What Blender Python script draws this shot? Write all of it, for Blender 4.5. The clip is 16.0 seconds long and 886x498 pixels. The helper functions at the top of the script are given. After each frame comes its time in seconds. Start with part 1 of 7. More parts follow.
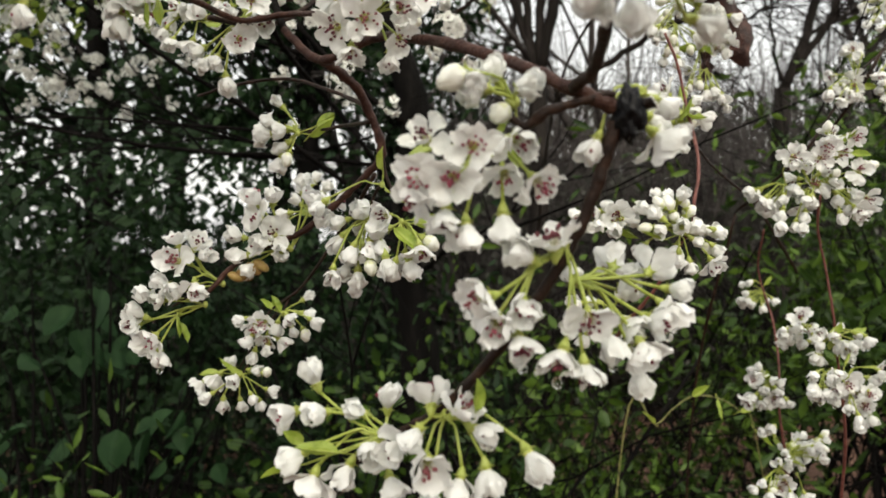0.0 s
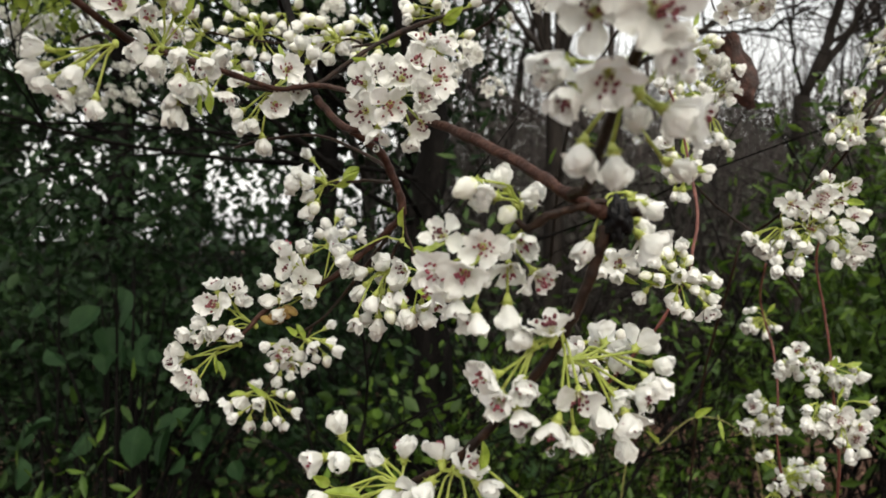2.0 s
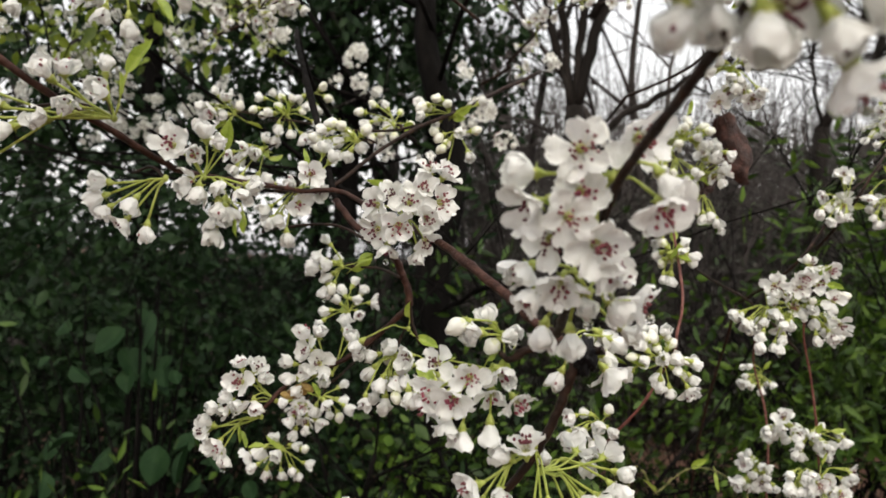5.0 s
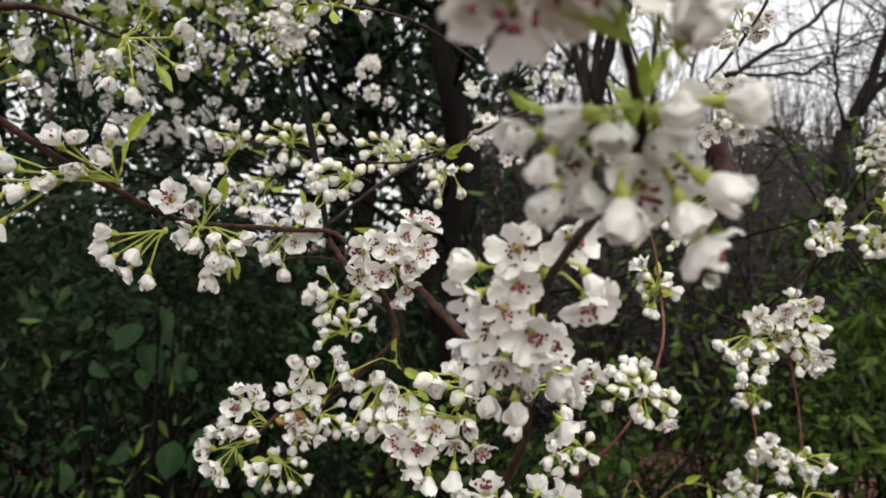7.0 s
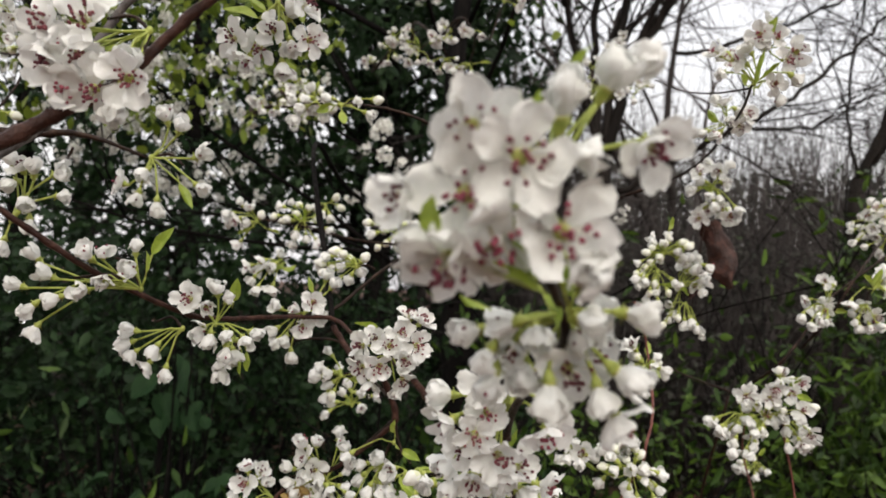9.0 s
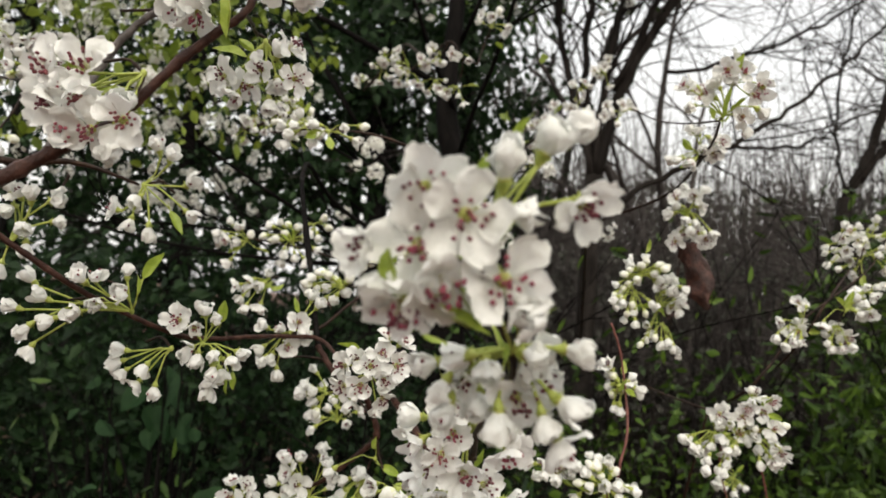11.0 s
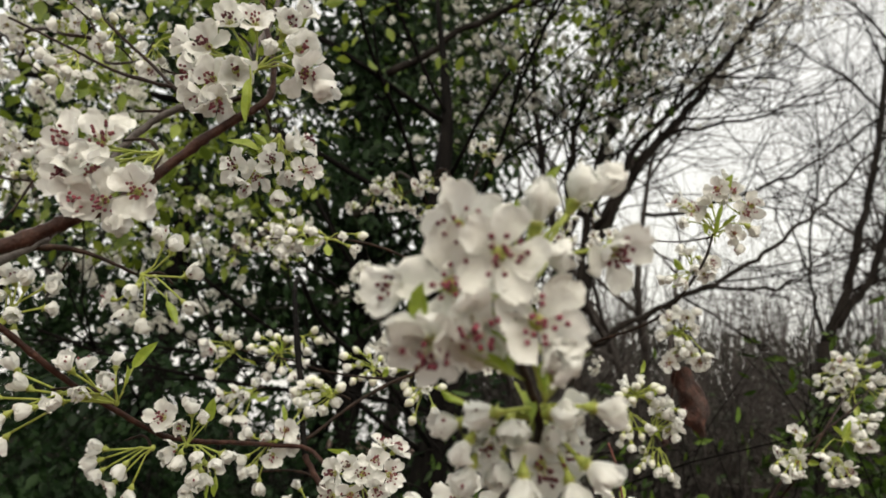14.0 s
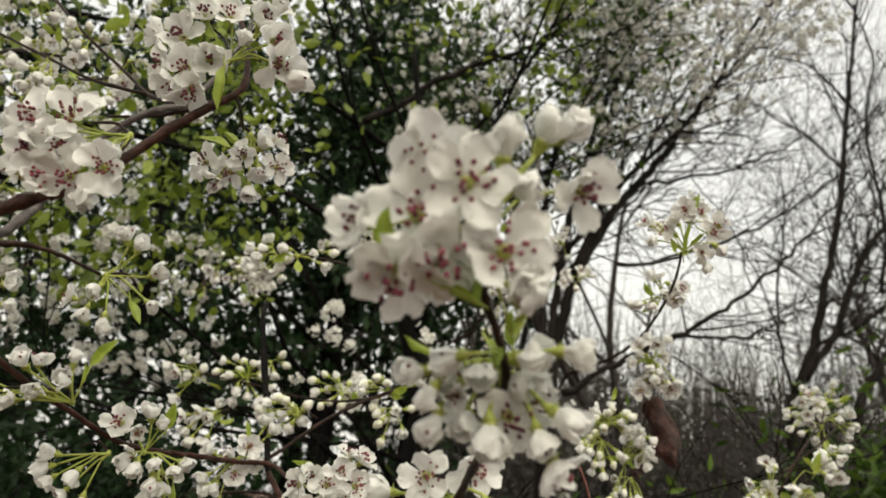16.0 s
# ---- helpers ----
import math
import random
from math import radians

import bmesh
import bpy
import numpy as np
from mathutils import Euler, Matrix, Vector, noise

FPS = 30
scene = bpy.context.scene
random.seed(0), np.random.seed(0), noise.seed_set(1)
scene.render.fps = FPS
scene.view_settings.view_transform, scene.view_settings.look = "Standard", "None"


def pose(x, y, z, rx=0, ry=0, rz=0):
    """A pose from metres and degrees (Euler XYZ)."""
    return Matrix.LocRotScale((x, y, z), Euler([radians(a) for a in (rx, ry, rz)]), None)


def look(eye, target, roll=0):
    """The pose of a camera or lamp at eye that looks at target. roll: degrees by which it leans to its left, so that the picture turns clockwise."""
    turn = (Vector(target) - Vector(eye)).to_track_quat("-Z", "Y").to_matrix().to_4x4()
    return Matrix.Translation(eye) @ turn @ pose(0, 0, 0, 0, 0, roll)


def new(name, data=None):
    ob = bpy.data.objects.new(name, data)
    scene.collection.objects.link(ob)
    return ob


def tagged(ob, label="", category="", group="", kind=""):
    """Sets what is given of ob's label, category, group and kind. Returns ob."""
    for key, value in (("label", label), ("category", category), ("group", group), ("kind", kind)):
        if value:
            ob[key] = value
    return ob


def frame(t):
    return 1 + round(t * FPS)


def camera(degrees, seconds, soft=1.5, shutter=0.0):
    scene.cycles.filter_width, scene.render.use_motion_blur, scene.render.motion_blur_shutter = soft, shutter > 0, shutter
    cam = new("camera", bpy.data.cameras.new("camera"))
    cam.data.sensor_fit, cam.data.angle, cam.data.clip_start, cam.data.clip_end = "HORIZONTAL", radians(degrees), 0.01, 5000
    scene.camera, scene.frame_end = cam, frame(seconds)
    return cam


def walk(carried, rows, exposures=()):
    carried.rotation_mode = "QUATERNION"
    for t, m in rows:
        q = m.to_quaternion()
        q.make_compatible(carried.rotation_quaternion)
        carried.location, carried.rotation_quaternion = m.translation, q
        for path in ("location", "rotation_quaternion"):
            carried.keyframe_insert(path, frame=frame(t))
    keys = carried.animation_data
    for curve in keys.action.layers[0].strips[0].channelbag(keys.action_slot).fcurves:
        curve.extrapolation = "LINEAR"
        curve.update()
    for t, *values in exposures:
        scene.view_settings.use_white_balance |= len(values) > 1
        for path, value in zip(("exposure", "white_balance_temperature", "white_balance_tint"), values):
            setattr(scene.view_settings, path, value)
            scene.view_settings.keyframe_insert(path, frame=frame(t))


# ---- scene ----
cam = camera(64.0, 16.0, 1.7)
cam.data.dof.use_dof, cam.data.dof.focus_distance, cam.data.dof.aperture_fstop = True, 0.5, 11.5
PATH = [
    (0, (0.004, 0.002, 1.603), (-0.007, 2.002, 1.614), -0.2),
    (0.5, (0.004, -0.012, 1.611), (-0.042, 1.987, 1.59), -0.1),
    (1, (-0.003, -0.024, 1.622), (-0.063, 1.975, 1.605), 0.3),
    (1.5, (0.001, -0.034, 1.63), (-0.053, 1.965, 1.618), 0.7),
    (2, (0.005, -0.044, 1.643), (-0.049, 1.955, 1.642), 1.0),
    (2.5, (0.008, -0.053, 1.655), (-0.036, 1.947, 1.664), 1.4),
    (3, (0.013, -0.059, 1.663), (-0.039, 1.94, 1.679), 1.7),
    (3.5, (0.014, -0.068, 1.675), (-0.079, 1.93, 1.692), 1.5),
    (4, (0.014, -0.078, 1.683), (-0.083, 1.919, 1.707), 2.0),
    (6.5, (0.036, -0.134, 1.738), (-0.096, 1.861, 1.775), 3.3),
    (7, (0.046, -0.137, 1.745), (-0.115, 1.857, 1.758), 3.4),
    (7.5, (0.055, -0.151, 1.759), (-0.15, 1.838, 1.801), 3.5),
    (8, (0.06, -0.163, 1.77), (-0.169, 1.822, 1.846), 3.6),
    (8.5, (0.063, -0.172, 1.784), (-0.159, 1.814, 1.88), 3.9),
    (9, (0.065, -0.182, 1.79), (-0.149, 1.803, 1.911), 3.9),
    (11.5, (0.08, -0.209, 1.8), (-0.105, 1.774, 1.984), 4.8),
    (12, (0.076, -0.205, 1.793), (-0.089, 1.773, 2.037), 5.3),
    (12.5, (0.071, -0.196, 1.784), (-0.071, 1.773, 2.104), 5.3),
    (13, (0.07, -0.191, 1.777), (-0.071, 1.761, 2.188), 5.4),
    (13.5, (0.069, -0.189, 1.773), (-0.078, 1.743, 2.271), 5.3),
    (14, (0.065, -0.2, 1.769), (-0.108, 1.717, 2.311), 5.8),
    (14.5, (0.071, -0.195, 1.76), (-0.06, 1.715, 2.34), 5.4),
    (15, (0.071, -0.198, 1.751), (-0.061, 1.703, 2.359), 5.5),
    (15.5, (0.071, -0.197, 1.743), (-0.057, 1.691, 2.389), 6.0),
    (16, (0.07, -0.187, 1.734), (-0.041, 1.686, 2.426), 6.0),
]

SKY_R, SKY_G, SKY_B, SKY_STRENGTH, SUN_STRENGTH = 0.97, 0.965, 1.0, 0.80, 1.68
walk(cam, [(t, look(eye, target, roll)) for t, eye, target, roll in PATH], [(0, 0.62, 6800, 6), (4, 0.57, 6750, 8), (7, 0.51, 6650, 11), (9, 0.40, 6650, 11), (11.5, 0.50, 6900, 7), (14, 0.31, 7150, 6), (16, 0.30, 7200, 5)])

# ---- world and light: an overcast, rainy day ----
world = bpy.data.worlds.new("world")
scene.world = world
world.use_nodes = True
wn, wl = world.node_tree.nodes, world.node_tree.links
wn.clear()
sky = wn.new("ShaderNodeTexSky")
sky.sky_type, sky.sun_disc = "NISHITA", False
sky.sun_elevation, sky.sun_rotation = radians(48), radians(168)
sky.air_density, sky.dust_density = 2.0, 6.0
haze = wn.new("ShaderNodeMixRGB")
haze.blend_type = "MIX"
haze.inputs["Fac"].default_value = 0.96
haze.inputs["Color2"].default_value = (SKY_R, SKY_G, SKY_B, 1)
sky_light = wn.new("ShaderNodeBackground")
sky_light.inputs["Strength"].default_value = SKY_STRENGTH
world_out = wn.new("ShaderNodeOutputWorld")
wl.new(sky.outputs["Color"], haze.inputs["Color1"])
wl.new(haze.outputs["Color"], sky_light.inputs["Color"])
wl.new(sky_light.outputs["Background"], world_out.inputs["Surface"])
sun_data = bpy.data.lights.new("sun", "SUN")
sun_data.energy, sun_data.angle, sun_data.color = SUN_STRENGTH, radians(70), (1.0, 0.95, 0.885)
sun = new("sun", sun_data)
sun.matrix_world = look((1.5, -6, 9), (0, 1, 1))


# ---- materials ----
def material(name, stops, scale=40.0, rough=0.6, metal=0.0, bump=0.0, bump_scale=200.0, detail=6.0, spec=0.4, through_light=0.0,
             per_piece=0.0, island=0.0, stretch=(1, 1, 1), coat=0.0):
    """A surface whose colour runs through stops (place, r, g, b) by noise at two scales, with relief, and light through it."""
    m = bpy.data.materials.new(name)
    m.use_nodes = True
    n, l = m.node_tree.nodes, m.node_tree.links
    n.clear()
    out = n.new("ShaderNodeOutputMaterial")
    b = n.new("ShaderNodeBsdfPrincipled")
    b.inputs["Roughness"].default_value = rough
    b.inputs["Metallic"].default_value = metal
    b.inputs["Specular IOR Level"].default_value = spec
    b.inputs["Coat Weight"].default_value = coat
    b.inputs["Coat Roughness"].default_value = 0.15
    place = n.new("ShaderNodeTexCoord")
    mapped = n.new("ShaderNodeMapping")
    mapped.inputs["Scale"].default_value = stretch
    l.new(place.outputs["Object"], mapped.inputs["Vector"])
    coarse = n.new("ShaderNodeTexNoise")
    coarse.inputs["Scale"].default_value = scale
    coarse.inputs["Detail"].default_value = detail
    fine = n.new("ShaderNodeTexNoise")
    fine.inputs["Scale"].default_value = scale * 7
    fine.inputs["Detail"].default_value = 3
    for t in (coarse, fine):
        l.new(mapped.outputs["Vector"], t.inputs["Vector"])
    mix = n.new("ShaderNodeMath")
    mix.operation = "MULTIPLY_ADD"
    mix.inputs[1].default_value = 0.35
    l.new(fine.outputs["Fac"], mix.inputs[0])
    shift = n.new("ShaderNodeMath")
    shift.operation = "MULTIPLY_ADD"
    shift.inputs[1].default_value = 0.9
    shift.inputs[2].default_value = -0.13
    l.new(coarse.outputs["Fac"], shift.inputs[0])
    l.new(shift.outputs[0], mix.inputs[2])
    value = mix.outputs[0]
    if per_piece or island:
        if island:
            geo = n.new("ShaderNodeNewGeometry")
            chance, weight = geo.outputs["Random Per Island"], island
        else:
            info = n.new("ShaderNodeObjectInfo")
            chance, weight = info.outputs["Random"], per_piece
        add = n.new("ShaderNodeMath")
        add.operation = "MULTIPLY_ADD"
        add.inputs[1].default_value = weight
        l.new(chance, add.inputs[0])
        less = n.new("ShaderNodeMath")
        less.operation = "SUBTRACT"
        less.inputs[1].default_value = weight / 2
        l.new(value, less.inputs[0])
        l.new(less.outputs[0], add.inputs[2])
        value = add.outputs[0]
    ramp = n.new("ShaderNodeValToRGB")
    while len(ramp.color_ramp.elements) < len(stops):
        ramp.color_ramp.elements.new(0.5)
    for e, (at, r, g, bl) in zip(ramp.color_ramp.elements, stops):
        e.position, e.color = at, (r, g, bl, 1)
    l.new(value, ramp.inputs["Fac"])
    l.new(ramp.outputs["Color"], b.inputs["Base Color"])
    if bump:
        relief = n.new("ShaderNodeTexNoise")
        relief.inputs["Scale"].default_value = bump_scale
        relief.inputs["Detail"].default_value = 5
        l.new(mapped.outputs["Vector"], relief.inputs["Vector"])
        bp = n.new("ShaderNodeBump")
        bp.inputs["Strength"].default_value = bump
        bp.inputs["Distance"].default_value = 0.5 / bump_scale
        l.new(relief.outputs["Fac"], bp.inputs["Height"])
        l.new(bp.outputs["Normal"], b.inputs["Normal"])
    if through_light:
        tr = n.new("ShaderNodeBsdfTranslucent")
        l.new(ramp.outputs["Color"], tr.inputs["Color"])
        both = n.new("ShaderNodeMixShader")
        both.inputs["Fac"].default_value = through_light
        l.new(b.outputs["BSDF"], both.inputs[1])
        l.new(tr.outputs["BSDF"], both.inputs[2])
        l.new(both.outputs["Shader"], out.inputs["Surface"])
    else:
        l.new(b.outputs["BSDF"], out.inputs["Surface"])
    return m


PETAL = material("petal", [(0.1, 0.66, 0.675, 0.63), (0.42, 0.775, 0.785, 0.755), (0.8, 0.855, 0.862, 0.845)], 160, 0.32, bump=0.5, bump_scale=520,
                 through_light=0.34, per_piece=0.3, stretch=(1, 1, 0.3), spec=0.5)
BUD = material("bud_petal", [(0.1, 0.64, 0.66, 0.50), (0.5, 0.79, 0.80, 0.73), (0.85, 0.87, 0.875, 0.85)], 150, 0.34, bump=0.4, bump_scale=450,
               through_light=0.2, per_piece=0.3, spec=0.5)
PALE = material("bud_base", [(0.2, 0.58, 0.62, 0.36), (0.6, 0.76, 0.78, 0.58), (0.9, 0.86, 0.86, 0.74)], 200, 0.42, through_light=0.2, per_piece=0.4)
ANTHER = material("anther", [(0.2, 0.09, 0.014, 0.025), (0.5, 0.19, 0.032, 0.055), (0.8, 0.29, 0.07, 0.095)], 700, 0.6, per_piece=0.5)
ANTHER_OLD = material("anther_old", [(0.2, 0.05, 0.010, 0.016), (0.5, 0.13, 0.028, 0.038), (0.8, 0.23, 0.07, 0.075)], 700, 0.7, per_piece=0.5)
FILAMENT = material("filament", [(0.3, 0.70, 0.66, 0.52), (0.7, 0.85, 0.80, 0.72)], 300, 0.5, through_light=0.3)
CENTRE = material("flower_centre", [(0.3, 0.26, 0.30, 0.06), (0.7, 0.45, 0.46, 0.13)], 500, 0.5)
STALK = material("stalk", [(0.2, 0.18, 0.24, 0.03), (0.5, 0.34, 0.40, 0.075), (0.8, 0.46, 0.50, 0.15)], 120, 0.45, through_light=0.15, spec=0.5)
LEAF = material("young_leaf", [(0.15, 0.15, 0.23, 0.025), (0.5, 0.29, 0.385, 0.05), (0.85, 0.44, 0.52, 0.12)], 90, 0.35, bump=0.5, bump_scale=350,
                through_light=0.35, per_piece=0.3, spec=0.5)
BARK = material("bark", [(0.2, 0.004, 0.0022, 0.0016), (0.45, 0.013, 0.0066, 0.0042), (0.62, 0.030, 0.0155, 0.010), (0.85, 0.095, 0.058, 0.038)], 130, 0.45, bump=0.6,
                bump_scale=420, spec=0.15)
RED_BARK = material("red_bark", [(0.2, 0.05, 0.016, 0.013), (0.5, 0.12, 0.04, 0.032), (0.8, 0.21, 0.09, 0.07)], 130, 0.42, bump=0.6, bump_scale=400, spec=0.25, coat=0.05)
# reddish brown bark, lightened in colour for stems that catch the light
LIT_BROWN_BARK = material("brown_bark", [(0.2, 0.010, 0.004, 0.003), (0.45, 0.029, 0.0115, 0.008), (0.65, 0.060, 0.027, 0.019), (0.88, 0.13, 0.073, 0.055)], 130, 0.45, bump=0.9,
                      bump_scale=420, spec=0.15)
GREY_BARK = material("grey_bark", [(0.2, 0.018, 0.014, 0.012), (0.5, 0.06, 0.05, 0.045), (0.8, 0.15, 0.13, 0.12)], 110, 0.55, bump=0.9, bump_scale=300)
# wet bark coloured down to near black, to stay shaded in the front sun
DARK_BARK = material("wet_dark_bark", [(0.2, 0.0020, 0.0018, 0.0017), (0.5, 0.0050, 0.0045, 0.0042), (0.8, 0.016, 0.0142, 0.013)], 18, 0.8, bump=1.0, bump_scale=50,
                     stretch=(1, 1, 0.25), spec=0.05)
FAR_BARK = material("grey_wet_bark", [(0.2, 0.006, 0.005, 0.0045), (0.5, 0.015, 0.0125, 0.011), (0.8, 0.036, 0.031, 0.028)], 14, 0.7, bump=0.8, bump_scale=40,
                    stretch=(1, 1, 0.25), spec=0.06)
# far bark paler than the nearer trees': distance haze put into the colour
HAZE_WOOD = material("grey_wood_bark", [(0.2, 0.030, 0.026, 0.0245), (0.5, 0.066, 0.058, 0.055), (0.8, 0.115, 0.104, 0.10)], 14, 0.8, bump=0.8, bump_scale=40, stretch=(1, 1, 0.25), spec=0.05)
KNOT = material("black_knot", [(0.3, 0.0015, 0.0015, 0.002), (0.7, 0.005, 0.0047, 0.0055)], 300, 0.3, bump=0.6, bump_scale=300, spec=0.14)
DEAD = material("dead_leaf", [(0.25, 0.010, 0.0035, 0.0025), (0.5, 0.036, 0.0125, 0.008), (0.7, 0.085, 0.032, 0.021), (0.9, 0.19, 0.095, 0.07)], 75, 0.6, bump=1.0, bump_scale=220, through_light=0.15)
# the thicket's shade is put into this leaf colour, with broad light and dark clumps
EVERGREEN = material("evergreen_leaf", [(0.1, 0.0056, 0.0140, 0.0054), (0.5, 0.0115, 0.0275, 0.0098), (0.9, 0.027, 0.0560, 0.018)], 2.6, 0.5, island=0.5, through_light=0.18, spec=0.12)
BROAD = material("broad_dark_leaf", [(0.1, 0.008, 0.022, 0.008), (0.5, 0.014, 0.037, 0.013), (0.9, 0.027, 0.060, 0.021)], 12, 0.6, island=0.4, through_light=0.2, spec=0.1)
# carries the same broad light and dark clumps as the evergreen leaf
BRIGHT = material("spring_leaf", [(0.1, 0.011, 0.024, 0.005), (0.5, 0.031, 0.066, 0.0095), (0.9, 0.112, 0.190, 0.025)], 3.0, 0.45, island=0.6, through_light=0.3, spec=0.25)
FRESH = material("fresh_leaf", [(0.1, 0.06, 0.10, 0.010), (0.5, 0.14, 0.20, 0.022), (0.9, 0.30, 0.38, 0.055)], 9, 0.4, island=0.6, through_light=0.4)
FAR_BLOSSOM = material("far_petal", [(0.1, 0.56, 0.57, 0.50), (0.5, 0.76, 0.77, 0.72), (0.9, 0.87, 0.875, 0.85)], 30, 0.5, island=0.5, through_light=0.35)
# far brush leaves, greyed and lightened in colour for haze
HAZE_LEAF = material("dull_leaf", [(0.1, 0.047, 0.049, 0.041), (0.5, 0.086, 0.089, 0.076), (0.9, 0.135, 0.138, 0.118)], 9, 0.7, island=0.5, through_light=0.15, spec=0.1)
SOIL = material("leaf_litter", [(0.15, 0.036, 0.0165, 0.010), (0.45, 0.092, 0.047, 0.030), (0.65, 0.145, 0.080, 0.053), (0.9, 0.22, 0.145, 0.10)], 1.6, 0.85,
                bump=1.0, bump_scale=14, detail=10)
LITTER = material("fallen_leaf", [(0.1, 0.06, 0.03, 0.018), (0.5, 0.14, 0.075, 0.045), (0.9, 0.26, 0.16, 0.10)], 9, 0.7, island=0.7, through_light=0.1)

SCALE = material("bud_scale", [(0.2, 0.12, 0.06, 0.018), (0.5, 0.26, 0.17, 0.05), (0.8, 0.36, 0.30, 0.10)], 260, 0.5, per_piece=0.5, bump=0.4, bump_scale=400)
VINE = material("vine_stem", [(0.2, 0.07, 0.075, 0.02), (0.5, 0.15, 0.15, 0.045), (0.8, 0.24, 0.23, 0.09)], 90, 0.5, bump=0.4, bump_scale=300)

WATER = bpy.data.materials.new("water")
WATER.use_nodes = True
wb = WATER.node_tree.nodes["Principled BSDF"]
wb.inputs["Base Color"].default_value = (1, 1, 1, 1)
wb.inputs["Roughness"].default_value = 0.0
wb.inputs["IOR"].default_value = 1.333
wb.inputs["Transmission Weight"].default_value = 1.0


# ---- building ----
def mesh(name, verts, faces, mats, which=None, smooth=True):
    me = bpy.data.meshes.new(name)
    me.from_pydata([tuple(v) for v in verts], [], [tuple(f) for f in faces])
    for m in mats:
        me.materials.append(m)
    if which is not None:
        me.polygons.foreach_set("material_index", np.asarray(which, np.int32))
    if smooth:
        me.polygons.foreach_set("use_smooth", np.ones(len(faces), bool))
    me.update()
    return me


def part(name, me, parent, label="", m=None):
    ob = new(name, me)
    ob.parent = parent
    if m is not None:
        ob.matrix_basis = m
    if label:
        ob["label"] = label
    return ob


def plant(name, label, category, group="", place=(0, 0, 0)):
    ob = new(name)
    ob.location = place
    ob.empty_display_size = 0.05
    return tagged(ob, label, category, group)


class Pile:
    """Collects pieces of geometry into one mesh."""

    def __init__(self):
        self.verts, self.faces, self.mats, self.count = [], [], [], 0

    def add(self, verts, faces, mat=0):
        self.verts.append(np.asarray(verts, float).reshape(-1, 3))
        self.faces.extend([tuple(i + self.count for i in f) for f in faces])
        self.mats.extend([mat] * len(faces) if isinstance(mat, int) else mat)
        self.count += len(self.verts[-1])

    def made(self, name, mats, smooth=True):
        return mesh(name, np.vstack(self.verts), self.faces, mats, self.mats, smooth)


def smooth_path(points, step=4):
    """Catmull-Rom through rows of x, y, z, radius."""
    p = np.asarray(points, float)
    p = np.vstack([2 * p[0] - p[1], p, 2 * p[-1] - p[-2]])
    rows = []
    for i in range(1, len(p) - 2):
        for k in range(step):
            t = k / step
            a, b, c, d = p[i - 1:i + 3]
            rows.append(0.5 * (2 * b + (c - a) * t + (2 * a - 5 * b + 4 * c - d) * t * t + (3 * b - a - 3 * c + d) * t ** 3))
    rows.append(p[-2])
    return np.array(rows)


def tube(pile, rows, sides=6, mat=0, lumps=0.0, rng=None):
    """A closed tapering tube along rows of x, y, z, radius."""
    rows = np.asarray(rows, float)
    c, r = rows[:, :3], np.maximum(rows[:, 3], 1e-5)
    ahead = np.gradient(c, axis=0)
    ahead /= np.linalg.norm(ahead, axis=1)[:, None] + 1e-12
    up = np.array([0.31, 0.53, 0.79]) if abs(ahead[0] @ [0.31, 0.53, 0.79]) < 0.9 else np.array([1.0, 0, 0])
    turn = np.linspace(0, 2 * np.pi, sides, endpoint=False)
    verts = []
    for i in range(len(c)):
        a = np.cross(ahead[i], up)
        a /= np.linalg.norm(a) + 1e-12
        b = np.cross(ahead[i], a)
        up = np.cross(a, ahead[i])
        rad = r[i] * np.ones(sides)
        if lumps:
            rad = rad * (1 + lumps * (rng.random(sides) - 0.5) + lumps * (rng.random() - 0.5))
        verts.append(c[i] + rad[:, None] * (np.cos(turn)[:, None] * a + np.sin(turn)[:, None] * b))
    n = len(c)
    verts = np.vstack(verts + [c[:1], c[-1:]])
    faces = [(i * sides + k, i * sides + (k + 1) % sides, (i + 1) * sides + (k + 1) % sides, (i + 1) * sides + k) for i in range(n - 1) for k in range(sides)]
    faces += [(n * sides, (k + 1) % sides, k) for k in range(sides)]
    faces += [(n * sides + 1, (n - 1) * sides + k, (n - 1) * sides + (k + 1) % sides) for k in range(sides)]
    pile.add(verts, faces, mat)


def ball(pile, at, r, mat=0, rings=4, sides=6, stretch=(1, 1, 1), turn=None):
    verts = [(0, 0, 1)]
    for i in range(1, rings):
        a = math.pi * i / rings
        verts += [(math.sin(a) * math.cos(2 * math.pi * k / sides), math.sin(a) * math.sin(2 * math.pi * k / sides), math.cos(a)) for k in range(sides)]
    verts.append((0, 0, -1))
    v = np.array(verts) * r * np.array(stretch)
    if turn is not None:
        v = v @ np.array(turn).T
    faces = [(0, 1 + k, 1 + (k + 1) % sides) for k in range(sides)]
    for i in range(rings - 2):
        o = 1 + i * sides
        faces += [(o + k, o + sides + k, o + sides + (k + 1) % sides, o + (k + 1) % sides) for k in range(sides)]
    o, last = 1 + (rings - 2) * sides, len(verts) - 1
    faces += [(last, o + (k + 1) % sides, o + k) for k in range(sides)]
    pile.add(v + np.asarray(at), faces, mat)


def facing(at, way, spin=0.0, size=1.0):
    """A pose at a place whose z axis points along way."""
    q = Vector(way).to_track_quat("Z", "Y").to_matrix().to_4x4()
    return Matrix.Translation(at) @ q @ Matrix.Rotation(spin, 4, "Z") @ Matrix.Diagonal((size, size, size, 1))


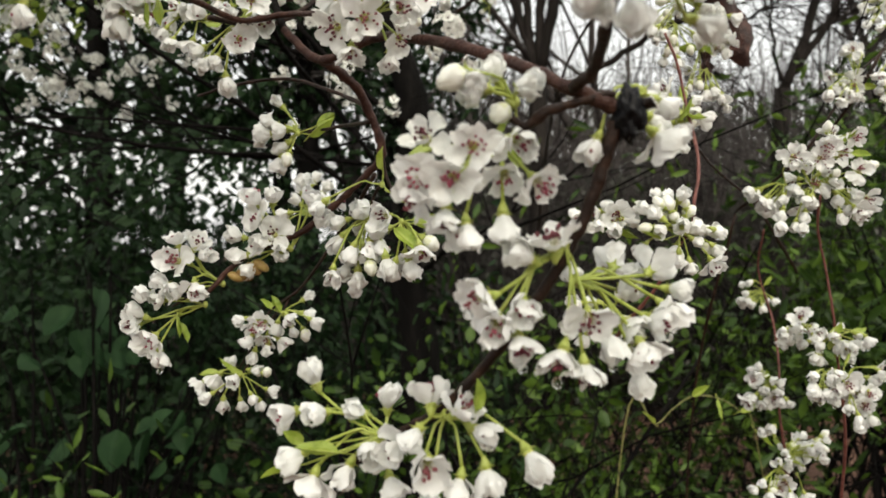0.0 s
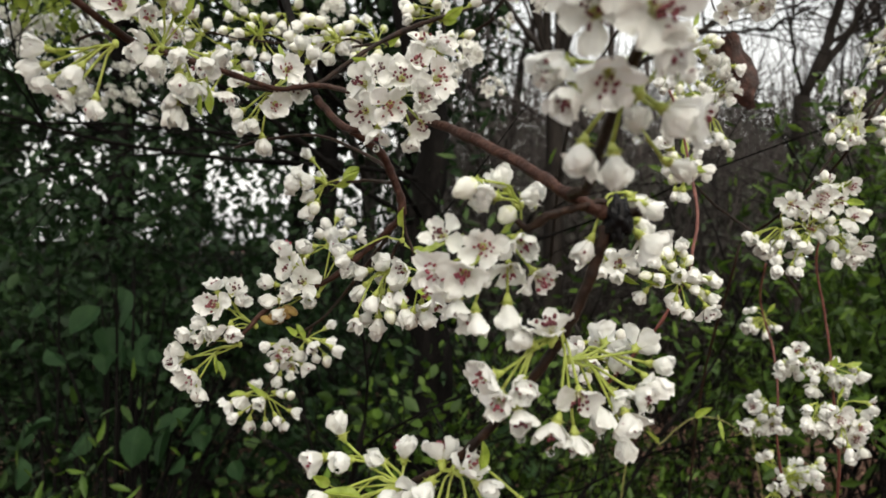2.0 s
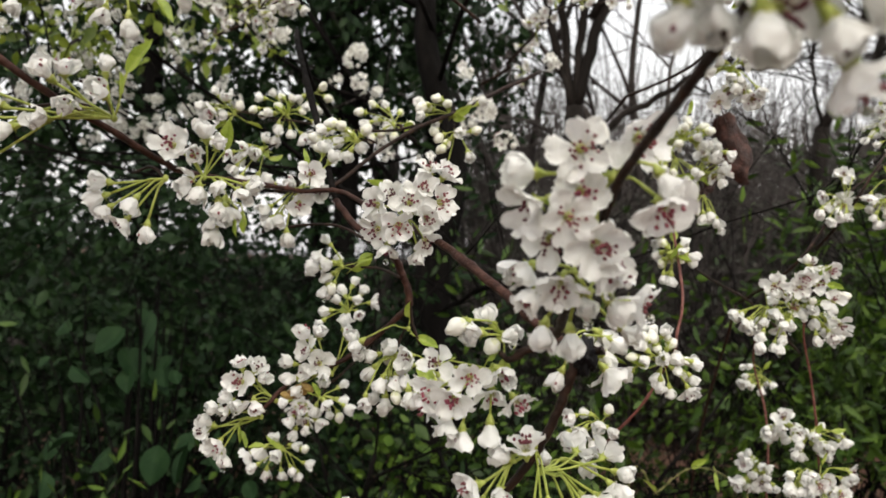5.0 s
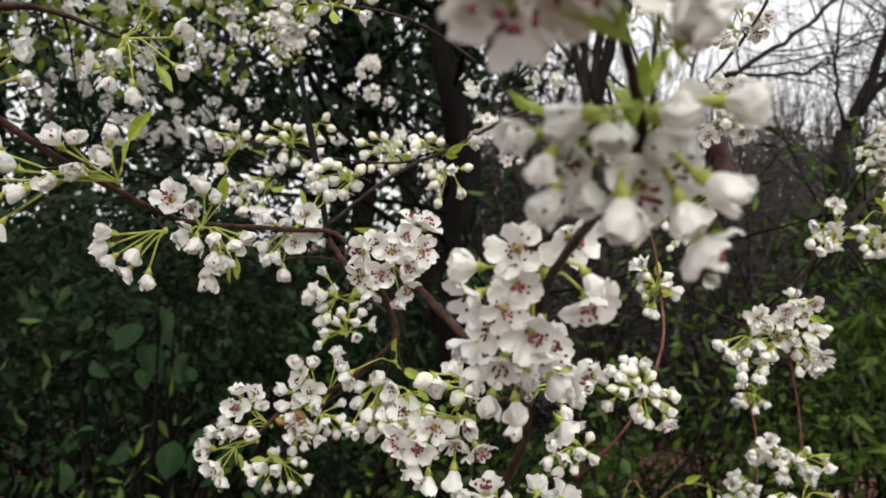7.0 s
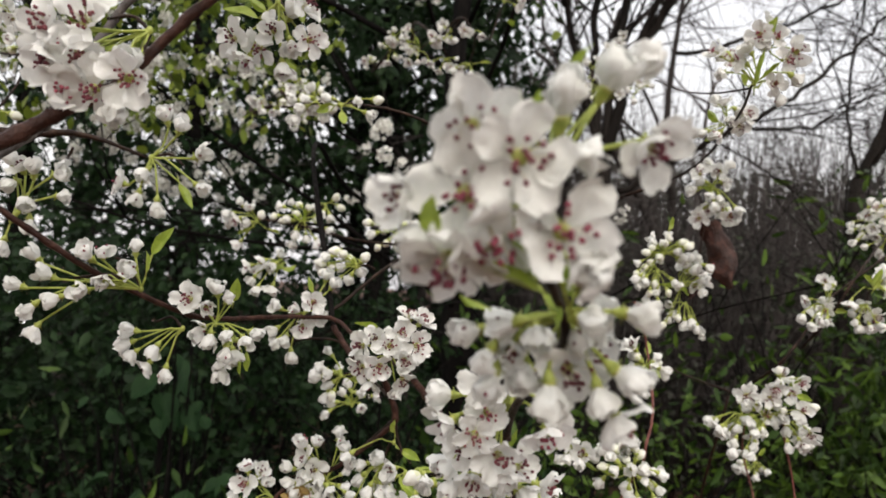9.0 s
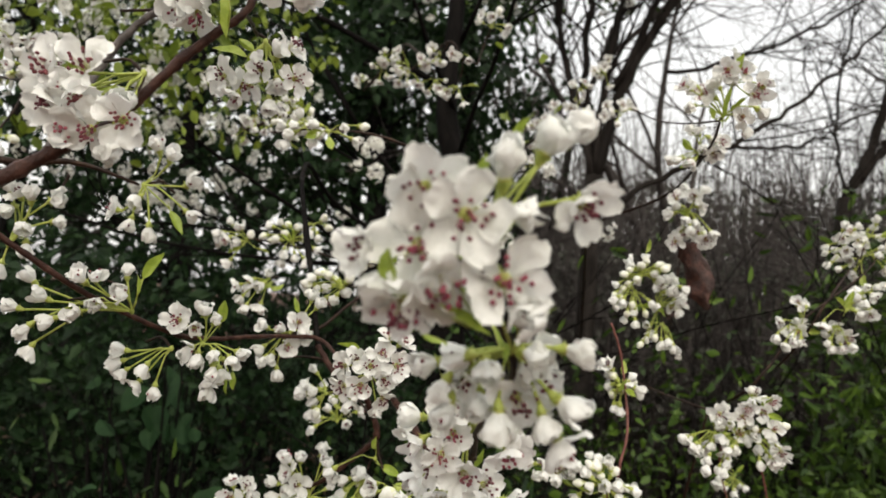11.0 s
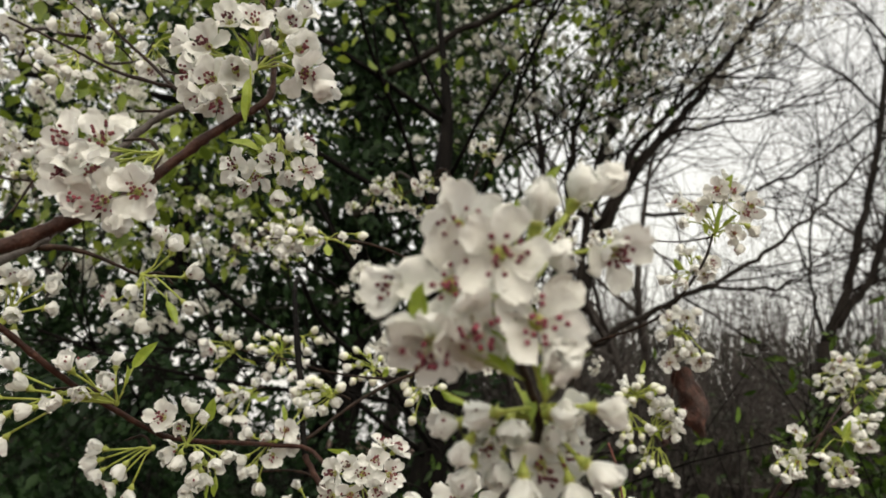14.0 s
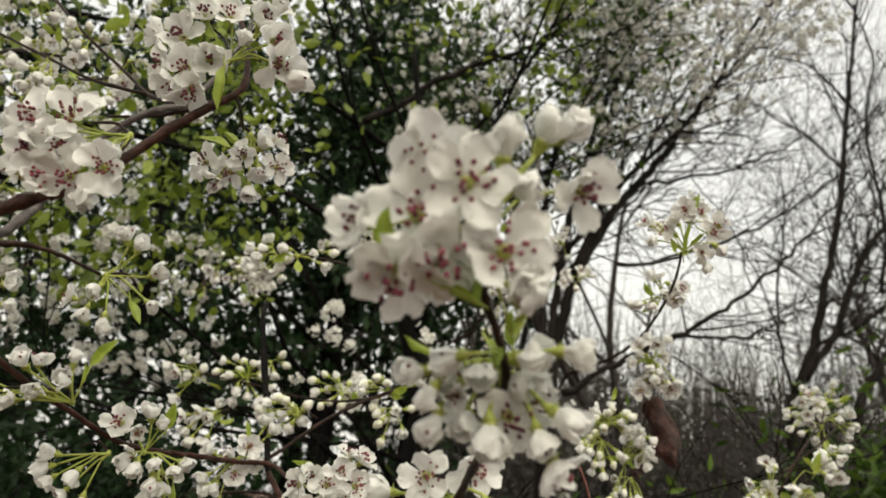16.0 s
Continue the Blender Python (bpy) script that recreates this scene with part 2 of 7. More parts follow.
# ---- flowers, buds and leaves ----
def petal(pile, turn, lift, bend, rng, length=0.0112, width=0.0044, cup=0.3, nu=9, nv=8):
    """One thin, crumpled petal: a narrow claw and a broad wavy blade. lift: its rise from the flower's plane at the claw; bend: how that changes to the tip."""
    seed, sway, twist, point = rng.random(3) * 50, rng.uniform(-0.18, 0.18), rng.uniform(-0.4, 0.4), rng.uniform(1.7, 3.0)
    curl = rng.uniform(-0.5, 0.5)
    verts, x, z = [], 0.0012, 0.0
    for i in range(nu + 1):
        u = i / nu
        a = lift + bend * u + curl * max(0, u - 0.6)
        if i:
            x, z = x + math.cos(a) * length / nu, z + math.sin(a) * length / nu
        w = width * (0.16 + 0.84 * min(1, u * 1.7) ** 1.05) * math.sqrt(max(0.0, 1 - max(0, (u - 0.5) / 0.52) ** point))
        for k in range(nv + 1):
            v = 2 * k / nv - 1
            edge = v * v
            rough = noise.noise(Vector((u * 2.6 + seed[0], v * 1.5 + seed[1], seed[2])))
            fine = noise.noise(Vector((u * 7.0 + seed[1], v * 4.5 + seed[2], seed[0])))
            wave = (0.0025 * rough * (0.35 + edge) + 0.0010 * fine) * min(1, 1.6 * u)
            ragged = 1 + 0.24 * noise.noise(Vector((u * 6.0 + seed[2], v * 3.0 + seed[0], 7.0))) * (u > 0.3)
            notch = -0.0009 * (1 - edge) * (u > 0.93)
            side, lift_z = v * w * ragged, cup * w * edge + wave + twist * v * w * u
            px = x - math.sin(a) * lift_z + notch * math.cos(a)
            pz = z + math.cos(a) * lift_z + notch * math.sin(a)
            py = side + sway * x
            verts.append((px * math.cos(turn) - py * math.sin(turn), px * math.sin(turn) + py * math.cos(turn), pz))
    n = nv + 1
    faces = [(i * n + k, i * n + k + 1, (i + 1) * n + k + 1, (i + 1) * n + k) for i in range(nu) for k in range(nv)]
    pile.add(verts, faces, 0)


def calyx(pile, rng, r=0.0019, back=-0.0033, mat=1):
    """The green cup behind a flower, with five pointed sepals."""
    tube(pile, [(0, 0, back - 0.001, 0.0007), (0, 0, back, 0.0011), (0, 0, back * 0.45, r), (0, 0, 0.0004, r * 0.85)], 8, mat)
    for k in range(5):
        a = 2 * math.pi * (k + 0.5) / 5 + rng.uniform(-0.1, 0.1)
        ca, sa, drop = math.cos(a), math.sin(a), rng.uniform(-0.0012, 0.0006)
        rows = [(r * 0.7, -0.0011, -0.0006), (r * 0.7, 0.0011, -0.0006), (r + 0.0022, 0, drop), (r * 0.8, 0, -0.0012)]
        pile.add([(x * ca - y * sa, x * sa + y * ca, z) for x, y, z in rows], [(0, 1, 2), (0, 2, 3), (3, 2, 1)], mat)


def flower_mesh(seed, lift, bend, old=False, stamens=16, cup=0.3, width=0.0044, length=0.0112, loose=1.0):
    rng = np.random.default_rng(seed)
    pile = Pile()
    for k in range(5):
        petal(pile, 2 * math.pi * k / 5 + loose * rng.uniform(-0.2, 0.2), lift + loose * rng.uniform(-0.28, 0.28), bend + loose * rng.uniform(-0.55, 0.5), rng,
              length * rng.uniform(0.9, 1.08), width * rng.uniform(0.88, 1.1), cup * rng.uniform(0.5, 1.4))
    calyx(pile, rng)
    tube(pile, [(0, 0, 0.0, 0.0022), (0, 0, 0.0009, 0.0019), (0, 0, 0.0012, 0.0008)], 8, 2)
    spread = max(0.12, 1.02 - lift * 0.75)
    for k in range(stamens):
        a, out = 2 * math.pi * k / stamens + rng.uniform(-0.45, 0.45), spread * rng.uniform(0.1, 1.3)
        h = rng.uniform(0.0048, 0.0086)
        tip = np.array([math.sin(out) * math.cos(a) * h, math.sin(out) * math.sin(a) * h, math.cos(out) * h])
        root = np.array([math.cos(a), math.sin(a), 0.35]) * 0.0016
        mid = (root + tip) / 2 + np.array([0, 0, 0.0006])
        tube(pile, [(*root, 0.00016), (*mid, 0.00014), (*tip, 0.00012)], 3, 3)
        ball(pile, tip, 0.0008, 4, 3, 5, (1, 1.0, 1.3))
    for k in range(4):
        a = 2 * math.pi * k / 4 + 0.4
        tube(pile, [(0.0004 * math.cos(a), 0.0004 * math.sin(a), 0.001, 0.00018), (0.0012 * math.cos(a), 0.0012 * math.sin(a), 0.0046, 0.00022)], 3, 2)
    return pile.made("flower", [PETAL, STALK, CENTRE, FILAMENT, ANTHER_OLD if old else ANTHER])


def bud_mesh(seed, r=0.0056, tall=1.18, rings=10, sides=20):
    """A closed bud: five overlapping petals wrapped round one another, in a green calyx."""
    rng = np.random.default_rng(seed)
    pile = Pile()
    twist, lean, flat = rng.uniform(0.5, 1.3), rng.uniform(-0.18, 0.18, 2), rng.uniform(0.88, 1.0)
    verts = []
    for i in range(rings + 1):
        u = i / rings
        w = math.sin(math.pi * min(1, 0.05 + u * 0.92)) ** 0.72
        for k in range(sides):
            a = 2 * math.pi * k / sides
            saw = ((5 * a / (2 * math.pi) + twist * u) % 1.0)
            rad = r * w * (0.9 + 0.17 * saw ** 1.8 * min(1, 3 * u) + 0.025 * rng.uniform(-1, 1))
            z = (u - 0.02) * 2 * r * tall + (0.0007 * saw if u > 0.85 else 0)
            verts.append((rad * math.cos(a) + lean[0] * z * u, rad * math.sin(a) * flat + lean[1] * z * u, z))
    verts.append((lean[0] * 2 * r, lean[1] * 2 * r, 2 * r * tall * 0.96))
    faces = [(i * sides + k, i * sides + (k + 1) % sides, (i + 1) * sides + (k + 1) % sides, (i + 1) * sides + k) for i in range(rings) for k in range(sides)]
    faces += [(rings * sides + k, rings * sides + (k + 1) % sides, (rings + 1) * sides) for k in range(sides)]
    pile.add(verts, faces, [2 if i < 4 * sides and (i % sides) % 4 != 3 else 0 for i in range(len(faces))])
    s = r / 0.0056
    calyx(pile, rng, 0.0029 * s, -0.0028 * s)
    return pile.made("bud", [BUD, STALK, PALE])


def leaf_mesh(seed, length=0.021, width=0.0062, mat=None):
    """A young leaf: pointed, folded along the midrib, with a short stalk; it grows along z."""
    rng = np.random.default_rng(seed)
    pile, verts, nu, nv = Pile(), [], 10, 6
    curl, wave = rng.uniform(-0.5, 0.7), rng.uniform(0, 6.28)
    for i in range(nu + 1):
        u = i / nu
        w = width * (math.sin(math.pi * min(1, u ** 0.8)) ** 0.85 if 0 < u < 1 else 0.02)
        for k in range(nv + 1):
            v = 2 * k / nv - 1
            verts.append((v * w * 0.85, curl * length * u * u * 0.5 + abs(v) * w * 0.55 + 0.0005 * math.sin(11 * u + wave) * abs(v), length * (u - 0.5)))
    n = nv + 1
    pile.add(verts, [(i * n + k, i * n + k + 1, (i + 1) * n + k + 1, (i + 1) * n + k) for i in range(nu) for k in range(nv)], 0)
    tube(pile, [(0, 0, -length * 0.78, 0.0005), (0, 0, -length * 0.5, 0.0005), (0, curl * length * 0.06, -length * 0.1, 0.0004), (0, curl * length * 0.3, length * 0.35, 0.00015)], 4, 1)
    return pile.made("leaf", [mat or LEAF, mat or STALK])


OPEN = [flower_mesh(s, 0.36 + 0.12 * (s % 4), -0.3, s % 3 != 0, 15, 0.3, 0.0051, 0.0114, 1.3) for s in range(16)]
BROAD_OPEN = [flower_mesh(140 + s, 0.34 + 0.1 * (s % 3), -0.1 + 0.12 * (s % 3), s % 4 != 1, 18, 0.34, 0.0053, 0.0126, 1.3) for s in range(12)]
PINK_OPEN = [flower_mesh(160 + s, 0.3 + 0.1 * (s % 3), -0.1 + 0.12 * (s % 3), False, 16, 0.34, 0.0053, 0.0126, 1.3) for s in range(8)]
CUPPED = [flower_mesh(30 + s, 0.66 + 0.1 * (s % 3), 0.85 - 0.27 * (s % 4), s % 3 != 0, 9, 0.40, 0.0052, 0.0121, 1.35) for s in range(16)]
HALF_OPEN = [flower_mesh(210 + s, 0.62 + 0.08 * (s % 3), 1.25 + 0.14 * (s % 3), s % 2 == 0, 4, 0.5, 0.0050, 0.0122, 1.1) for s in range(14)]
BUDS = [flower_mesh(110 + s, 0.62 + 0.06 * (s % 3), 1.5 + 0.1 * (s % 3), False, 0, 0.62, 0.0052, 0.0122, 0.8) for s in range(10)]
SMALL_BUDS = [flower_mesh(170 + s, 0.6, 1.62, False, 0, 0.6, 0.0044, 0.0104, 0.6) for s in range(4)] + [bud_mesh(60 + s, 0.0044, 1.08 + 0.06 * (s % 3)) for s in range(5)]
LONG_LEAVES = [leaf_mesh(70 + s, 0.026, 0.0056) for s in range(5)]
SHORT_LEAVES = [leaf_mesh(80 + s, 0.017, 0.0046) for s in range(5)]
KINDS = {"O": BROAD_OPEN, "P": PINK_OPEN, "F": OPEN, "f": OPEN, "S": OPEN, "C": CUPPED, "H": HALF_OPEN, "B": BUDS, "b": SMALL_BUDS, "L": LONG_LEAVES, "l": SHORT_LEAVES}
# a spot by the camera's path; flowers turn to it to fit the view
CAMERA_SPOT = Vector((0.05, -0.2, 1.74))
rnd = random.Random(11)

drop_pile = Pile()
ball(drop_pile, (0, 0, 0), 0.0021, 0, 8, 12, (1, 1, 1.15))
DROP = drop_pile.made("water_drop", [WATER])


def cluster(parent, base, size, members, dice=None):
    """A spur with its stalks, and the flowers, buds and leaves at the stalks' ends. A member may name the way that it faces."""
    dice = dice or rnd
    members = list(members)
    if size > 1.21:
        # the sprays farther off carry more and smaller flowers
        size *= 0.84
        for kind, x, y, z in list(members):
            for again in range(2 if kind not in "Ll" else 0):
                if dice.random() < 0.55:
                    continue
                members.append((dice.choice("FHHBBb") if kind != "b" else "b", x + dice.uniform(-0.011, 0.011), y + dice.uniform(-0.012, 0.008), z + dice.uniform(-0.011, 0.011)))
    base = Vector(base)
    knob = Pile()
    ball(knob, (0, 0, 0), 0.0019, 0, 6, 8, (1, 1, 1.3))
    ob = part("spur", knob.made("spur", [STALK]), parent, "", Matrix.Translation(base))
    for kind, x, y, z, *faced in members:
        at = Vector((x, y, z)) - base
        reach = at.length
        out = at.normalized() if reach > 1e-4 else Vector((0, -1, 0))
        lean = Vector((dice.uniform(-1, 1), dice.uniform(-1, 1), dice.uniform(-1, 1)))
        to_camera = (CAMERA_SPOT - base - at).normalized()
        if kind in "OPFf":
            way = 0.75 * to_camera + 0.45 * out + 0.55 * lean + Vector((0, 0, -0.15))
        elif kind == "S":
            way = 0.9 * out + 0.3 * lean + Vector((0, 0, 0.1))
        elif kind in "CH":
            way = 0.8 * out + 0.08 * to_camera + 0.4 * lean + Vector((0, 0, -0.45))
        elif kind in "Bb":
            way = 0.9 * out + 0.3 * lean + Vector((0, 0, -0.25))
        else:
            way = out + 0.25 * lean + Vector((0, 0, 0.15))
        if faced:
            way = Vector(faced) + 0.1 * lean
        way.normalize()
        scale = (1.14 if kind in "OPFf" else 1.1 if kind == "C" else 1.12) * size * dice.uniform(0.86, 1.1) * (0.62 if kind == "f" else 0.78 if faced and kind in "Ll" else 1.0)
        behind = at - way * (0.0042 if kind == "b" else 0.005 if kind in "OPFfSCH" else 0.0062) * scale
        stalk = Pile()
        if kind in "OPFfSCHBb":
            bow = behind.length
            mid = behind * 0.55 - way * 0.2 * bow + Vector((0, 0, 0.06 * bow))
            thick = 0.00066 if kind != "b" else 0.00056
            tube(stalk, smooth_path([(0, 0, 0, thick * 1.25), (*(mid * 0.55), thick), (*mid, thick), (*behind, thick * 1.25)], 3), 6)
            origin = behind + way * (0.0035 if kind in "OPFfSCH" else 0.003) * scale
        else:
            root = at - way * 0.012
            tube(stalk, [(0, 0, 0, 0.0006), (*(root * 0.6), 0.0006), (*root, 0.0006)], 4)
            origin = at
        part("stalk", stalk.made("stalk", [STALK]), ob)
        name = "leaf" if kind in "Ll" else "bud" if kind in "Bb" else "flower"
        part(name, dice.choice(KINDS[kind]), ob, "", facing(origin, way, dice.uniform(0, 6.28), scale))
        if kind in "CHB" and dice.random() < 0.22:
            part("water_drop", DROP, ob, "clear hanging raindrop", Matrix.Translation(origin + way * 0.008 * scale + Vector((0, 0, -0.0045))))
    return ob


def stem(name, parent, mat, rows):
    """A twig through rows of x, y, z in metres and a radius in millimetres."""
    rng = np.random.default_rng(int(abs(rows[0][0]) * 1e4) + len(rows))
    path = smooth_path([(x, y, z, r * 0.001) for x, y, z, r in rows], 7)
    path[:, :3] += rng.normal(0, 1, (len(path), 3)) * path[:, 3:4] * 0.10
    swell = 1 + 0.22 * (rng.random(len(path)) > 0.86)
    path[:, 3] *= swell
    pile = Pile()
    tube(pile, path, 9, 0, 0.10, rng)
    for i in range(2, len(path) - 2):
        if rng.random() < 0.22:
            d = rng.normal(0, 1, 3)
            d /= np.linalg.norm(d)
            at = path[i, :3] + d * path[i, 3] * 0.85
            ball(pile, at, path[i, 3] * rng.uniform(0.25, 0.5), 0, 4, 6, (1, 1, 1.2))
    return part(name, pile.made(name, [mat]), parent)


def dead_leaf(parent, top, tip, width=1.0):
    """A limp brown leaf, rolled in on itself, hanging from its stalk."""
    top, tip = Vector(top), Vector(tip)
    rng = np.random.default_rng(9)
    along = tip - top
    side = along.cross(Vector((0, 1, 0))).normalized()
    front = along.cross(side).normalized()
    verts, nu, nv = [], 16, 10
    for i in range(nu + 1):
        u = i / nu
        w = width * 0.030 * (math.sin(math.pi * (0.06 + 0.92 * u)) ** 0.6) * (1 + 0.22 * math.sin(13 * u))
        roll = 2.2 + 0.9 * math.sin(3 * u)
        for k in range(nv + 1):
            v = 2 * k / nv - 1
            p = top + along * u + side * (w * math.sin(v * roll * 0.5) / (roll * 0.5) * 1.2) + front * (w * (math.cos(v * roll * 0.6) - 1) * 0.8)
            p += side * (0.005 * math.sin(4.3 * u) + 0.0026 * math.sin(17 * u + 2 * v)) + front * 0.0045 * math.sin(9 * u + 4 * v) + side * 0.004 * noise.noise(Vector((9 * u, 3 * v, 4.0))) + front * 0.006 * noise.noise(Vector((6 * u, 2.5 * v, 1.0))) + Vector(rng.normal(0, 0.0004, 3))
            verts.append(p)
    n = nv + 1
    pile = Pile()
    pile.add(verts, [(i * n + k, i * n + k + 1, (i + 1) * n + k + 1, (i + 1) * n + k) for i in range(nu) for k in range(nv)], 0)
    tube(pile, [(*(top - along * 0.12), 0.0009), (*top, 0.0009), (*(top + along * 0.5), 0.0006), (*(top + along * 0.95), 0.0003)], 5, 0)
    return part("dead_leaf", pile.made("dead_leaf", [DEAD]), parent, "curled dry reddish brown leaf")


# ---- blossoming branches ----
centre = plant("pear_branch", "brown pear branch with black knot and white blossom", "branch")
stem("stem", centre, LIT_BROWN_BARK, [(-0.1031, 0.4700, 1.7507, 2.80), (-0.0746, 0.4500, 1.7250, 2.80), (-0.0402, 0.4200, 1.7297, 2.80), (-0.0164, 0.3900, 1.7209, 2.80), (0.0077, 0.3500, 1.7052, 2.80), (0.0334, 0.3150, 1.6866, 2.90), (0.0528, 0.2900, 1.6706, 2.90), (0.0674, 0.2830, 1.6620, 3.30), (0.0737, 0.2820, 1.6587, 3.40)])
stem("stem", centre, BARK, [(0.0737, 0.2820, 1.6587, 3.20), (0.0688, 0.2820, 1.6469, 2.90), (0.0643, 0.2840, 1.6313, 2.75), (0.0573, 0.2870, 1.6126, 2.65), (0.0488, 0.2900, 1.5963, 2.50), (0.0352, 0.2970, 1.5760, 2.35), (0.0237, 0.3050, 1.5589, 2.25), (0.0018, 0.3150, 1.5345, 2.10), (-0.0158, 0.3250, 1.5222, 2.00), (-0.0471, 0.3400, 1.4996, 1.90)])
stem("stub", centre, BARK, [(0.0737, 0.2820, 1.6587, 2.60), (0.0783, 0.2800, 1.6599, 2.40), (0.0845, 0.2770, 1.6614, 2.30)])
stem("stem", centre, BARK, [(0.0548, 0.2860, 1.6690, 2.60), (0.0589, 0.2650, 1.6711, 2.30), (0.0583, 0.2350, 1.6835, 2.20), (0.0627, 0.1900, 1.7124, 2.10), (0.0679, 0.1580, 1.7391, 1.90), (0.0760, 0.1200, 1.7571, 1.80), (0.0817, 0.0620, 1.7766, 1.60), (0.0789, 0.0500, 1.7882, 1.50), (0.0721, 0.0350, 1.8005, 1.50), (0.0678, 0.0200, 1.8134, 1.40), (0.0697, 0.0120, 1.8084, 1.20), (0.0679, 0.0100, 1.8159, 1.00)])
stem("spur", centre, BARK, [(0.0703, 0.2830, 1.6659, 2.00), (0.0563, 0.2830, 1.6625, 1.80), (0.0435, 0.2820, 1.6584, 2.20), (0.0353, 0.2840, 1.6531, 1.70), (0.0300, 0.2850, 1.6571, 1.50)])
cluster(centre, (0.0321, 0.2900, 1.6643), 1.0, [
    ("B", 0.0167, 0.2766, 1.6678), ("B", 0.0343, 0.2762, 1.6669), ("b", 0.0098, 0.2760, 1.6723),
    ("b", 0.0165, 0.2805, 1.6672), ("B", 0.0237, 0.2880, 1.6747), ("b", 0.0285, 0.2894, 1.6619),
    ("l", 0.0340, 0.3017, 1.6462)])
cluster(centre, (0.0680, 0.2850, 1.6609), 1.0, [
    ("H", 0.0632, 0.2830, 1.6466), ("C", 0.0884, 0.2850, 1.6491), ("H", 0.0859, 0.2950, 1.6681),
    ("H", 0.0919, 0.2950, 1.6649), ("b", 0.0869, 0.2900, 1.6569)])
cluster(centre, (0.0265, 0.2950, 1.6458), 1.00, [
    ("F", 0.0142, 0.2735, 1.6441, 0.05, -0.98, -0.20), ("F", 0.0063, 0.2750, 1.6320, -0.10, -0.95, -0.31), ("F", -0.0051, 0.2830, 1.6334, -0.47, -0.85, -0.23),
    ("F", -0.0042, 0.2850, 1.6487, -0.29, -0.87, 0.41), ("C", 0.0310, 0.2800, 1.6470, 0.51, -0.77, -0.39), ("F", 0.0396, 0.2830, 1.6315, 0.50, -0.58, -0.65),
    ("C", 0.0271, 0.2850, 1.6342, 0.16, -0.54, -0.83), ("B", 0.0264, 0.2820, 1.6145, 0.08, -0.18, -0.98), ("C", 0.0038, 0.2800, 1.6188, -0.11, -0.52, -0.85),
    ("H", 0.0117, 0.2790, 1.6129, 0.13, -0.23, -0.96), ("F", -0.0079, 0.2870, 1.6249, -0.60, -0.66, -0.45), ("L", -0.0076, 0.2970, 1.6433, -0.83, -0.32, -0.45),
    ("l", 0.0258, 0.2900, 1.6563, 0.37, -0.24, 0.90)])
cluster(centre, (0.0512, 0.2860, 1.6064), 1.00, [
    ("S", 0.0463, 0.2830, 1.6053, -0.10, -0.21, 0.97), ("H", 0.0359, 0.2800, 1.6006, -0.83, -0.45, 0.33), ("C", 0.0190, 0.2790, 1.5855, -0.86, -0.41, -0.30),
    ("C", 0.0334, 0.2780, 1.5827, 0.25, -0.85, -0.46), ("C", 0.0235, 0.2780, 1.5757, -0.20, -0.81, -0.56), ("C", 0.0319, 0.2790, 1.5689, 0.15, -0.50, -0.86),
    ("C", 0.0487, 0.2780, 1.5637, -0.25, -0.45, -0.86), ("C", 0.0578, 0.2800, 1.5581, 0.15, -0.29, -0.95), ("S", 0.0589, 0.2760, 1.5784, -0.05, -0.75, -0.66)])
cluster(centre, (0.0560, 0.2900, 1.5920), 1.00, [
    ("S", 0.0784, 0.3220, 1.5971, -0.00, 0.93, 0.37), ("H", 0.1028, 0.3150, 1.5867, 0.93, -0.30, -0.21), ("C", 0.0948, 0.3200, 1.5946, 0.59, 0.72, 0.36),
    ("C", 0.0916, 0.3050, 1.5745, 0.70, -0.58, -0.41), ("C", 0.0859, 0.3000, 1.5638, 0.25, -0.60, -0.76), ("H", 0.0714, 0.3000, 1.5667, 0.16, -0.44, -0.89),
    ("H", 0.0847, 0.3250, 1.5862, 0.40, -0.91, 0.12), ("b", 0.0613, 0.3150, 1.5903, -0.65, -0.40, 0.65), ("C", 0.0998, 0.3120, 1.5787, 0.74, -0.20, -0.64),
    ("C", 0.0821, 0.3100, 1.5716, 0.21, -0.74, -0.64), ("H", 0.0855, 0.3050, 1.5516, 0.10, -0.09, -0.99)])
stem("side_twig", centre, BARK, [(0.0146, 0.3000, 1.5445, 1.20), (0.0090, 0.3050, 1.5390, 1.00), (0.0030, 0.3100, 1.5330, 0.90)])
cluster(centre, (0.0030, 0.3100, 1.5330), 1.03, [
    ("S", -0.0031, 0.3100, 1.5385, 0.00, 0.42, 0.91), ("C", 0.0085, 0.3000, 1.5363, 0.64, -0.52, 0.57), ("H", 0.0163, 0.3000, 1.5285, 0.83, -0.44, -0.34),
    ("B", -0.0099, 0.3020, 1.5254, -0.25, -0.90, -0.35), ("C", -0.0046, 0.3000, 1.5153, 0.00, -0.84, -0.55), ("B", 0.0205, 0.2960, 1.5101, 0.10, -0.19, -0.98),
    ("H", 0.0094, 0.3000, 1.5072, -0.05, -0.28, -0.96), ("H", 0.0379, 0.2940, 1.5193, 0.38, -0.43, -0.82), ("H", -0.0031, 0.3050, 1.5008, -0.11, -0.52, -0.85),
    ("C", -0.0190, 0.3150, 1.5178, -0.34, -0.91, -0.23), ("l", 0.0166, 0.3000, 1.5432, 0.11, -0.22, 0.97)])
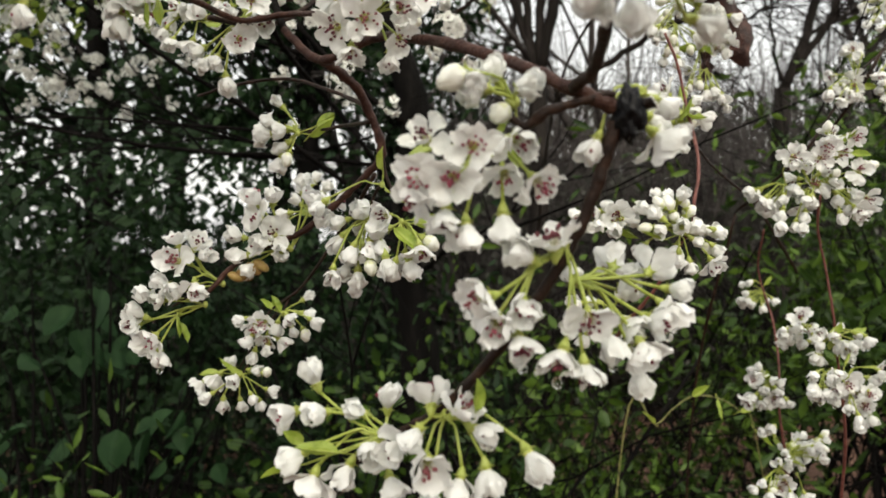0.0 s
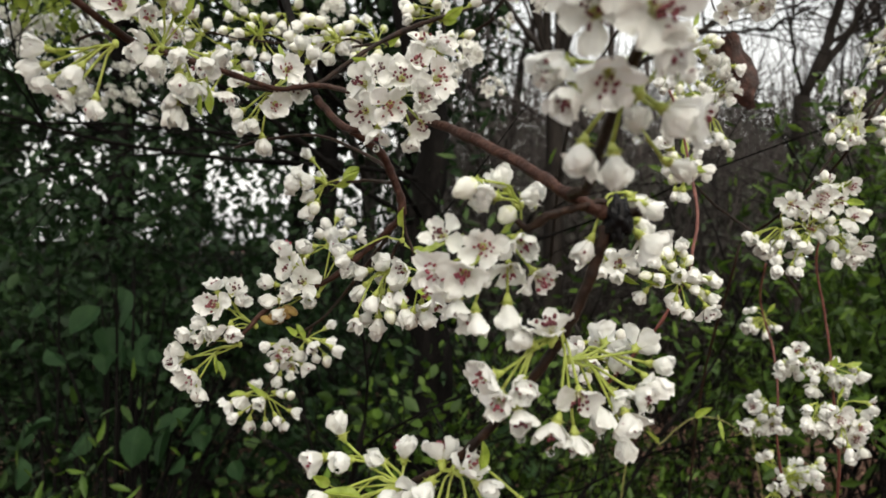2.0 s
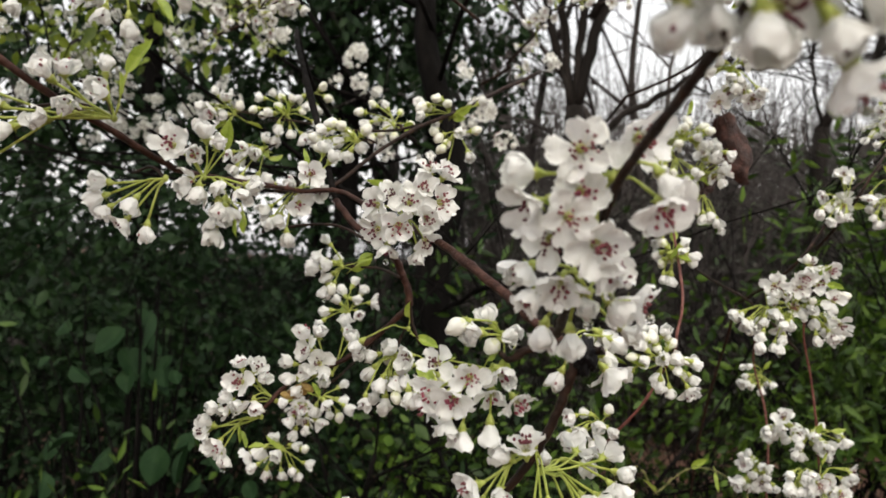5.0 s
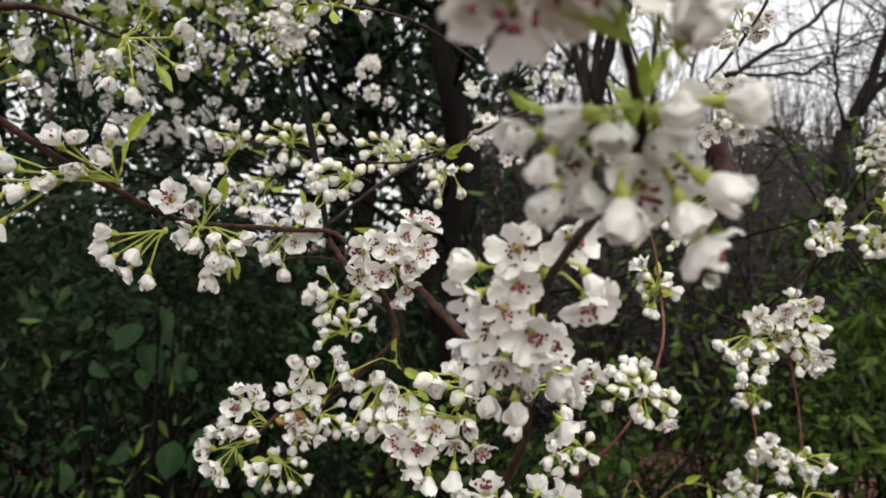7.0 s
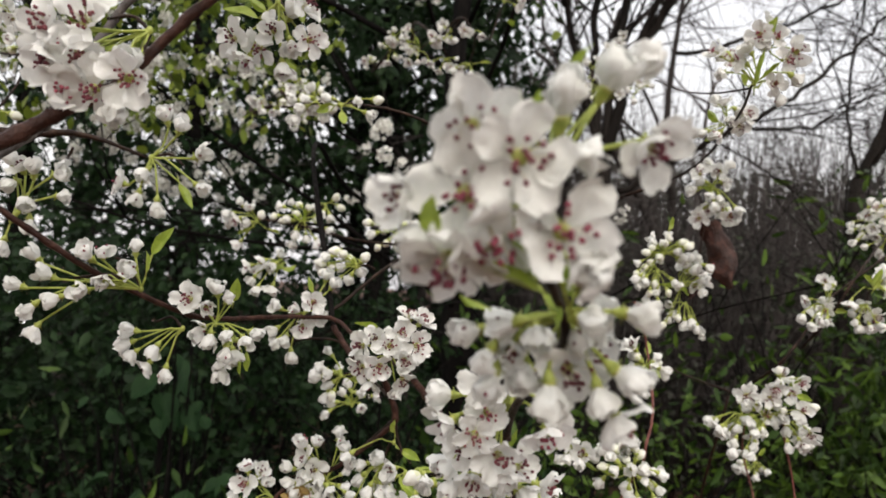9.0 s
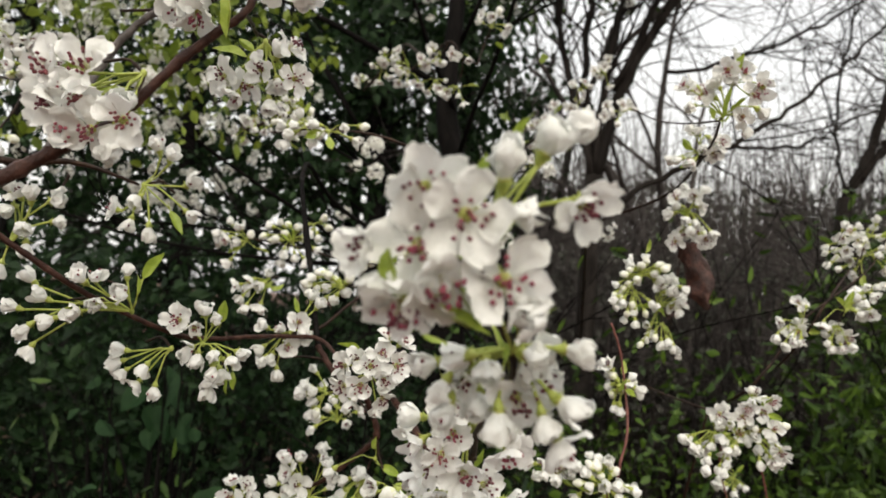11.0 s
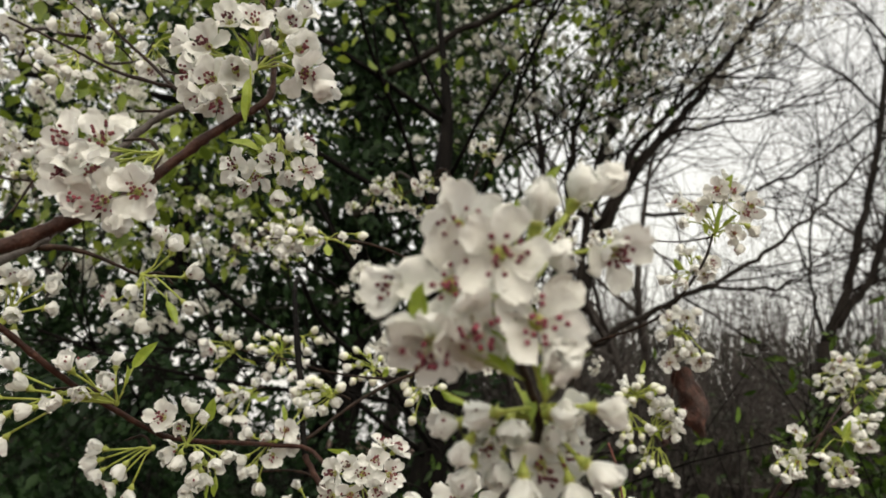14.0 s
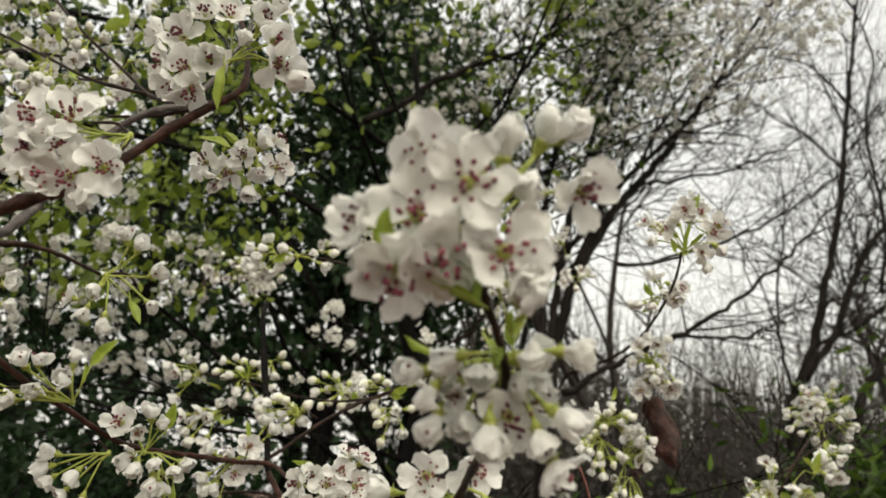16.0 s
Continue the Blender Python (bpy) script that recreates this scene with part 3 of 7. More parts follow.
cluster(centre, (-0.0252, 0.3250, 1.5201), 1.01, [
    ("H", -0.0599, 0.3450, 1.5414, -0.30, -0.31, 0.90), ("C", -0.0712, 0.3450, 1.5264, -0.88, -0.47, -0.05), ("B", -0.0562, 0.3350, 1.5281, -0.65, -0.76, 0.05),
    ("H", -0.0364, 0.3400, 1.5269, -0.70, -0.48, 0.53), ("H", -0.0241, 0.3350, 1.5320, 0.00, -0.26, 0.97), ("B", -0.0661, 0.3300, 1.5091, -0.83, -0.31, -0.46),
    ("C", -0.0583, 0.3300, 1.4990, -0.26, -0.41, -0.88), ("B", -0.0297, 0.3220, 1.5142, -0.42, -0.85, -0.32), ("C", -0.0221, 0.3220, 1.5007, 0.05, -0.52, -0.85),
    ("H", -0.0420, 0.3300, 1.5039, -0.43, -0.32, -0.85), ("l", -0.0701, 0.3400, 1.5157, -0.71, -0.37, 0.60), ("L", -0.0555, 0.3250, 1.5134, -0.97, -0.21, 0.15),
    ("L", -0.0726, 0.3300, 1.5024, -0.93, -0.19, -0.32)])
cluster(centre, (0.0657, 0.1650, 1.7397), 0.98, [
    ("O", 0.0529, 0.1600, 1.7490, 0.04, -0.99, -0.11), ("O", 0.0752, 0.1650, 1.7544, 0.35, -0.92, -0.20), ("H", 0.0822, 0.1570, 1.7391, 0.58, -0.05, -0.81),
    ("F", 0.0834, 0.1580, 1.7282, 0.30, -0.58, -0.75), ("C", 0.0350, 0.1670, 1.7403, -0.96, -0.28, 0.04), ("C", 0.0368, 0.1650, 1.7279, -0.59, -0.71, -0.38),
    ("F", 0.0544, 0.1650, 1.7336, 0.19, -0.98, -0.10), ("F", 0.0492, 0.1600, 1.7233, -0.01, -0.95, -0.33), ("O", 0.0610, 0.1650, 1.7136, 0.30, -0.89, -0.35),
    ("C", 0.0642, 0.1700, 1.7048, 0.40, -0.39, -0.83), ("F", 0.0441, 0.1720, 1.7154, -0.22, -0.95, -0.23), ("l", 0.0456, 0.1780, 1.7325, -0.85, -0.31, 0.43)])
cluster(centre, (0.0624, 0.1900, 1.6949), 1.00, [
    ("H", 0.0363, 0.1900, 1.7033, -0.67, -0.58, -0.47), ("C", 0.0397, 0.1850, 1.6934, -0.45, -0.45, -0.77), ("H", 0.0455, 0.2000, 1.6780, -0.28, -0.27, -0.92),
    ("H", 0.0577, 0.2050, 1.6753, 0.12, -0.23, -0.97), ("S", 0.0712, 0.1900, 1.7039, 0.63, -0.67, 0.39), ("H", 0.0734, 0.1950, 1.6898, 0.71, -0.37, -0.60),
    ("C", 0.0501, 0.1800, 1.6987, -0.12, -0.64, -0.76), ("C", 0.0845, 0.2100, 1.6899, 0.96, -0.23, -0.15), ("B", 0.0867, 0.2300, 1.6761, 0.90, -0.12, -0.43),
    ("l", 0.0652, 0.2000, 1.7142, 0.73, 0.05, 0.68), ("B", 0.0611, 0.1950, 1.6899, 0.40, -0.39, -0.83)])
cluster(centre, (0.0802, 0.0600, 1.7838), 0.95, [
    ("C", 0.0647, 0.0450, 1.7821, -0.81, 0.56, -0.20), ("B", 0.0723, 0.0490, 1.7787, 0.22, -0.74, -0.63), ("H", 0.0525, 0.0550, 1.7779, -0.83, -0.40, -0.39),
    ("B", 0.0564, 0.0500, 1.7701, -0.43, -0.33, -0.84), ("H", 0.0591, 0.0550, 1.7633, -0.22, -0.21, -0.95), ("B", 0.0776, 0.0530, 1.7593, 0.03, -0.23, -0.97),
    ("B", 0.0881, 0.0490, 1.7846, 0.84, -0.51, 0.16), ("H", 0.1004, 0.0450, 1.7871, 0.97, -0.25, -0.04), ("B", 0.1012, 0.0530, 1.7668, 0.80, -0.21, -0.56),
    ("H", 0.0934, 0.0560, 1.7614, 0.35, -0.15, -0.92), ("C", 0.0999, 0.0600, 1.7524, 0.56, -0.05, -0.83)])
cluster(centre, (0.0802, 0.0600, 1.7838), 0.95, [
    ("F", 0.0837, 0.0620, 1.7668, 0.25, -0.83, -0.50), ("F", 0.0924, 0.0700, 1.7745, 0.30, -0.91, -0.30), ("H", 0.0631, 0.0620, 1.7783, -0.32, -0.92, 0.23),
    ("H", 0.0691, 0.0650, 1.7660, -0.12, -0.64, -0.76), ("C", 0.0646, 0.0600, 1.7726, -0.11, -0.94, -0.33), ("H", 0.0849, 0.0600, 1.7790, 0.46, -0.82, -0.35),
    ("l", 0.0868, 0.0550, 1.7991, 0.39, 0.03, 0.92), ("l", 0.0840, 0.0600, 1.7975, -0.04, -0.21, 0.98), ("l", 0.0512, 0.0550, 1.7876, -0.88, -0.37, 0.29),
    ("l", 0.0766, 0.0500, 1.7858, 0.34, -0.59, -0.73)])
cluster(centre, (0.0692, 0.0140, 1.8144), 1.08, [
    ("P", 0.0503, 0.0070, 1.8350, 0.13, -0.96, -0.25), ("P", 0.0638, 0.0055, 1.8270, 0.17, -0.96, -0.20), ("P", 0.0497, 0.0090, 1.8170, 0.03, -0.95, -0.31),
    ("C", 0.0322, 0.0160, 1.8167, -0.65, -0.73, -0.23), ("P", 0.0766, 0.0120, 1.8082, 0.23, -0.91, -0.33), ("P", 0.0999, 0.0210, 1.8347, 0.40, -0.81, -0.42),
    ("B", 0.0810, 0.0120, 1.8298, 0.32, -0.91, -0.27), ("B", 0.0744, 0.0120, 1.8438, -0.04, -0.59, 0.81), ("B", 0.0880, 0.0186, 1.8536, 0.31, -0.51, 0.80),
    ("H", 0.0939, 0.0260, 1.8578, 0.80, -0.24, 0.55)])
cluster(centre, (0.0692, 0.0140, 1.8144), 1.08, [
    ("P", 0.0572, 0.0120, 1.8065, 0.16, -0.48, -0.86), ("P", 0.0456, 0.0125, 1.7989, -0.05, -0.39, -0.92), ("C", 0.0404, 0.0180, 1.8063, -0.56, -0.48, -0.68),
    ("H", 0.0834, 0.0200, 1.7964, 0.05, -0.99, 0.10), ("l", 0.0782, 0.0210, 1.8569, 0.40, -0.32, 0.86), ("l", 0.0682, 0.0200, 1.8429, -0.07, -0.36, 0.93),
    ("l", 0.0418, 0.0075, 1.8110, 0.06, -0.61, 0.79), ("L", 0.0627, 0.0160, 1.7944, 0.89, -0.07, -0.44), ("l", 0.0666, 0.0180, 1.7991, 0.52, -0.02, -0.85),
    ("l", 0.0875, 0.0180, 1.7955, 0.62, -0.28, 0.73)])

fork = plant("pear_branch", "dark forked pear twig carrying white blossom and buds", "branch")
stem("stem", fork, LIT_BROWN_BARK, [(-0.0746, 0.4500, 1.7250, 3.20), (-0.0578, 0.4600, 1.7140, 3.00), (-0.0485, 0.4700, 1.7000, 3.00), (-0.0394, 0.4750, 1.6716, 2.80), (-0.0488, 0.4800, 1.6571, 2.40), (-0.0702, 0.4850, 1.6379, 2.20), (-0.0957, 0.4870, 1.6174, 2.10), (-0.1212, 0.4870, 1.6071, 2.00), (-0.1413, 0.4830, 1.5943, 1.80), (-0.1565, 0.4780, 1.5777, 1.50), (-0.1654, 0.4770, 1.5734, 1.10)])
stem("twig", fork, BARK, [(-0.0394, 0.4750, 1.6716, 1.50), (-0.0366, 0.4750, 1.6551, 1.20), (-0.0290, 0.4720, 1.6366, 1.00)])
stem("twig", fork, BARK, [(-0.0485, 0.4700, 1.7000, 1.60), (-0.0737, 0.5000, 1.7160, 1.40), (-0.1152, 0.5300, 1.7333, 1.30), (-0.1596, 0.5400, 1.7306, 1.20), (-0.1887, 0.5500, 1.7251, 1.00)])
stem("twig", fork, BARK, [(-0.0463, 0.4700, 1.6897, 1.50), (-0.0716, 0.5200, 1.6962, 1.30), (-0.1043, 0.5500, 1.6963, 1.00)])
stem("side_twig", fork, BARK, [(-0.1592, 0.4800, 1.5689, 1.1), (-0.1715, 0.4862, 1.5738, 0.95), (-0.1838, 0.4844, 1.5667, 0.8)])
stem("side_twig", fork, BARK, [(-0.0390, 0.4750, 1.6488, 1.1), (-0.0448, 0.4832, 1.6431, 0.95), (-0.0506, 0.4833, 1.6254, 0.8)])
cluster(fork, (-0.0506, 0.4833, 1.6254), 1.06, [
    ("B", -0.0692, 0.4816, 1.6118), ("H", -0.0696, 0.4902, 1.6118), ("B", -0.0597, 0.4738, 1.6042),
    ("H", -0.0549, 0.4846, 1.6065), ("B", -0.0649, 0.4830, 1.5925), ("C", -0.0714, 0.4705, 1.5906),
    ("B", -0.0558, 0.4784, 1.5872), ("B", -0.0595, 0.4914, 1.5809), ("H", -0.0356, 0.4650, 1.5980),
    ("b", -0.0465, 0.4682, 1.5975), ("b", -0.0452, 0.4791, 1.6043), ("B", -0.0673, 0.4816, 1.6245),
    ("B", -0.0526, 0.4806, 1.6298), ("B", -0.0562, 0.4926, 1.6220), ("B", -0.0426, 0.4739, 1.6211),
    ("C", -0.0471, 0.4713, 1.6095), ("H", -0.0411, 0.4731, 1.6116)])
cluster(fork, (-0.0390, 0.4750, 1.6488), 1.06, [
    ("b", -0.0782, 0.4696, 1.6358), ("l", -0.0237, 0.4750, 1.6377), ("l", -0.0382, 0.4655, 1.6654)])
cluster(fork, (-0.0260, 0.4720, 1.6237), 1.06, [
    ("C", -0.0359, 0.4650, 1.6274), ("C", -0.0133, 0.4600, 1.6064), ("L", -0.0207, 0.4650, 1.6102),
    ("H", -0.0308, 0.4680, 1.5949), ("B", -0.0394, 0.4700, 1.6179), ("B", -0.0202, 0.4700, 1.5948),
    ("B", -0.0250, 0.4765, 1.5991), ("b", -0.0105, 0.4700, 1.6121), ("b", -0.0192, 0.4761, 1.6134),
    ("l", -0.0090, 0.4732, 1.6263), ("l", -0.0120, 0.4635, 1.6221)])
stem("side_twig", fork, BARK, [(-0.0995, 0.5500, 1.6963, 1.1), (-0.1040, 0.5511, 1.6991, 1.0), (-0.1104, 0.5482, 1.6959, 0.9)])
cluster(fork, (-0.1104, 0.5482, 1.6959), 1.06, [
    ("B", -0.1252, 0.5486, 1.7188), ("B", -0.1342, 0.5437, 1.6944), ("B", -0.1229, 0.5456, 1.6984),
    ("B", -0.1147, 0.5544, 1.7019), ("B", -0.1395, 0.5525, 1.6917), ("B", -0.1254, 0.5528, 1.6739),
    ("B", -0.1223, 0.5515, 1.6864), ("B", -0.1300, 0.5431, 1.7023), ("b", -0.1176, 0.5456, 1.6790),
    ("l", -0.0879, 0.5405, 1.7049), ("L", -0.0933, 0.5361, 1.6993)])
cluster(fork, (-0.0385, 0.4000, 1.7349), 1.00, [
    ("F", -0.0568, 0.3850, 1.7424, -0.44, -0.90, 0.02), ("F", -0.0450, 0.3820, 1.7490, -0.12, -0.96, 0.24), ("F", -0.0328, 0.3800, 1.7446, 0.19, -0.97, 0.15),
    ("F", -0.0395, 0.3780, 1.7281, 0.02, -0.93, -0.38), ("F", -0.0555, 0.3850, 1.7253, -0.52, -0.76, -0.39), ("C", -0.0476, 0.3850, 1.7133, -0.11, -0.27, -0.96),
    ("F", -0.0252, 0.3850, 1.7548, 0.28, -0.88, 0.38), ("S", -0.0200, 0.3900, 1.7677, 0.17, -0.25, 0.95), ("S", -0.0105, 0.3900, 1.7647, 0.64, -0.40, 0.65),
    ("F", -0.0117, 0.3850, 1.7458, 0.62, -0.79, -0.02), ("F", -0.0207, 0.3800, 1.7343, 0.42, -0.88, -0.24), ("F", -0.0212, 0.3820, 1.7184, 0.22, -0.81, -0.55)])
cluster(fork, (-0.0385, 0.4000, 1.7349), 1.00, [
    ("C", -0.0266, 0.3850, 1.7105, 0.08, -0.13, -0.99), ("L", -0.0564, 0.4000, 1.7573, -0.80, -0.46, 0.39)])
cluster(fork, (-0.1482, 0.4830, 1.5826), 1.04, [
    ("F", -0.1762, 0.4740, 1.5983, -0.20, -0.98, 0.10), ("C", -0.1769, 0.4780, 1.6104, 0.01, -0.32, 0.95), ("C", -0.1655, 0.4780, 1.6077, 0.32, -0.43, 0.84),
    ("H", -0.1606, 0.4780, 1.6009, 0.67, -0.66, 0.33), ("H", -0.1845, 0.4760, 1.5828, -0.68, -0.58, 0.46), ("B", -0.1762, 0.4740, 1.5776, -0.21, -0.95, -0.22),
    ("C", -0.1634, 0.4720, 1.5822, 0.23, -0.56, -0.80)])
cluster(fork, (-0.1592, 0.4800, 1.5689), 1.04, [
    ("H", -0.1959, 0.4750, 1.5753, -0.51, -0.83, 0.20), ("F", -0.2042, 0.4750, 1.5557, -0.70, -0.71, -0.10), ("C", -0.2009, 0.4760, 1.5613, -0.68, -0.58, 0.46),
    ("C", -0.1917, 0.4740, 1.5471, 0.00, -0.85, -0.53), ("C", -0.1979, 0.4760, 1.5431, -0.42, -0.53, -0.74), ("H", -0.1884, 0.4750, 1.5364, 0.10, -0.31, -0.95),
    ("H", -0.1884, 0.4780, 1.5725, -0.34, -0.91, 0.22), ("l", -0.1770, 0.4750, 1.5537, 0.11, -0.21, -0.97), ("l", -0.1743, 0.4780, 1.5496, 0.31, -0.20, -0.93)])
cluster(fork, (-0.1032, 0.4880, 1.6063), 1.04, [
    ("H", -0.1241, 0.4800, 1.6378, -0.42, -0.53, 0.74), ("H", -0.1139, 0.4820, 1.6390, 0.21, -0.52, 0.83), ("C", -0.1217, 0.4780, 1.6262, -0.64, -0.76, 0.11),
    ("B", -0.0937, 0.4850, 1.6488, 0.00, -0.21, 0.98), ("H", -0.0884, 0.4830, 1.6371, 0.24, -0.69, 0.68), ("H", -0.0813, 0.4800, 1.6265, 0.41, -0.91, -0.11),
    ("H", -0.1362, 0.4820, 1.6142, -0.93, -0.30, 0.20), ("B", -0.1351, 0.4820, 1.6015, -0.91, -0.41, -0.10), ("C", -0.1122, 0.4780, 1.6159, 0.01, -0.95, 0.31),
    ("H", -0.1203, 0.4800, 1.6103, -0.44, -0.90, -0.00), ("B", -0.1066, 0.4750, 1.6037, 0.10, -0.95, -0.31), ("b", -0.1283, 0.4840, 1.5950, -0.57, -0.46, -0.68)])

# brown bud scales left on the forked twig
for k, spot in enumerate([(-0.1392, 0.4830, 1.5873), (-0.1335, 0.4830, 1.5885), (-0.1277, 0.4830, 1.5927), (-0.1223, 0.4830, 1.5949)]):
    scale_pile = Pile()
    ball(scale_pile, (0, 0, 0), 0.0042, 0, 6, 8, (1, 0.8, 1.5))
    part("bud_scale", scale_pile.made("bud_scale", [SCALE]), fork, "brownish green bud scale", facing(spot, (-0.8, -0.2, 0.3 + 0.1 * k), k, 1.0))

hanging = plant("pear_branch", "thin hanging pear twig with clustered white buds", "branch")
stem("stem", hanging, BARK, [(-0.0484, 0.5200, 1.6605, 1.60), (-0.0862, 0.6000, 1.6213, 1.50), (-0.1346, 0.6800, 1.5715, 1.40), (-0.1686, 0.6900, 1.5463, 1.20), (-0.1829, 0.6900, 1.5166, 1.00), (-0.1973, 0.6900, 1.4927, 0.80)])
stem("side_twig", hanging, BARK, [(-0.1495, 0.6900, 1.5594, 1.1), (-0.1515, 0.6910, 1.5553, 1.0), (-0.1555, 0.6880, 1.5452, 0.9)])
stem("side_twig", hanging, BARK, [(-0.1555, 0.6880, 1.5452, 1.1), (-0.1632, 0.6945, 1.5443, 0.95), (-0.1710, 0.6930, 1.5314, 0.8)])
cluster(hanging, (-0.1710, 0.6930, 1.5314), 1.06, [
    ("H", -0.1826, 0.6863, 1.5071), ("B", -0.1948, 0.6864, 1.5392), ("C", -0.1810, 0.6808, 1.5340),
    ("C", -0.1702, 0.6865, 1.5220), ("H", -0.1592, 0.6925, 1.5187), ("B", -0.1690, 0.6821, 1.5118),
    ("C", -0.1849, 0.6825, 1.5224), ("C", -0.1725, 0.6865, 1.5368)])
cluster(hanging, (-0.1555, 0.6880, 1.5452), 1.06, [
    ("C", -0.1611, 0.6904, 1.5339), ("B", -0.1461, 0.6904, 1.5289), ("B", -0.1319, 0.6863, 1.5443),
    ("B", -0.1234, 0.6803, 1.5375), ("B", -0.1323, 0.6891, 1.5603), ("b", -0.1357, 0.6927, 1.5277),
    ("H", -0.1489, 0.6805, 1.5423), ("l", -0.1705, 0.6884, 1.5515), ("l", -0.1617, 0.6860, 1.5537)])
stem("side_twig", hanging, BARK, [(-0.1883, 0.6900, 1.4962, 1.1), (-0.1907, 0.6912, 1.4940, 1.0), (-0.1951, 0.6884, 1.4858, 0.9)])
cluster(hanging, (-0.1951, 0.6884, 1.4858), 1.06, [
    ("C", -0.2335, 0.6901, 1.4773), ("B", -0.2256, 0.6813, 1.4667), ("B", -0.2055, 0.6890, 1.4950),
    ("C", -0.1982, 0.6807, 1.4841), ("H", -0.2132, 0.6889, 1.4601), ("B", -0.1970, 0.6933, 1.4568),
    ("b", -0.1849, 0.6897, 1.4900), ("b", -0.1716, 0.6826, 1.4887), ("B", -0.1683, 0.6911, 1.4698),
    ("b", -0.1795, 0.6939, 1.4582), ("C", -0.2180, 0.6888, 1.4850), ("l", -0.2252, 0.6850, 1.4872),
    ("b", -0.1849, 0.6860, 1.4659), ("L", -0.2033, 0.6790, 1.4967)])
cluster(hanging, (-0.1307, 0.7000, 1.6412), 1.06, [
    ("C", -0.1418, 0.7010, 1.6529), ("B", -0.1555, 0.7041, 1.6421), ("H", -0.1250, 0.6950, 1.6582),
    ("B", -0.1155, 0.6997, 1.6664), ("C", -0.1058, 0.7068, 1.6536), ("B", -0.1623, 0.7001, 1.6289),
    ("B", -0.1374, 0.7043, 1.6636), ("C", -0.1194, 0.6942, 1.6428), ("b", -0.1259, 0.6985, 1.6740),
    ("l", -0.1373, 0.7108, 1.6445)])

upper_left = plant("pear_branch", "reddish brown pear twig with drooping buds and fresh leaves", "branch")
stem("stem", upper_left, LIT_BROWN_BARK, [(-0.0693, 0.4200, 1.7445, 1.60), (-0.0992, 0.4600, 1.7581, 1.90), (-0.1328, 0.4700, 1.7577, 2.00), (-0.1501, 0.4300, 1.7575, 2.00), (-0.1687, 0.3800, 1.7563, 2.10), (-0.1866, 0.3500, 1.7588, 2.10), (-0.2019, 0.3050, 1.7728, 2.10), (-0.2283, 0.2750, 1.7905, 2.10), (-0.2614, 0.2500, 1.8163, 2.10), (-0.2905, 0.2300, 1.8391, 2.20)])
stem("side_twig", upper_left, BARK, [(-0.1503, 0.4600, 1.7565, 1.70), (-0.1283, 0.4900, 1.7599, 1.70), (-0.1099, 0.5000, 1.7675, 1.70), (-0.0939, 0.5200, 1.7865, 1.70), (-0.0723, 0.5450, 1.8105, 1.80), (-0.0429, 0.5700, 1.8345, 1.90), (-0.0086, 0.6000, 1.8559, 2.00), (0.0270, 0.6600, 1.8903, 2.20), (0.0784, 0.7200, 1.9302, 2.40)])
stem("side_twig", upper_left, BARK, [(-0.0327, 0.5800, 1.8403, 1.50), (-0.0865, 0.6500, 1.8426, 1.40), (-0.1492, 0.6900, 1.8495, 1.30), (-0.1978, 0.7100, 1.8601, 1.20), (-0.2418, 0.7100, 1.8651, 1.00), (-0.2676, 0.7000, 1.8681, 0.80)])
stem("side_twig", upper_left, BARK, [(-0.1821, 0.3300, 1.7495, 1.1), (-0.1946, 0.3366, 1.7570, 0.95), (-0.2070, 0.3353, 1.7525, 0.8)])
stem("side_twig", upper_left, BARK, [(-0.1517, 0.3700, 1.7511, 1.1), (-0.1557, 0.3769, 1.7460, 0.95), (-0.1598, 0.3758, 1.7288, 0.8)])
stem("side_twig", upper_left, BARK, [(-0.1350, 0.4800, 1.7663, 1.1), (-0.1401, 0.4878, 1.7636, 0.95), (-0.1453, 0.4875, 1.7489, 0.8)])
stem("side_twig", upper_left, BARK, [(-0.1930, 0.2850, 1.7779, 1.1), (-0.2173, 0.2881, 1.7862, 0.95), (-0.2417, 0.2832, 1.7825, 0.8)])
stem("side_twig", upper_left, BARK, [(-0.1930, 0.2850, 1.7779, 1.1), (-0.2033, 0.2884, 1.7942, 0.95), (-0.2136, 0.2838, 1.7985, 0.8)])
stem("side_twig", upper_left, BARK, [(-0.2553, 0.7000, 1.8653, 1.1), (-0.2623, 0.6993, 1.8676, 1.0), (-0.2713, 0.6946, 1.8640, 0.9)])
cluster(upper_left, (-0.2713, 0.6946, 1.8640), 1.06, [
    ("B", -0.2901, 0.6840, 1.8854), ("H", -0.2777, 0.6840, 1.8787), ("H", -0.3059, 0.6896, 1.8722),
    ("H", -0.3050, 0.6957, 1.8593), ("C", -0.2907, 0.6916, 1.8360), ("l", -0.2870, 0.6948, 1.8493),
    ("C", -0.2927, 0.6846, 1.8649), ("b", -0.2657, 0.6882, 1.8691), ("B", -0.2808, 0.6892, 1.8616),
    ("l", -0.2491, 0.7003, 1.8522)])
stem("side_twig", upper_left, BARK, [(-0.2223, 0.7140, 1.8644, 1.1), (-0.2185, 0.7161, 1.8704, 1.0), (-0.2167, 0.7142, 1.8703, 0.9)])
stem("side_twig", upper_left, BARK, [(-0.2167, 0.7142, 1.8703, 1.1), (-0.2043, 0.7216, 1.8880, 0.95), (-0.1919, 0.7210, 1.8937, 0.8)])
cluster(upper_left, (-0.1919, 0.7210, 1.8937), 1.06, [
    ("b", -0.1772, 0.7138, 1.9007), ("b", -0.1726, 0.7174, 1.8919), ("b", -0.2008, 0.7203, 1.8920),
    ("b", -0.1921, 0.7177, 1.8837), ("b", -0.1817, 0.7111, 1.8790)])
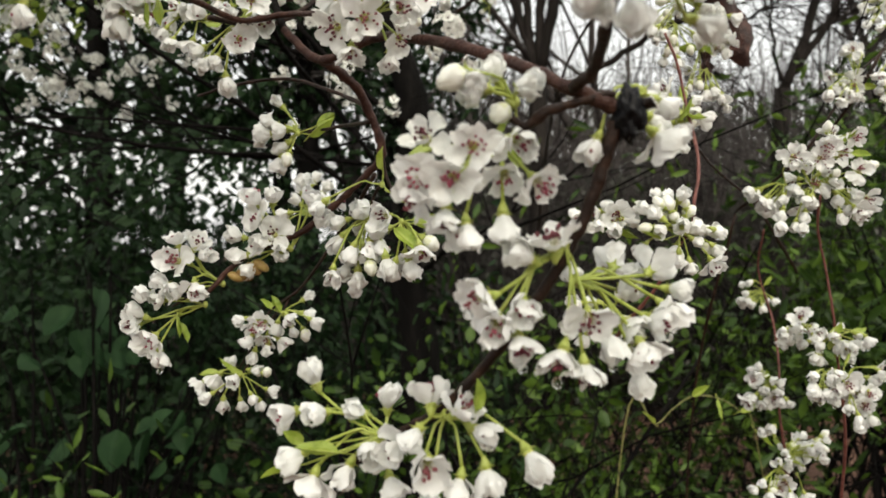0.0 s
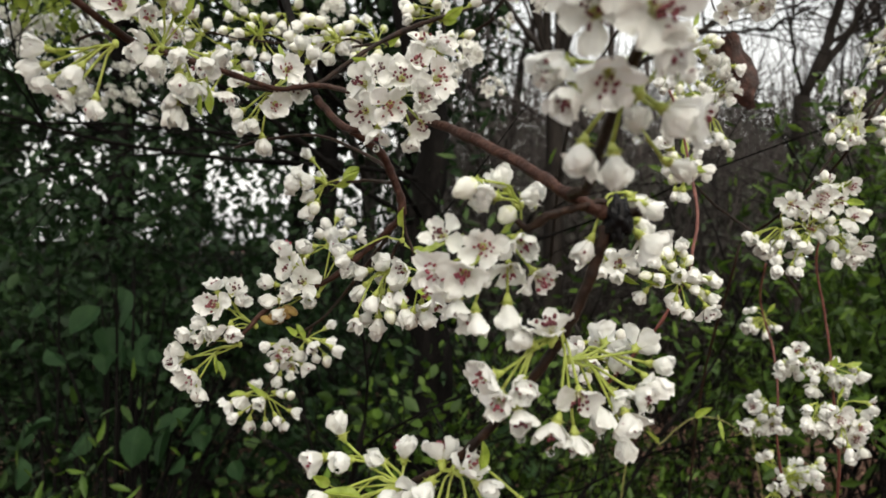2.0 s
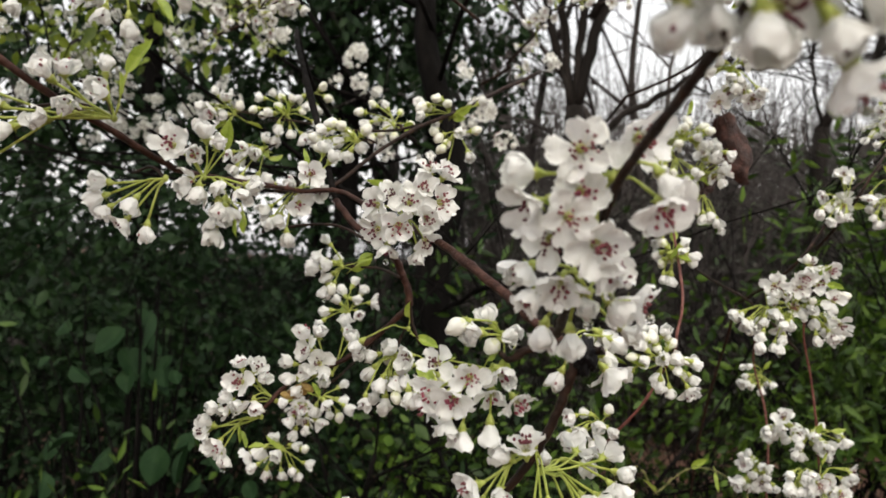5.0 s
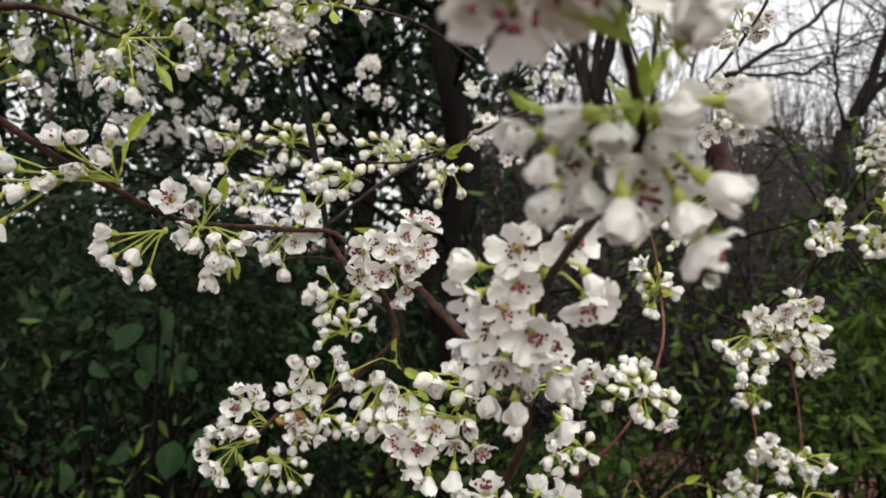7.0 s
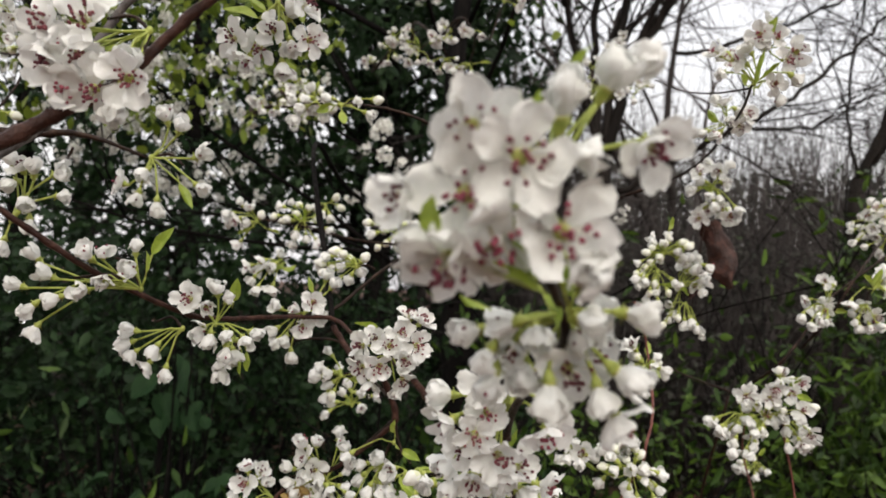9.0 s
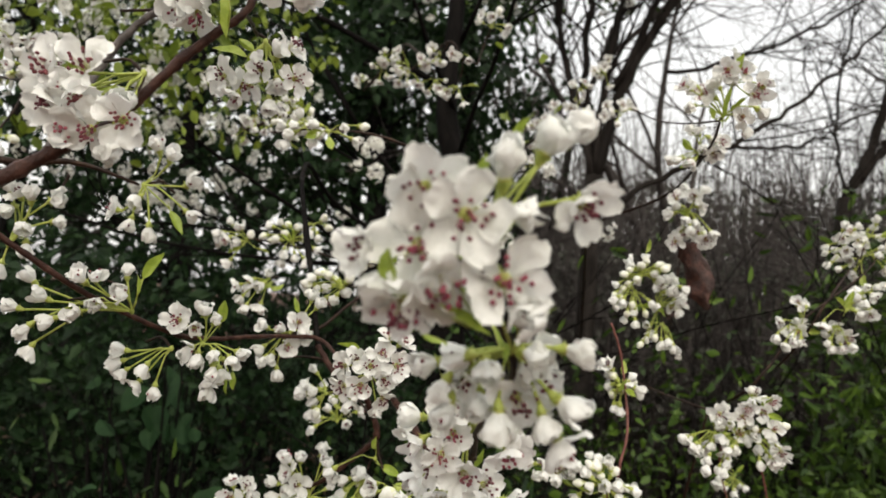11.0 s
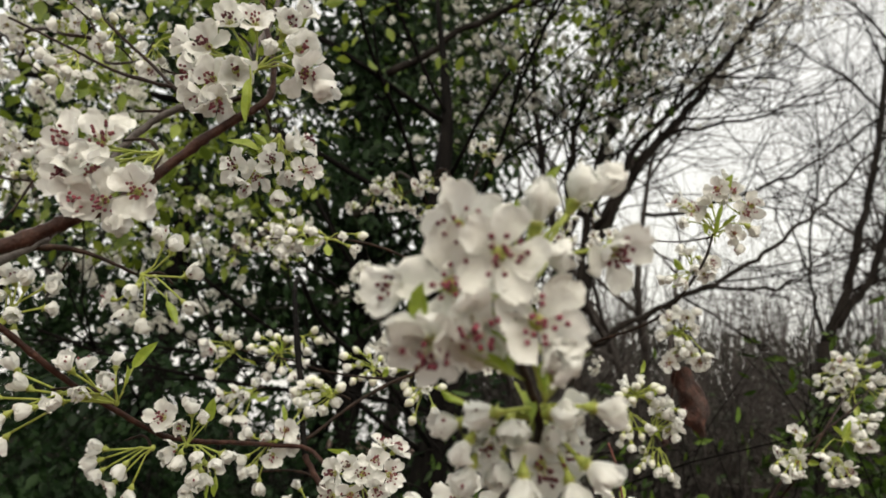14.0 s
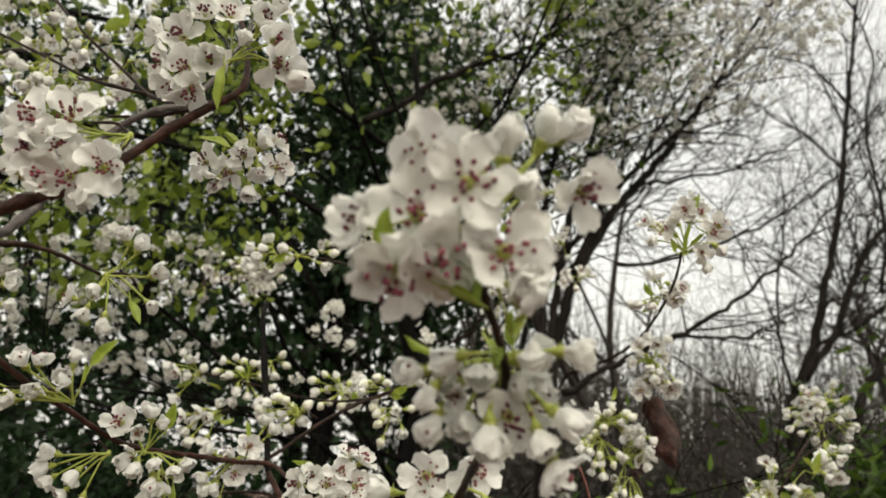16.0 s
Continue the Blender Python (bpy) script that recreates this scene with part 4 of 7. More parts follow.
cluster(upper_left, (-0.2167, 0.7142, 1.8703), 1.06, [
    ("b", -0.2519, 0.7121, 1.8745), ("b", -0.2447, 0.7097, 1.8865), ("b", -0.2306, 0.7095, 1.8901),
    ("b", -0.2241, 0.7209, 1.8901), ("b", -0.2325, 0.7104, 1.8694), ("b", -0.2110, 0.7136, 1.8847),
    ("b", -0.2034, 0.7255, 1.8789), ("b", -0.2014, 0.7139, 1.8745), ("H", -0.2251, 0.7110, 1.8559),
    ("H", -0.2127, 0.7168, 1.8513), ("C", -0.1970, 0.7151, 1.8461), ("H", -0.2286, 0.7190, 1.8439),
    ("H", -0.1824, 0.7077, 1.8604), ("b", -0.2228, 0.7129, 1.8770), ("b", -0.2424, 0.7164, 1.8695),
    ("l", -0.2124, 0.7130, 1.8772), ("l", -0.2218, 0.7068, 1.8746)])
stem("side_twig", upper_left, BARK, [(-0.0798, 0.5300, 1.8085, 1.1), (-0.0883, 0.5307, 1.8121, 1.0), (-0.0988, 0.5273, 1.8097, 0.9)])
cluster(upper_left, (-0.0988, 0.5273, 1.8097), 1.06, [
    ("b", -0.1300, 0.5231, 1.8105), ("B", -0.1339, 0.5297, 1.8087), ("b", -0.1250, 0.5191, 1.8179),
    ("b", -0.1161, 0.5207, 1.8239), ("b", -0.1087, 0.5182, 1.8192), ("b", -0.1045, 0.5314, 1.8162),
    ("b", -0.0970, 0.5298, 1.8091), ("b", -0.1248, 0.5183, 1.8022), ("b", -0.1041, 0.5288, 1.8000),
    ("b", -0.1167, 0.5301, 1.7965), ("b", -0.1104, 0.5273, 1.8102), ("b", -0.1212, 0.5262, 1.8081),
    ("b", -0.0926, 0.5239, 1.8163)])
stem("side_twig", upper_left, BARK, [(-0.1993, 0.6200, 1.8183, 1.1), (-0.2033, 0.6167, 1.8168, 1.0), (-0.2094, 0.6093, 1.8093, 0.9)])
cluster(upper_left, (-0.2094, 0.6093, 1.8093), 1.06, [
    ("H", -0.2300, 0.6057, 1.8041), ("C", -0.2221, 0.5954, 1.8120), ("H", -0.2323, 0.5958, 1.7910),
    ("C", -0.2083, 0.5941, 1.8076), ("b", -0.2046, 0.5986, 1.8194), ("l", -0.2118, 0.5950, 1.8036),
    ("H", -0.2253, 0.5930, 1.7807), ("C", -0.2126, 0.6039, 1.7825), ("C", -0.2371, 0.5936, 1.8051),
    ("L", -0.2095, 0.6071, 1.8092), ("l", -0.2012, 0.6241, 1.8065)])
stem("side_twig", upper_left, BARK, [(-0.0741, 0.6800, 1.8496, 1.1), (-0.0791, 0.6845, 1.8556, 1.0), (-0.0861, 0.6851, 1.8556, 0.9)])
cluster(upper_left, (-0.0861, 0.6851, 1.8556), 1.06, [
    ("b", -0.1226, 0.6943, 1.8705), ("b", -0.1077, 0.6847, 1.8766), ("b", -0.0953, 0.6875, 1.8749),
    ("b", -0.1149, 0.6870, 1.8576), ("b", -0.1045, 0.6955, 1.8628), ("b", -0.0979, 0.6868, 1.8486),
    ("b", -0.0855, 0.6885, 1.8474), ("b", -0.0815, 0.6956, 1.8711), ("b", -0.1082, 0.6891, 1.8431),
    ("b", -0.0706, 0.6964, 1.8596), ("l", -0.0660, 0.6762, 1.8522)])
stem("side_twig", upper_left, BARK, [(-0.0151, 0.6000, 1.8604, 1.1), (-0.0157, 0.5991, 1.8580, 1.0), (-0.0184, 0.5942, 1.8495, 0.9)])
stem("side_twig", upper_left, BARK, [(-0.0184, 0.5942, 1.8495, 1.1), (-0.0158, 0.5995, 1.8472, 0.95), (-0.0132, 0.5968, 1.8328, 0.8)])
cluster(upper_left, (-0.0132, 0.5968, 1.8328), 1.06, [
    ("b", -0.0199, 0.5925, 1.8000), ("b", 0.0015, 0.5837, 1.8108), ("b", -0.0257, 0.5911, 1.8287),
    ("b", -0.0230, 0.5884, 1.8180), ("b", -0.0190, 0.5948, 1.8243), ("b", -0.0097, 0.5916, 1.8329),
    ("b", 0.0042, 0.5901, 1.8339)])
cluster(upper_left, (-0.0184, 0.5942, 1.8495), 1.06, [
    ("b", -0.0443, 0.5888, 1.8476), ("b", -0.0372, 0.5915, 1.8551), ("b", -0.0288, 0.5837, 1.8630),
    ("b", -0.0215, 0.5834, 1.8580), ("b", -0.0425, 0.5877, 1.8569), ("b", -0.0457, 0.5943, 1.8593),
    ("b", -0.0321, 0.5909, 1.8363), ("b", 0.0098, 0.5882, 1.8615), ("b", -0.0298, 0.5893, 1.8417),
    ("l", -0.0070, 0.5915, 1.8549), ("l", -0.0085, 0.5899, 1.8480)])
stem("side_twig", upper_left, BARK, [(-0.1113, 0.5300, 1.9770, 1.1), (-0.1187, 0.5315, 1.9795, 1.0), (-0.1281, 0.5291, 1.9761, 0.9)])
stem("side_twig", upper_left, BARK, [(-0.1281, 0.5291, 1.9761, 1.1), (-0.1425, 0.5365, 1.9845, 0.95), (-0.1569, 0.5359, 1.9809, 0.8)])
cluster(upper_left, (-0.1569, 0.5359, 1.9809), 1.06, [
    ("B", -0.1793, 0.5308, 1.9802), ("B", -0.1743, 0.5302, 1.9611), ("B", -0.1680, 0.5245, 1.9710),
    ("B", -0.1613, 0.5314, 1.9927), ("B", -0.1484, 0.5346, 1.9676), ("B", -0.1643, 0.5271, 1.9813)])
cluster(upper_left, (-0.1281, 0.5291, 1.9761), 1.06, [
    ("B", -0.1401, 0.5231, 1.9817), ("B", -0.1342, 0.5303, 1.9758), ("B", -0.1149, 0.5329, 1.9803),
    ("C", -0.0999, 0.5271, 1.9688), ("b", -0.0943, 0.5324, 1.9842), ("l", -0.1439, 0.5270, 1.9715),
    ("l", -0.1223, 0.5174, 1.9646)])
stem("side_twig", upper_left, BARK, [(-0.1926, 0.5300, 1.9719, 0.80), (-0.1394, 0.5400, 1.9810, 1.10), (-0.0866, 0.5600, 1.9829, 1.30), (-0.0369, 0.5800, 1.9713, 1.60), (0.0071, 0.6200, 1.9524, 1.80)])
cluster(upper_left, (-0.2953, 0.2860, 1.8201), 1.00, [
    ("B", -0.2994, 0.2850, 1.8625, -0.22, -0.51, 0.83), ("H", -0.2797, 0.2830, 1.8549, 0.31, -0.45, 0.84), ("B", -0.2618, 0.2850, 1.8550, 0.95, -0.21, 0.24),
    ("B", -0.2975, 0.2850, 1.8462, -0.21, -0.89, -0.41), ("B", -0.2815, 0.2830, 1.8326, 0.22, -0.94, -0.27), ("B", -0.2574, 0.2830, 1.8388, 0.98, -0.20, -0.00),
    ("H", -0.2793, 0.2830, 1.8199, 0.29, -0.22, -0.93), ("H", -0.2992, 0.2850, 1.8036, -0.11, -0.27, -0.96), ("C", -0.2915, 0.2870, 1.8571, 0.03, -0.75, 0.66)])
cluster(upper_left, (-0.1930, 0.2850, 1.7779), 1.00, [
    ("B", -0.2739, 0.2700, 1.7749, -0.91, -0.40, 0.11), ("H", -0.2626, 0.2720, 1.7614, -0.65, -0.34, -0.68), ("B", -0.2577, 0.2770, 1.7828, -0.82, -0.53, 0.23),
    ("B", -0.2468, 0.2720, 1.7679, -0.83, -0.47, -0.28), ("H", -0.2607, 0.2750, 1.7468, -0.51, -0.20, -0.83), ("B", -0.2278, 0.2720, 1.7742, -0.20, -0.94, -0.28),
    ("H", -0.2122, 0.2720, 1.7810, 0.22, -0.96, -0.16), ("C", -0.2236, 0.2700, 1.7974, -0.32, -0.79, 0.53), ("H", -0.2128, 0.2680, 1.7992, 0.38, -0.77, 0.52),
    ("B", -0.2702, 0.2800, 1.7963, -0.56, -0.43, 0.71), ("B", -0.1969, 0.2800, 1.8055, -0.03, -0.36, 0.93), ("H", -0.1954, 0.2750, 1.7899, -0.17, -0.85, 0.50)])
cluster(upper_left, (-0.1930, 0.2850, 1.7779), 1.00, [
    ("l", -0.1879, 0.2800, 1.7975, 0.07, -0.27, 0.96), ("L", -0.1771, 0.2800, 1.8118, 0.58, -0.09, 0.81)])
cluster(upper_left, (-0.1821, 0.3300, 1.7495), 1.00, [
    ("H", -0.2186, 0.3250, 1.7457, -0.91, -0.42, 0.07), ("C", -0.2215, 0.3270, 1.7365, -0.88, -0.28, -0.38), ("H", -0.2177, 0.3280, 1.7291, -0.74, -0.35, -0.58),
    ("B", -0.2004, 0.3250, 1.7332, -0.43, -0.42, -0.80), ("C", -0.2047, 0.3260, 1.7214, -0.42, -0.30, -0.86), ("H", -0.1926, 0.3300, 1.7178, -0.02, -0.14, -0.99)])
cluster(upper_left, (-0.1657, 0.3500, 1.7534), 1.00, [
    ("F", -0.1814, 0.3350, 1.7715, -0.00, -0.99, 0.13), ("C", -0.1697, 0.3400, 1.7658, 0.54, -0.84, -0.02), ("B", -0.1616, 0.3370, 1.7801, 0.11, -0.57, 0.82),
    ("B", -0.1533, 0.3400, 1.7734, 0.50, -0.76, 0.43), ("H", -0.1705, 0.3380, 1.7494, -0.20, -0.85, -0.50), ("B", -0.1644, 0.3400, 1.7425, 0.21, -0.46, -0.86),
    ("B", -0.1531, 0.3420, 1.7467, 0.34, -0.81, -0.47), ("B", -0.1392, 0.3450, 1.7432, 0.67, -0.59, -0.46), ("B", -0.1340, 0.3500, 1.7485, 0.86, -0.47, -0.21),
    ("L", -0.1506, 0.3500, 1.7823, 0.35, -0.27, 0.90)])
cluster(upper_left, (-0.1575, 0.3750, 1.7400), 1.00, [
    ("H", -0.1525, 0.3430, 1.7355, 0.21, -0.37, -0.90), ("H", -0.1574, 0.3480, 1.7261, -0.11, -0.27, -0.96), ("B", -0.1570, 0.3500, 1.7173, -0.02, -0.14, -0.99),
    ("B", -0.1491, 0.3520, 1.7307, 0.45, -0.37, -0.81), ("l", -0.1429, 0.3500, 1.7218, -0.01, -0.23, -0.97), ("l", -0.1385, 0.3550, 1.7261, 0.39, -0.11, -0.92)])
cluster(upper_left, (-0.1350, 0.4800, 1.7610), 1.04, [
    ("F", -0.1250, 0.4720, 1.7723, 0.35, -0.94, 0.06), ("H", -0.1596, 0.4800, 1.7644, -0.52, -0.77, 0.37), ("H", -0.1455, 0.4800, 1.7627, 0.08, -0.95, 0.29),
    ("B", -0.1650, 0.4850, 1.7422, -0.46, -0.71, -0.53), ("B", -0.1532, 0.4850, 1.7349, 0.12, -0.71, -0.69), ("C", -0.1359, 0.4800, 1.7483, 0.32, -0.88, -0.35),
    ("H", -0.1465, 0.4850, 1.7219, 0.08, -0.13, -0.99), ("B", -0.1596, 0.4800, 1.7320, -0.32, -0.52, -0.80), ("B", -0.1215, 0.5000, 1.7973, 0.21, -0.38, 0.90),
    ("B", -0.1141, 0.5000, 1.7894, 0.59, -0.34, 0.73), ("C", -0.1218, 0.4850, 1.7615, 0.62, -0.78, -0.12), ("l", -0.1310, 0.4900, 1.7881, -0.04, -0.28, 0.96)])

bough = plant("pear_branch", "thick reddish brown pear bough with open white flowers", "branch")
stem("stem", bough, LIT_BROWN_BARK, [(-0.2091, 0.1200, 1.8283, 4.40), (-0.1876, 0.1450, 1.8551, 4.00), (-0.1725, 0.1550, 1.8691, 3.60), (-0.1558, 0.1650, 1.8835, 3.20), (-0.1369, 0.1750, 1.9106, 3.00), (-0.1196, 0.1800, 1.9329, 2.90), (-0.1006, 0.1850, 1.9523, 2.70), (-0.0875, 0.1900, 1.9700, 2.20), (-0.0949, 0.2000, 2.0050, 1.90), (-0.1105, 0.2100, 2.0422, 1.70), (-0.1240, 0.2200, 2.0874, 1.50)])
stem("grey_limb", bough, GREY_BARK, [(-0.2626, 0.2000, 1.8402, 4.00), (-0.2520, 0.2350, 1.8708, 3.60), (-0.2504, 0.2600, 1.8940, 3.40), (-0.2512, 0.3000, 1.9584, 3.20), (-0.2329, 0.3100, 1.9972, 3.00), (-0.2068, 0.3150, 2.0200, 2.90), (-0.1877, 0.3300, 2.0406, 2.70), (-0.1675, 0.3600, 2.1250, 2.40), (-0.1672, 0.3800, 2.2180, 2.20)])
stem("side_twig", bough, BARK, [(-0.2965, 0.2500, 1.8789, 3.00), (-0.2820, 0.2700, 1.8791, 2.70), (-0.2580, 0.2850, 1.8845, 2.20), (-0.2363, 0.2950, 1.8818, 1.60), (-0.2111, 0.3080, 1.8739, 1.10)])
stem("side_twig", bough, BARK, [(-0.0922, 0.1900, 1.9657, 1.30), (-0.0979, 0.2200, 1.9699, 1.20), (-0.1057, 0.2500, 1.9732, 1.00)])
stem("side_twig", bough, BARK, [(-0.1353, 0.1650, 1.9168, 1.1), (-0.1352, 0.1656, 1.9145, 0.95), (-0.1351, 0.1582, 1.9002, 0.8)])
stem("side_twig", bough, BARK, [(-0.1353, 0.1650, 1.9168, 1.1), (-0.1463, 0.1668, 1.9247, 0.95), (-0.1573, 0.1607, 1.9207, 0.8)])
stem("side_twig", bough, BARK, [(-0.0976, 0.1850, 1.9845, 1.1), (-0.0928, 0.1925, 2.0071, 0.95), (-0.0879, 0.1920, 2.0177, 0.8)])
stem("side_twig", bough, BARK, [(-0.0976, 0.1850, 1.9845, 1.1), (-0.1071, 0.1920, 2.0045, 0.95), (-0.1165, 0.1910, 2.0125, 0.8)])
stem("side_twig", bough, BARK, [(-0.1067, 0.2520, 1.9756, 1.1), (-0.0994, 0.2561, 1.9717, 0.95), (-0.0921, 0.2521, 1.9559, 0.8)])
stem("side_twig", bough, BARK, [(-0.2084, 0.3100, 1.8743, 1.1), (-0.1959, 0.3145, 1.8780, 0.95), (-0.1835, 0.3110, 1.8697, 0.8)])
stem("side_twig", bough, BARK, [(-0.2637, 0.3000, 1.8765, 1.1), (-0.2662, 0.3005, 1.8717, 0.95), (-0.2687, 0.2930, 1.8549, 0.8)])
cluster(bough, (-0.1353, 0.1650, 1.9168), 1.15, [
    ("O", -0.1728, 0.1380, 1.9080, -0.26, -0.96, 0.02), ("O", -0.1511, 0.1350, 1.9094, 0.20, -0.98, 0.05), ("O", -0.1703, 0.1400, 1.8917, -0.31, -0.91, -0.29),
    ("O", -0.1543, 0.1370, 1.8940, 0.23, -0.79, -0.57), ("C", -0.1607, 0.1400, 1.8792, 0.02, -0.74, -0.67), ("O", -0.1274, 0.1370, 1.8823, 0.32, -0.92, -0.25),
    ("O", -0.1464, 0.1390, 1.8766, 0.12, -0.71, -0.69), ("H", -0.1361, 0.1420, 1.8722, 0.20, -0.24, -0.95), ("B", -0.1331, 0.1470, 1.8933, 0.42, -0.65, 0.64),
    ("C", -0.1652, 0.1390, 1.9000, -0.10, -0.99, -0.07), ("l", -0.1504, 0.1600, 1.9082, -0.88, -0.45, 0.14)])
cluster(bough, (-0.0976, 0.1850, 1.9845), 1.15, [
    ("O", -0.1174, 0.1720, 1.9694, 0.06, -0.94, -0.35), ("C", -0.1033, 0.1700, 1.9748, 0.37, -0.84, -0.39), ("O", -0.1281, 0.1780, 1.9949, -0.18, -0.98, -0.05),
    ("C", -0.1446, 0.1850, 1.9989, -0.76, -0.65, 0.04), ("O", -0.1177, 0.1800, 2.0137, 0.00, -0.98, 0.20), ("C", -0.1002, 0.1780, 2.0122, 0.09, -0.93, 0.35),
    ("B", -0.0845, 0.1700, 1.9907, 0.13, -0.98, -0.15), ("C", -0.0803, 0.1780, 2.0090, 0.53, -0.78, 0.33), ("C", -0.0671, 0.1720, 1.9924, 0.57, -0.78, -0.24),
    ("O", -0.0618, 0.1720, 1.9768, 0.38, -0.73, -0.56), ("H", -0.0552, 0.1780, 1.9730, 0.69, -0.02, -0.72), ("O", -0.1335, 0.1780, 1.9752, -0.54, -0.72, -0.43)])
cluster(bough, (-0.0976, 0.1850, 1.9845), 1.15, [
    ("C", -0.1250, 0.1780, 1.9604, -0.33, -0.39, -0.86), ("O", -0.1124, 0.1750, 1.9562, 0.10, -0.42, -0.90), ("C", -0.0747, 0.1850, 2.0243, 0.49, -0.64, 0.59),
    ("L", -0.0888, 0.1680, 1.9552, 0.10, 0.07, -0.99), ("l", -0.1002, 0.1720, 1.9851, -0.27, -0.62, 0.74)])
cluster(bough, (-0.1000, 0.2520, 1.9700), 1.00, [
    ("F", -0.1239, 0.2430, 1.9418, -0.20, -0.96, -0.18), ("O", -0.0968, 0.2400, 1.9466, 0.11, -0.99, -0.06), ("C", -0.1135, 0.2450, 1.9293, 0.00, -0.48, -0.88),
    ("F", -0.0749, 0.2460, 1.9429, 0.62, -0.76, -0.22), ("C", -0.0884, 0.2500, 1.9429, 0.48, -0.42, -0.77), ("H", -0.0899, 0.2500, 1.9603, 0.57, -0.44, 0.69),
    ("S", -0.0816, 0.2520, 1.9662, 0.81, -0.16, 0.56), ("C", -0.0928, 0.2500, 1.9279, 0.29, -0.12, -0.95), ("F", -0.1087, 0.2500, 1.9385, 0.02, -0.81, -0.58),
    ("L", -0.1240, 0.2500, 1.9616, -0.90, -0.34, 0.26), ("l", -0.1150, 0.2550, 1.9684, -0.73, -0.48, 0.48)])
cluster(bough, (-0.2084, 0.3100, 1.8743), 1.00, [
    ("H", -0.1955, 0.3030, 1.9013, -0.13, -0.39, 0.91), ("B", -0.1836, 0.3000, 1.8957, 0.44, -0.45, 0.78), ("H", -0.1681, 0.3020, 1.8754, 0.95, -0.21, 0.24),
    ("H", -0.1669, 0.3020, 1.8537, 0.75, -0.08, -0.66), ("B", -0.2101, 0.3050, 1.8623, -0.44, -0.55, -0.71), ("S", -0.2249, 0.3020, 1.8527, -0.95, -0.31, 0.02),
    ("H", -0.2117, 0.3030, 1.8453, -0.02, -0.16, -0.99), ("H", -0.1980, 0.3050, 1.8401, 0.03, -0.13, -0.99), ("L", -0.1758, 0.3000, 1.8447, 0.37, -0.10, -0.92)])
stem("side_twig", bough, BARK, [(-0.3871, 0.3600, 2.1964, 1.30), (-0.3544, 0.3550, 2.1537, 1.40), (-0.3023, 0.3500, 2.1056, 1.50), (-0.2592, 0.3450, 2.0720, 1.60), (-0.2320, 0.3400, 2.0487, 1.80), (-0.1970, 0.3250, 2.0320, 2.20)])
stem("side_twig", bough, BARK, [(-0.4204, 0.3600, 2.1228, 1.10), (-0.4009, 0.3600, 2.1147, 1.20), (-0.3463, 0.3550, 2.0901, 1.30), (-0.2941, 0.3500, 2.0666, 1.50), (-0.2320, 0.3400, 2.0487, 1.80)])
stem("side_twig", bough, BARK, [(-0.2622, 0.3400, 2.0245, 1.20), (-0.2249, 0.3350, 2.0247, 1.50), (-0.1846, 0.3200, 2.0244, 1.80), (-0.1536, 0.3000, 2.0231, 2.00)])
cluster(bough, (-0.3427, 0.3550, 2.0873), 0.95, [
    ("H", -0.3544, 0.3500, 2.0736, -0.92, -0.38, -0.01), ("B", -0.3401, 0.3500, 2.0651, -0.21, -0.59, -0.78), ("B", -0.3531, 0.3520, 2.0570, -0.65, -0.09, -0.76),
    ("B", -0.3311, 0.3500, 2.0635, 0.31, -0.10, -0.94), ("B", -0.3687, 0.3520, 2.0812, -0.91, -0.41, 0.09), ("l", -0.3400, 0.3550, 2.1145, 0.04, -0.54, 0.84),
    ("l", -0.3424, 0.3500, 2.0435, -0.13, -0.01, -0.99)])
cluster(bough, (-0.3068, 0.3520, 2.1086), 0.95, [
    ("B", -0.3224, 0.3450, 2.1190, -0.56, -0.66, 0.49), ("b", -0.3052, 0.3450, 2.1154, 0.17, -0.71, 0.68), ("b", -0.2908, 0.3450, 2.1059, 0.87, -0.47, 0.14),
    ("b", -0.3108, 0.3450, 2.1012, -0.49, -0.49, -0.72), ("b", -0.3041, 0.3450, 2.0925, 0.10, -0.11, -0.99), ("l", -0.2619, 0.3500, 2.1152, 0.70, -0.43, 0.57),
    ("l", -0.2773, 0.3500, 2.1329, 0.14, -0.53, 0.84)])

right_spray = plant("pear_branch", "arching pear spray with dense white blossom clusters", "branch")
stem("stem", right_spray, BARK, [(0.4097, 1.0000, 1.6591, 2.20), (0.4217, 0.9000, 1.6956, 2.00), (0.4338, 0.8500, 1.7250, 1.90), (0.4728, 0.8600, 1.7761, 1.80), (0.5039, 0.8800, 1.8156, 1.60), (0.6101, 0.9200, 1.8969, 1.40), (0.6544, 0.9700, 1.9406, 1.00)])
stem("stem", right_spray, BARK, [(0.4795, 0.9000, 1.7446, 2.00), (0.4972, 0.8600, 1.7888, 1.90), (0.5401, 0.8600, 1.8618, 1.70), (0.6179, 0.9500, 1.9262, 1.20)])
stem("side_twig", right_spray, BARK, [(0.3682, 0.7200, 1.6638, 1.1), (0.3688, 0.7163, 1.6684, 1.0), (0.3675, 0.7086, 1.6670, 0.9)])
stem("side_twig", right_spray, BARK, [(0.3675, 0.7086, 1.6670, 1.1), (0.3536, 0.7116, 1.6740, 0.95), (0.3398, 0.7065, 1.6691, 0.8)])
cluster(right_spray, (0.3398, 0.7065, 1.6691), 1.22, [
    ("H", 0.3347, 0.6842, 1.6876), ("B", 0.3079, 0.6995, 1.6609), ("C", 0.3121, 0.6923, 1.6545),
    ("H", 0.3181, 0.6954, 1.6532), ("H", 0.3255, 0.7095, 1.6465), ("B", 0.3277, 0.6892, 1.6398),
    ("B", 0.3328, 0.6954, 1.6556), ("H", 0.3349, 0.7106, 1.6541)])
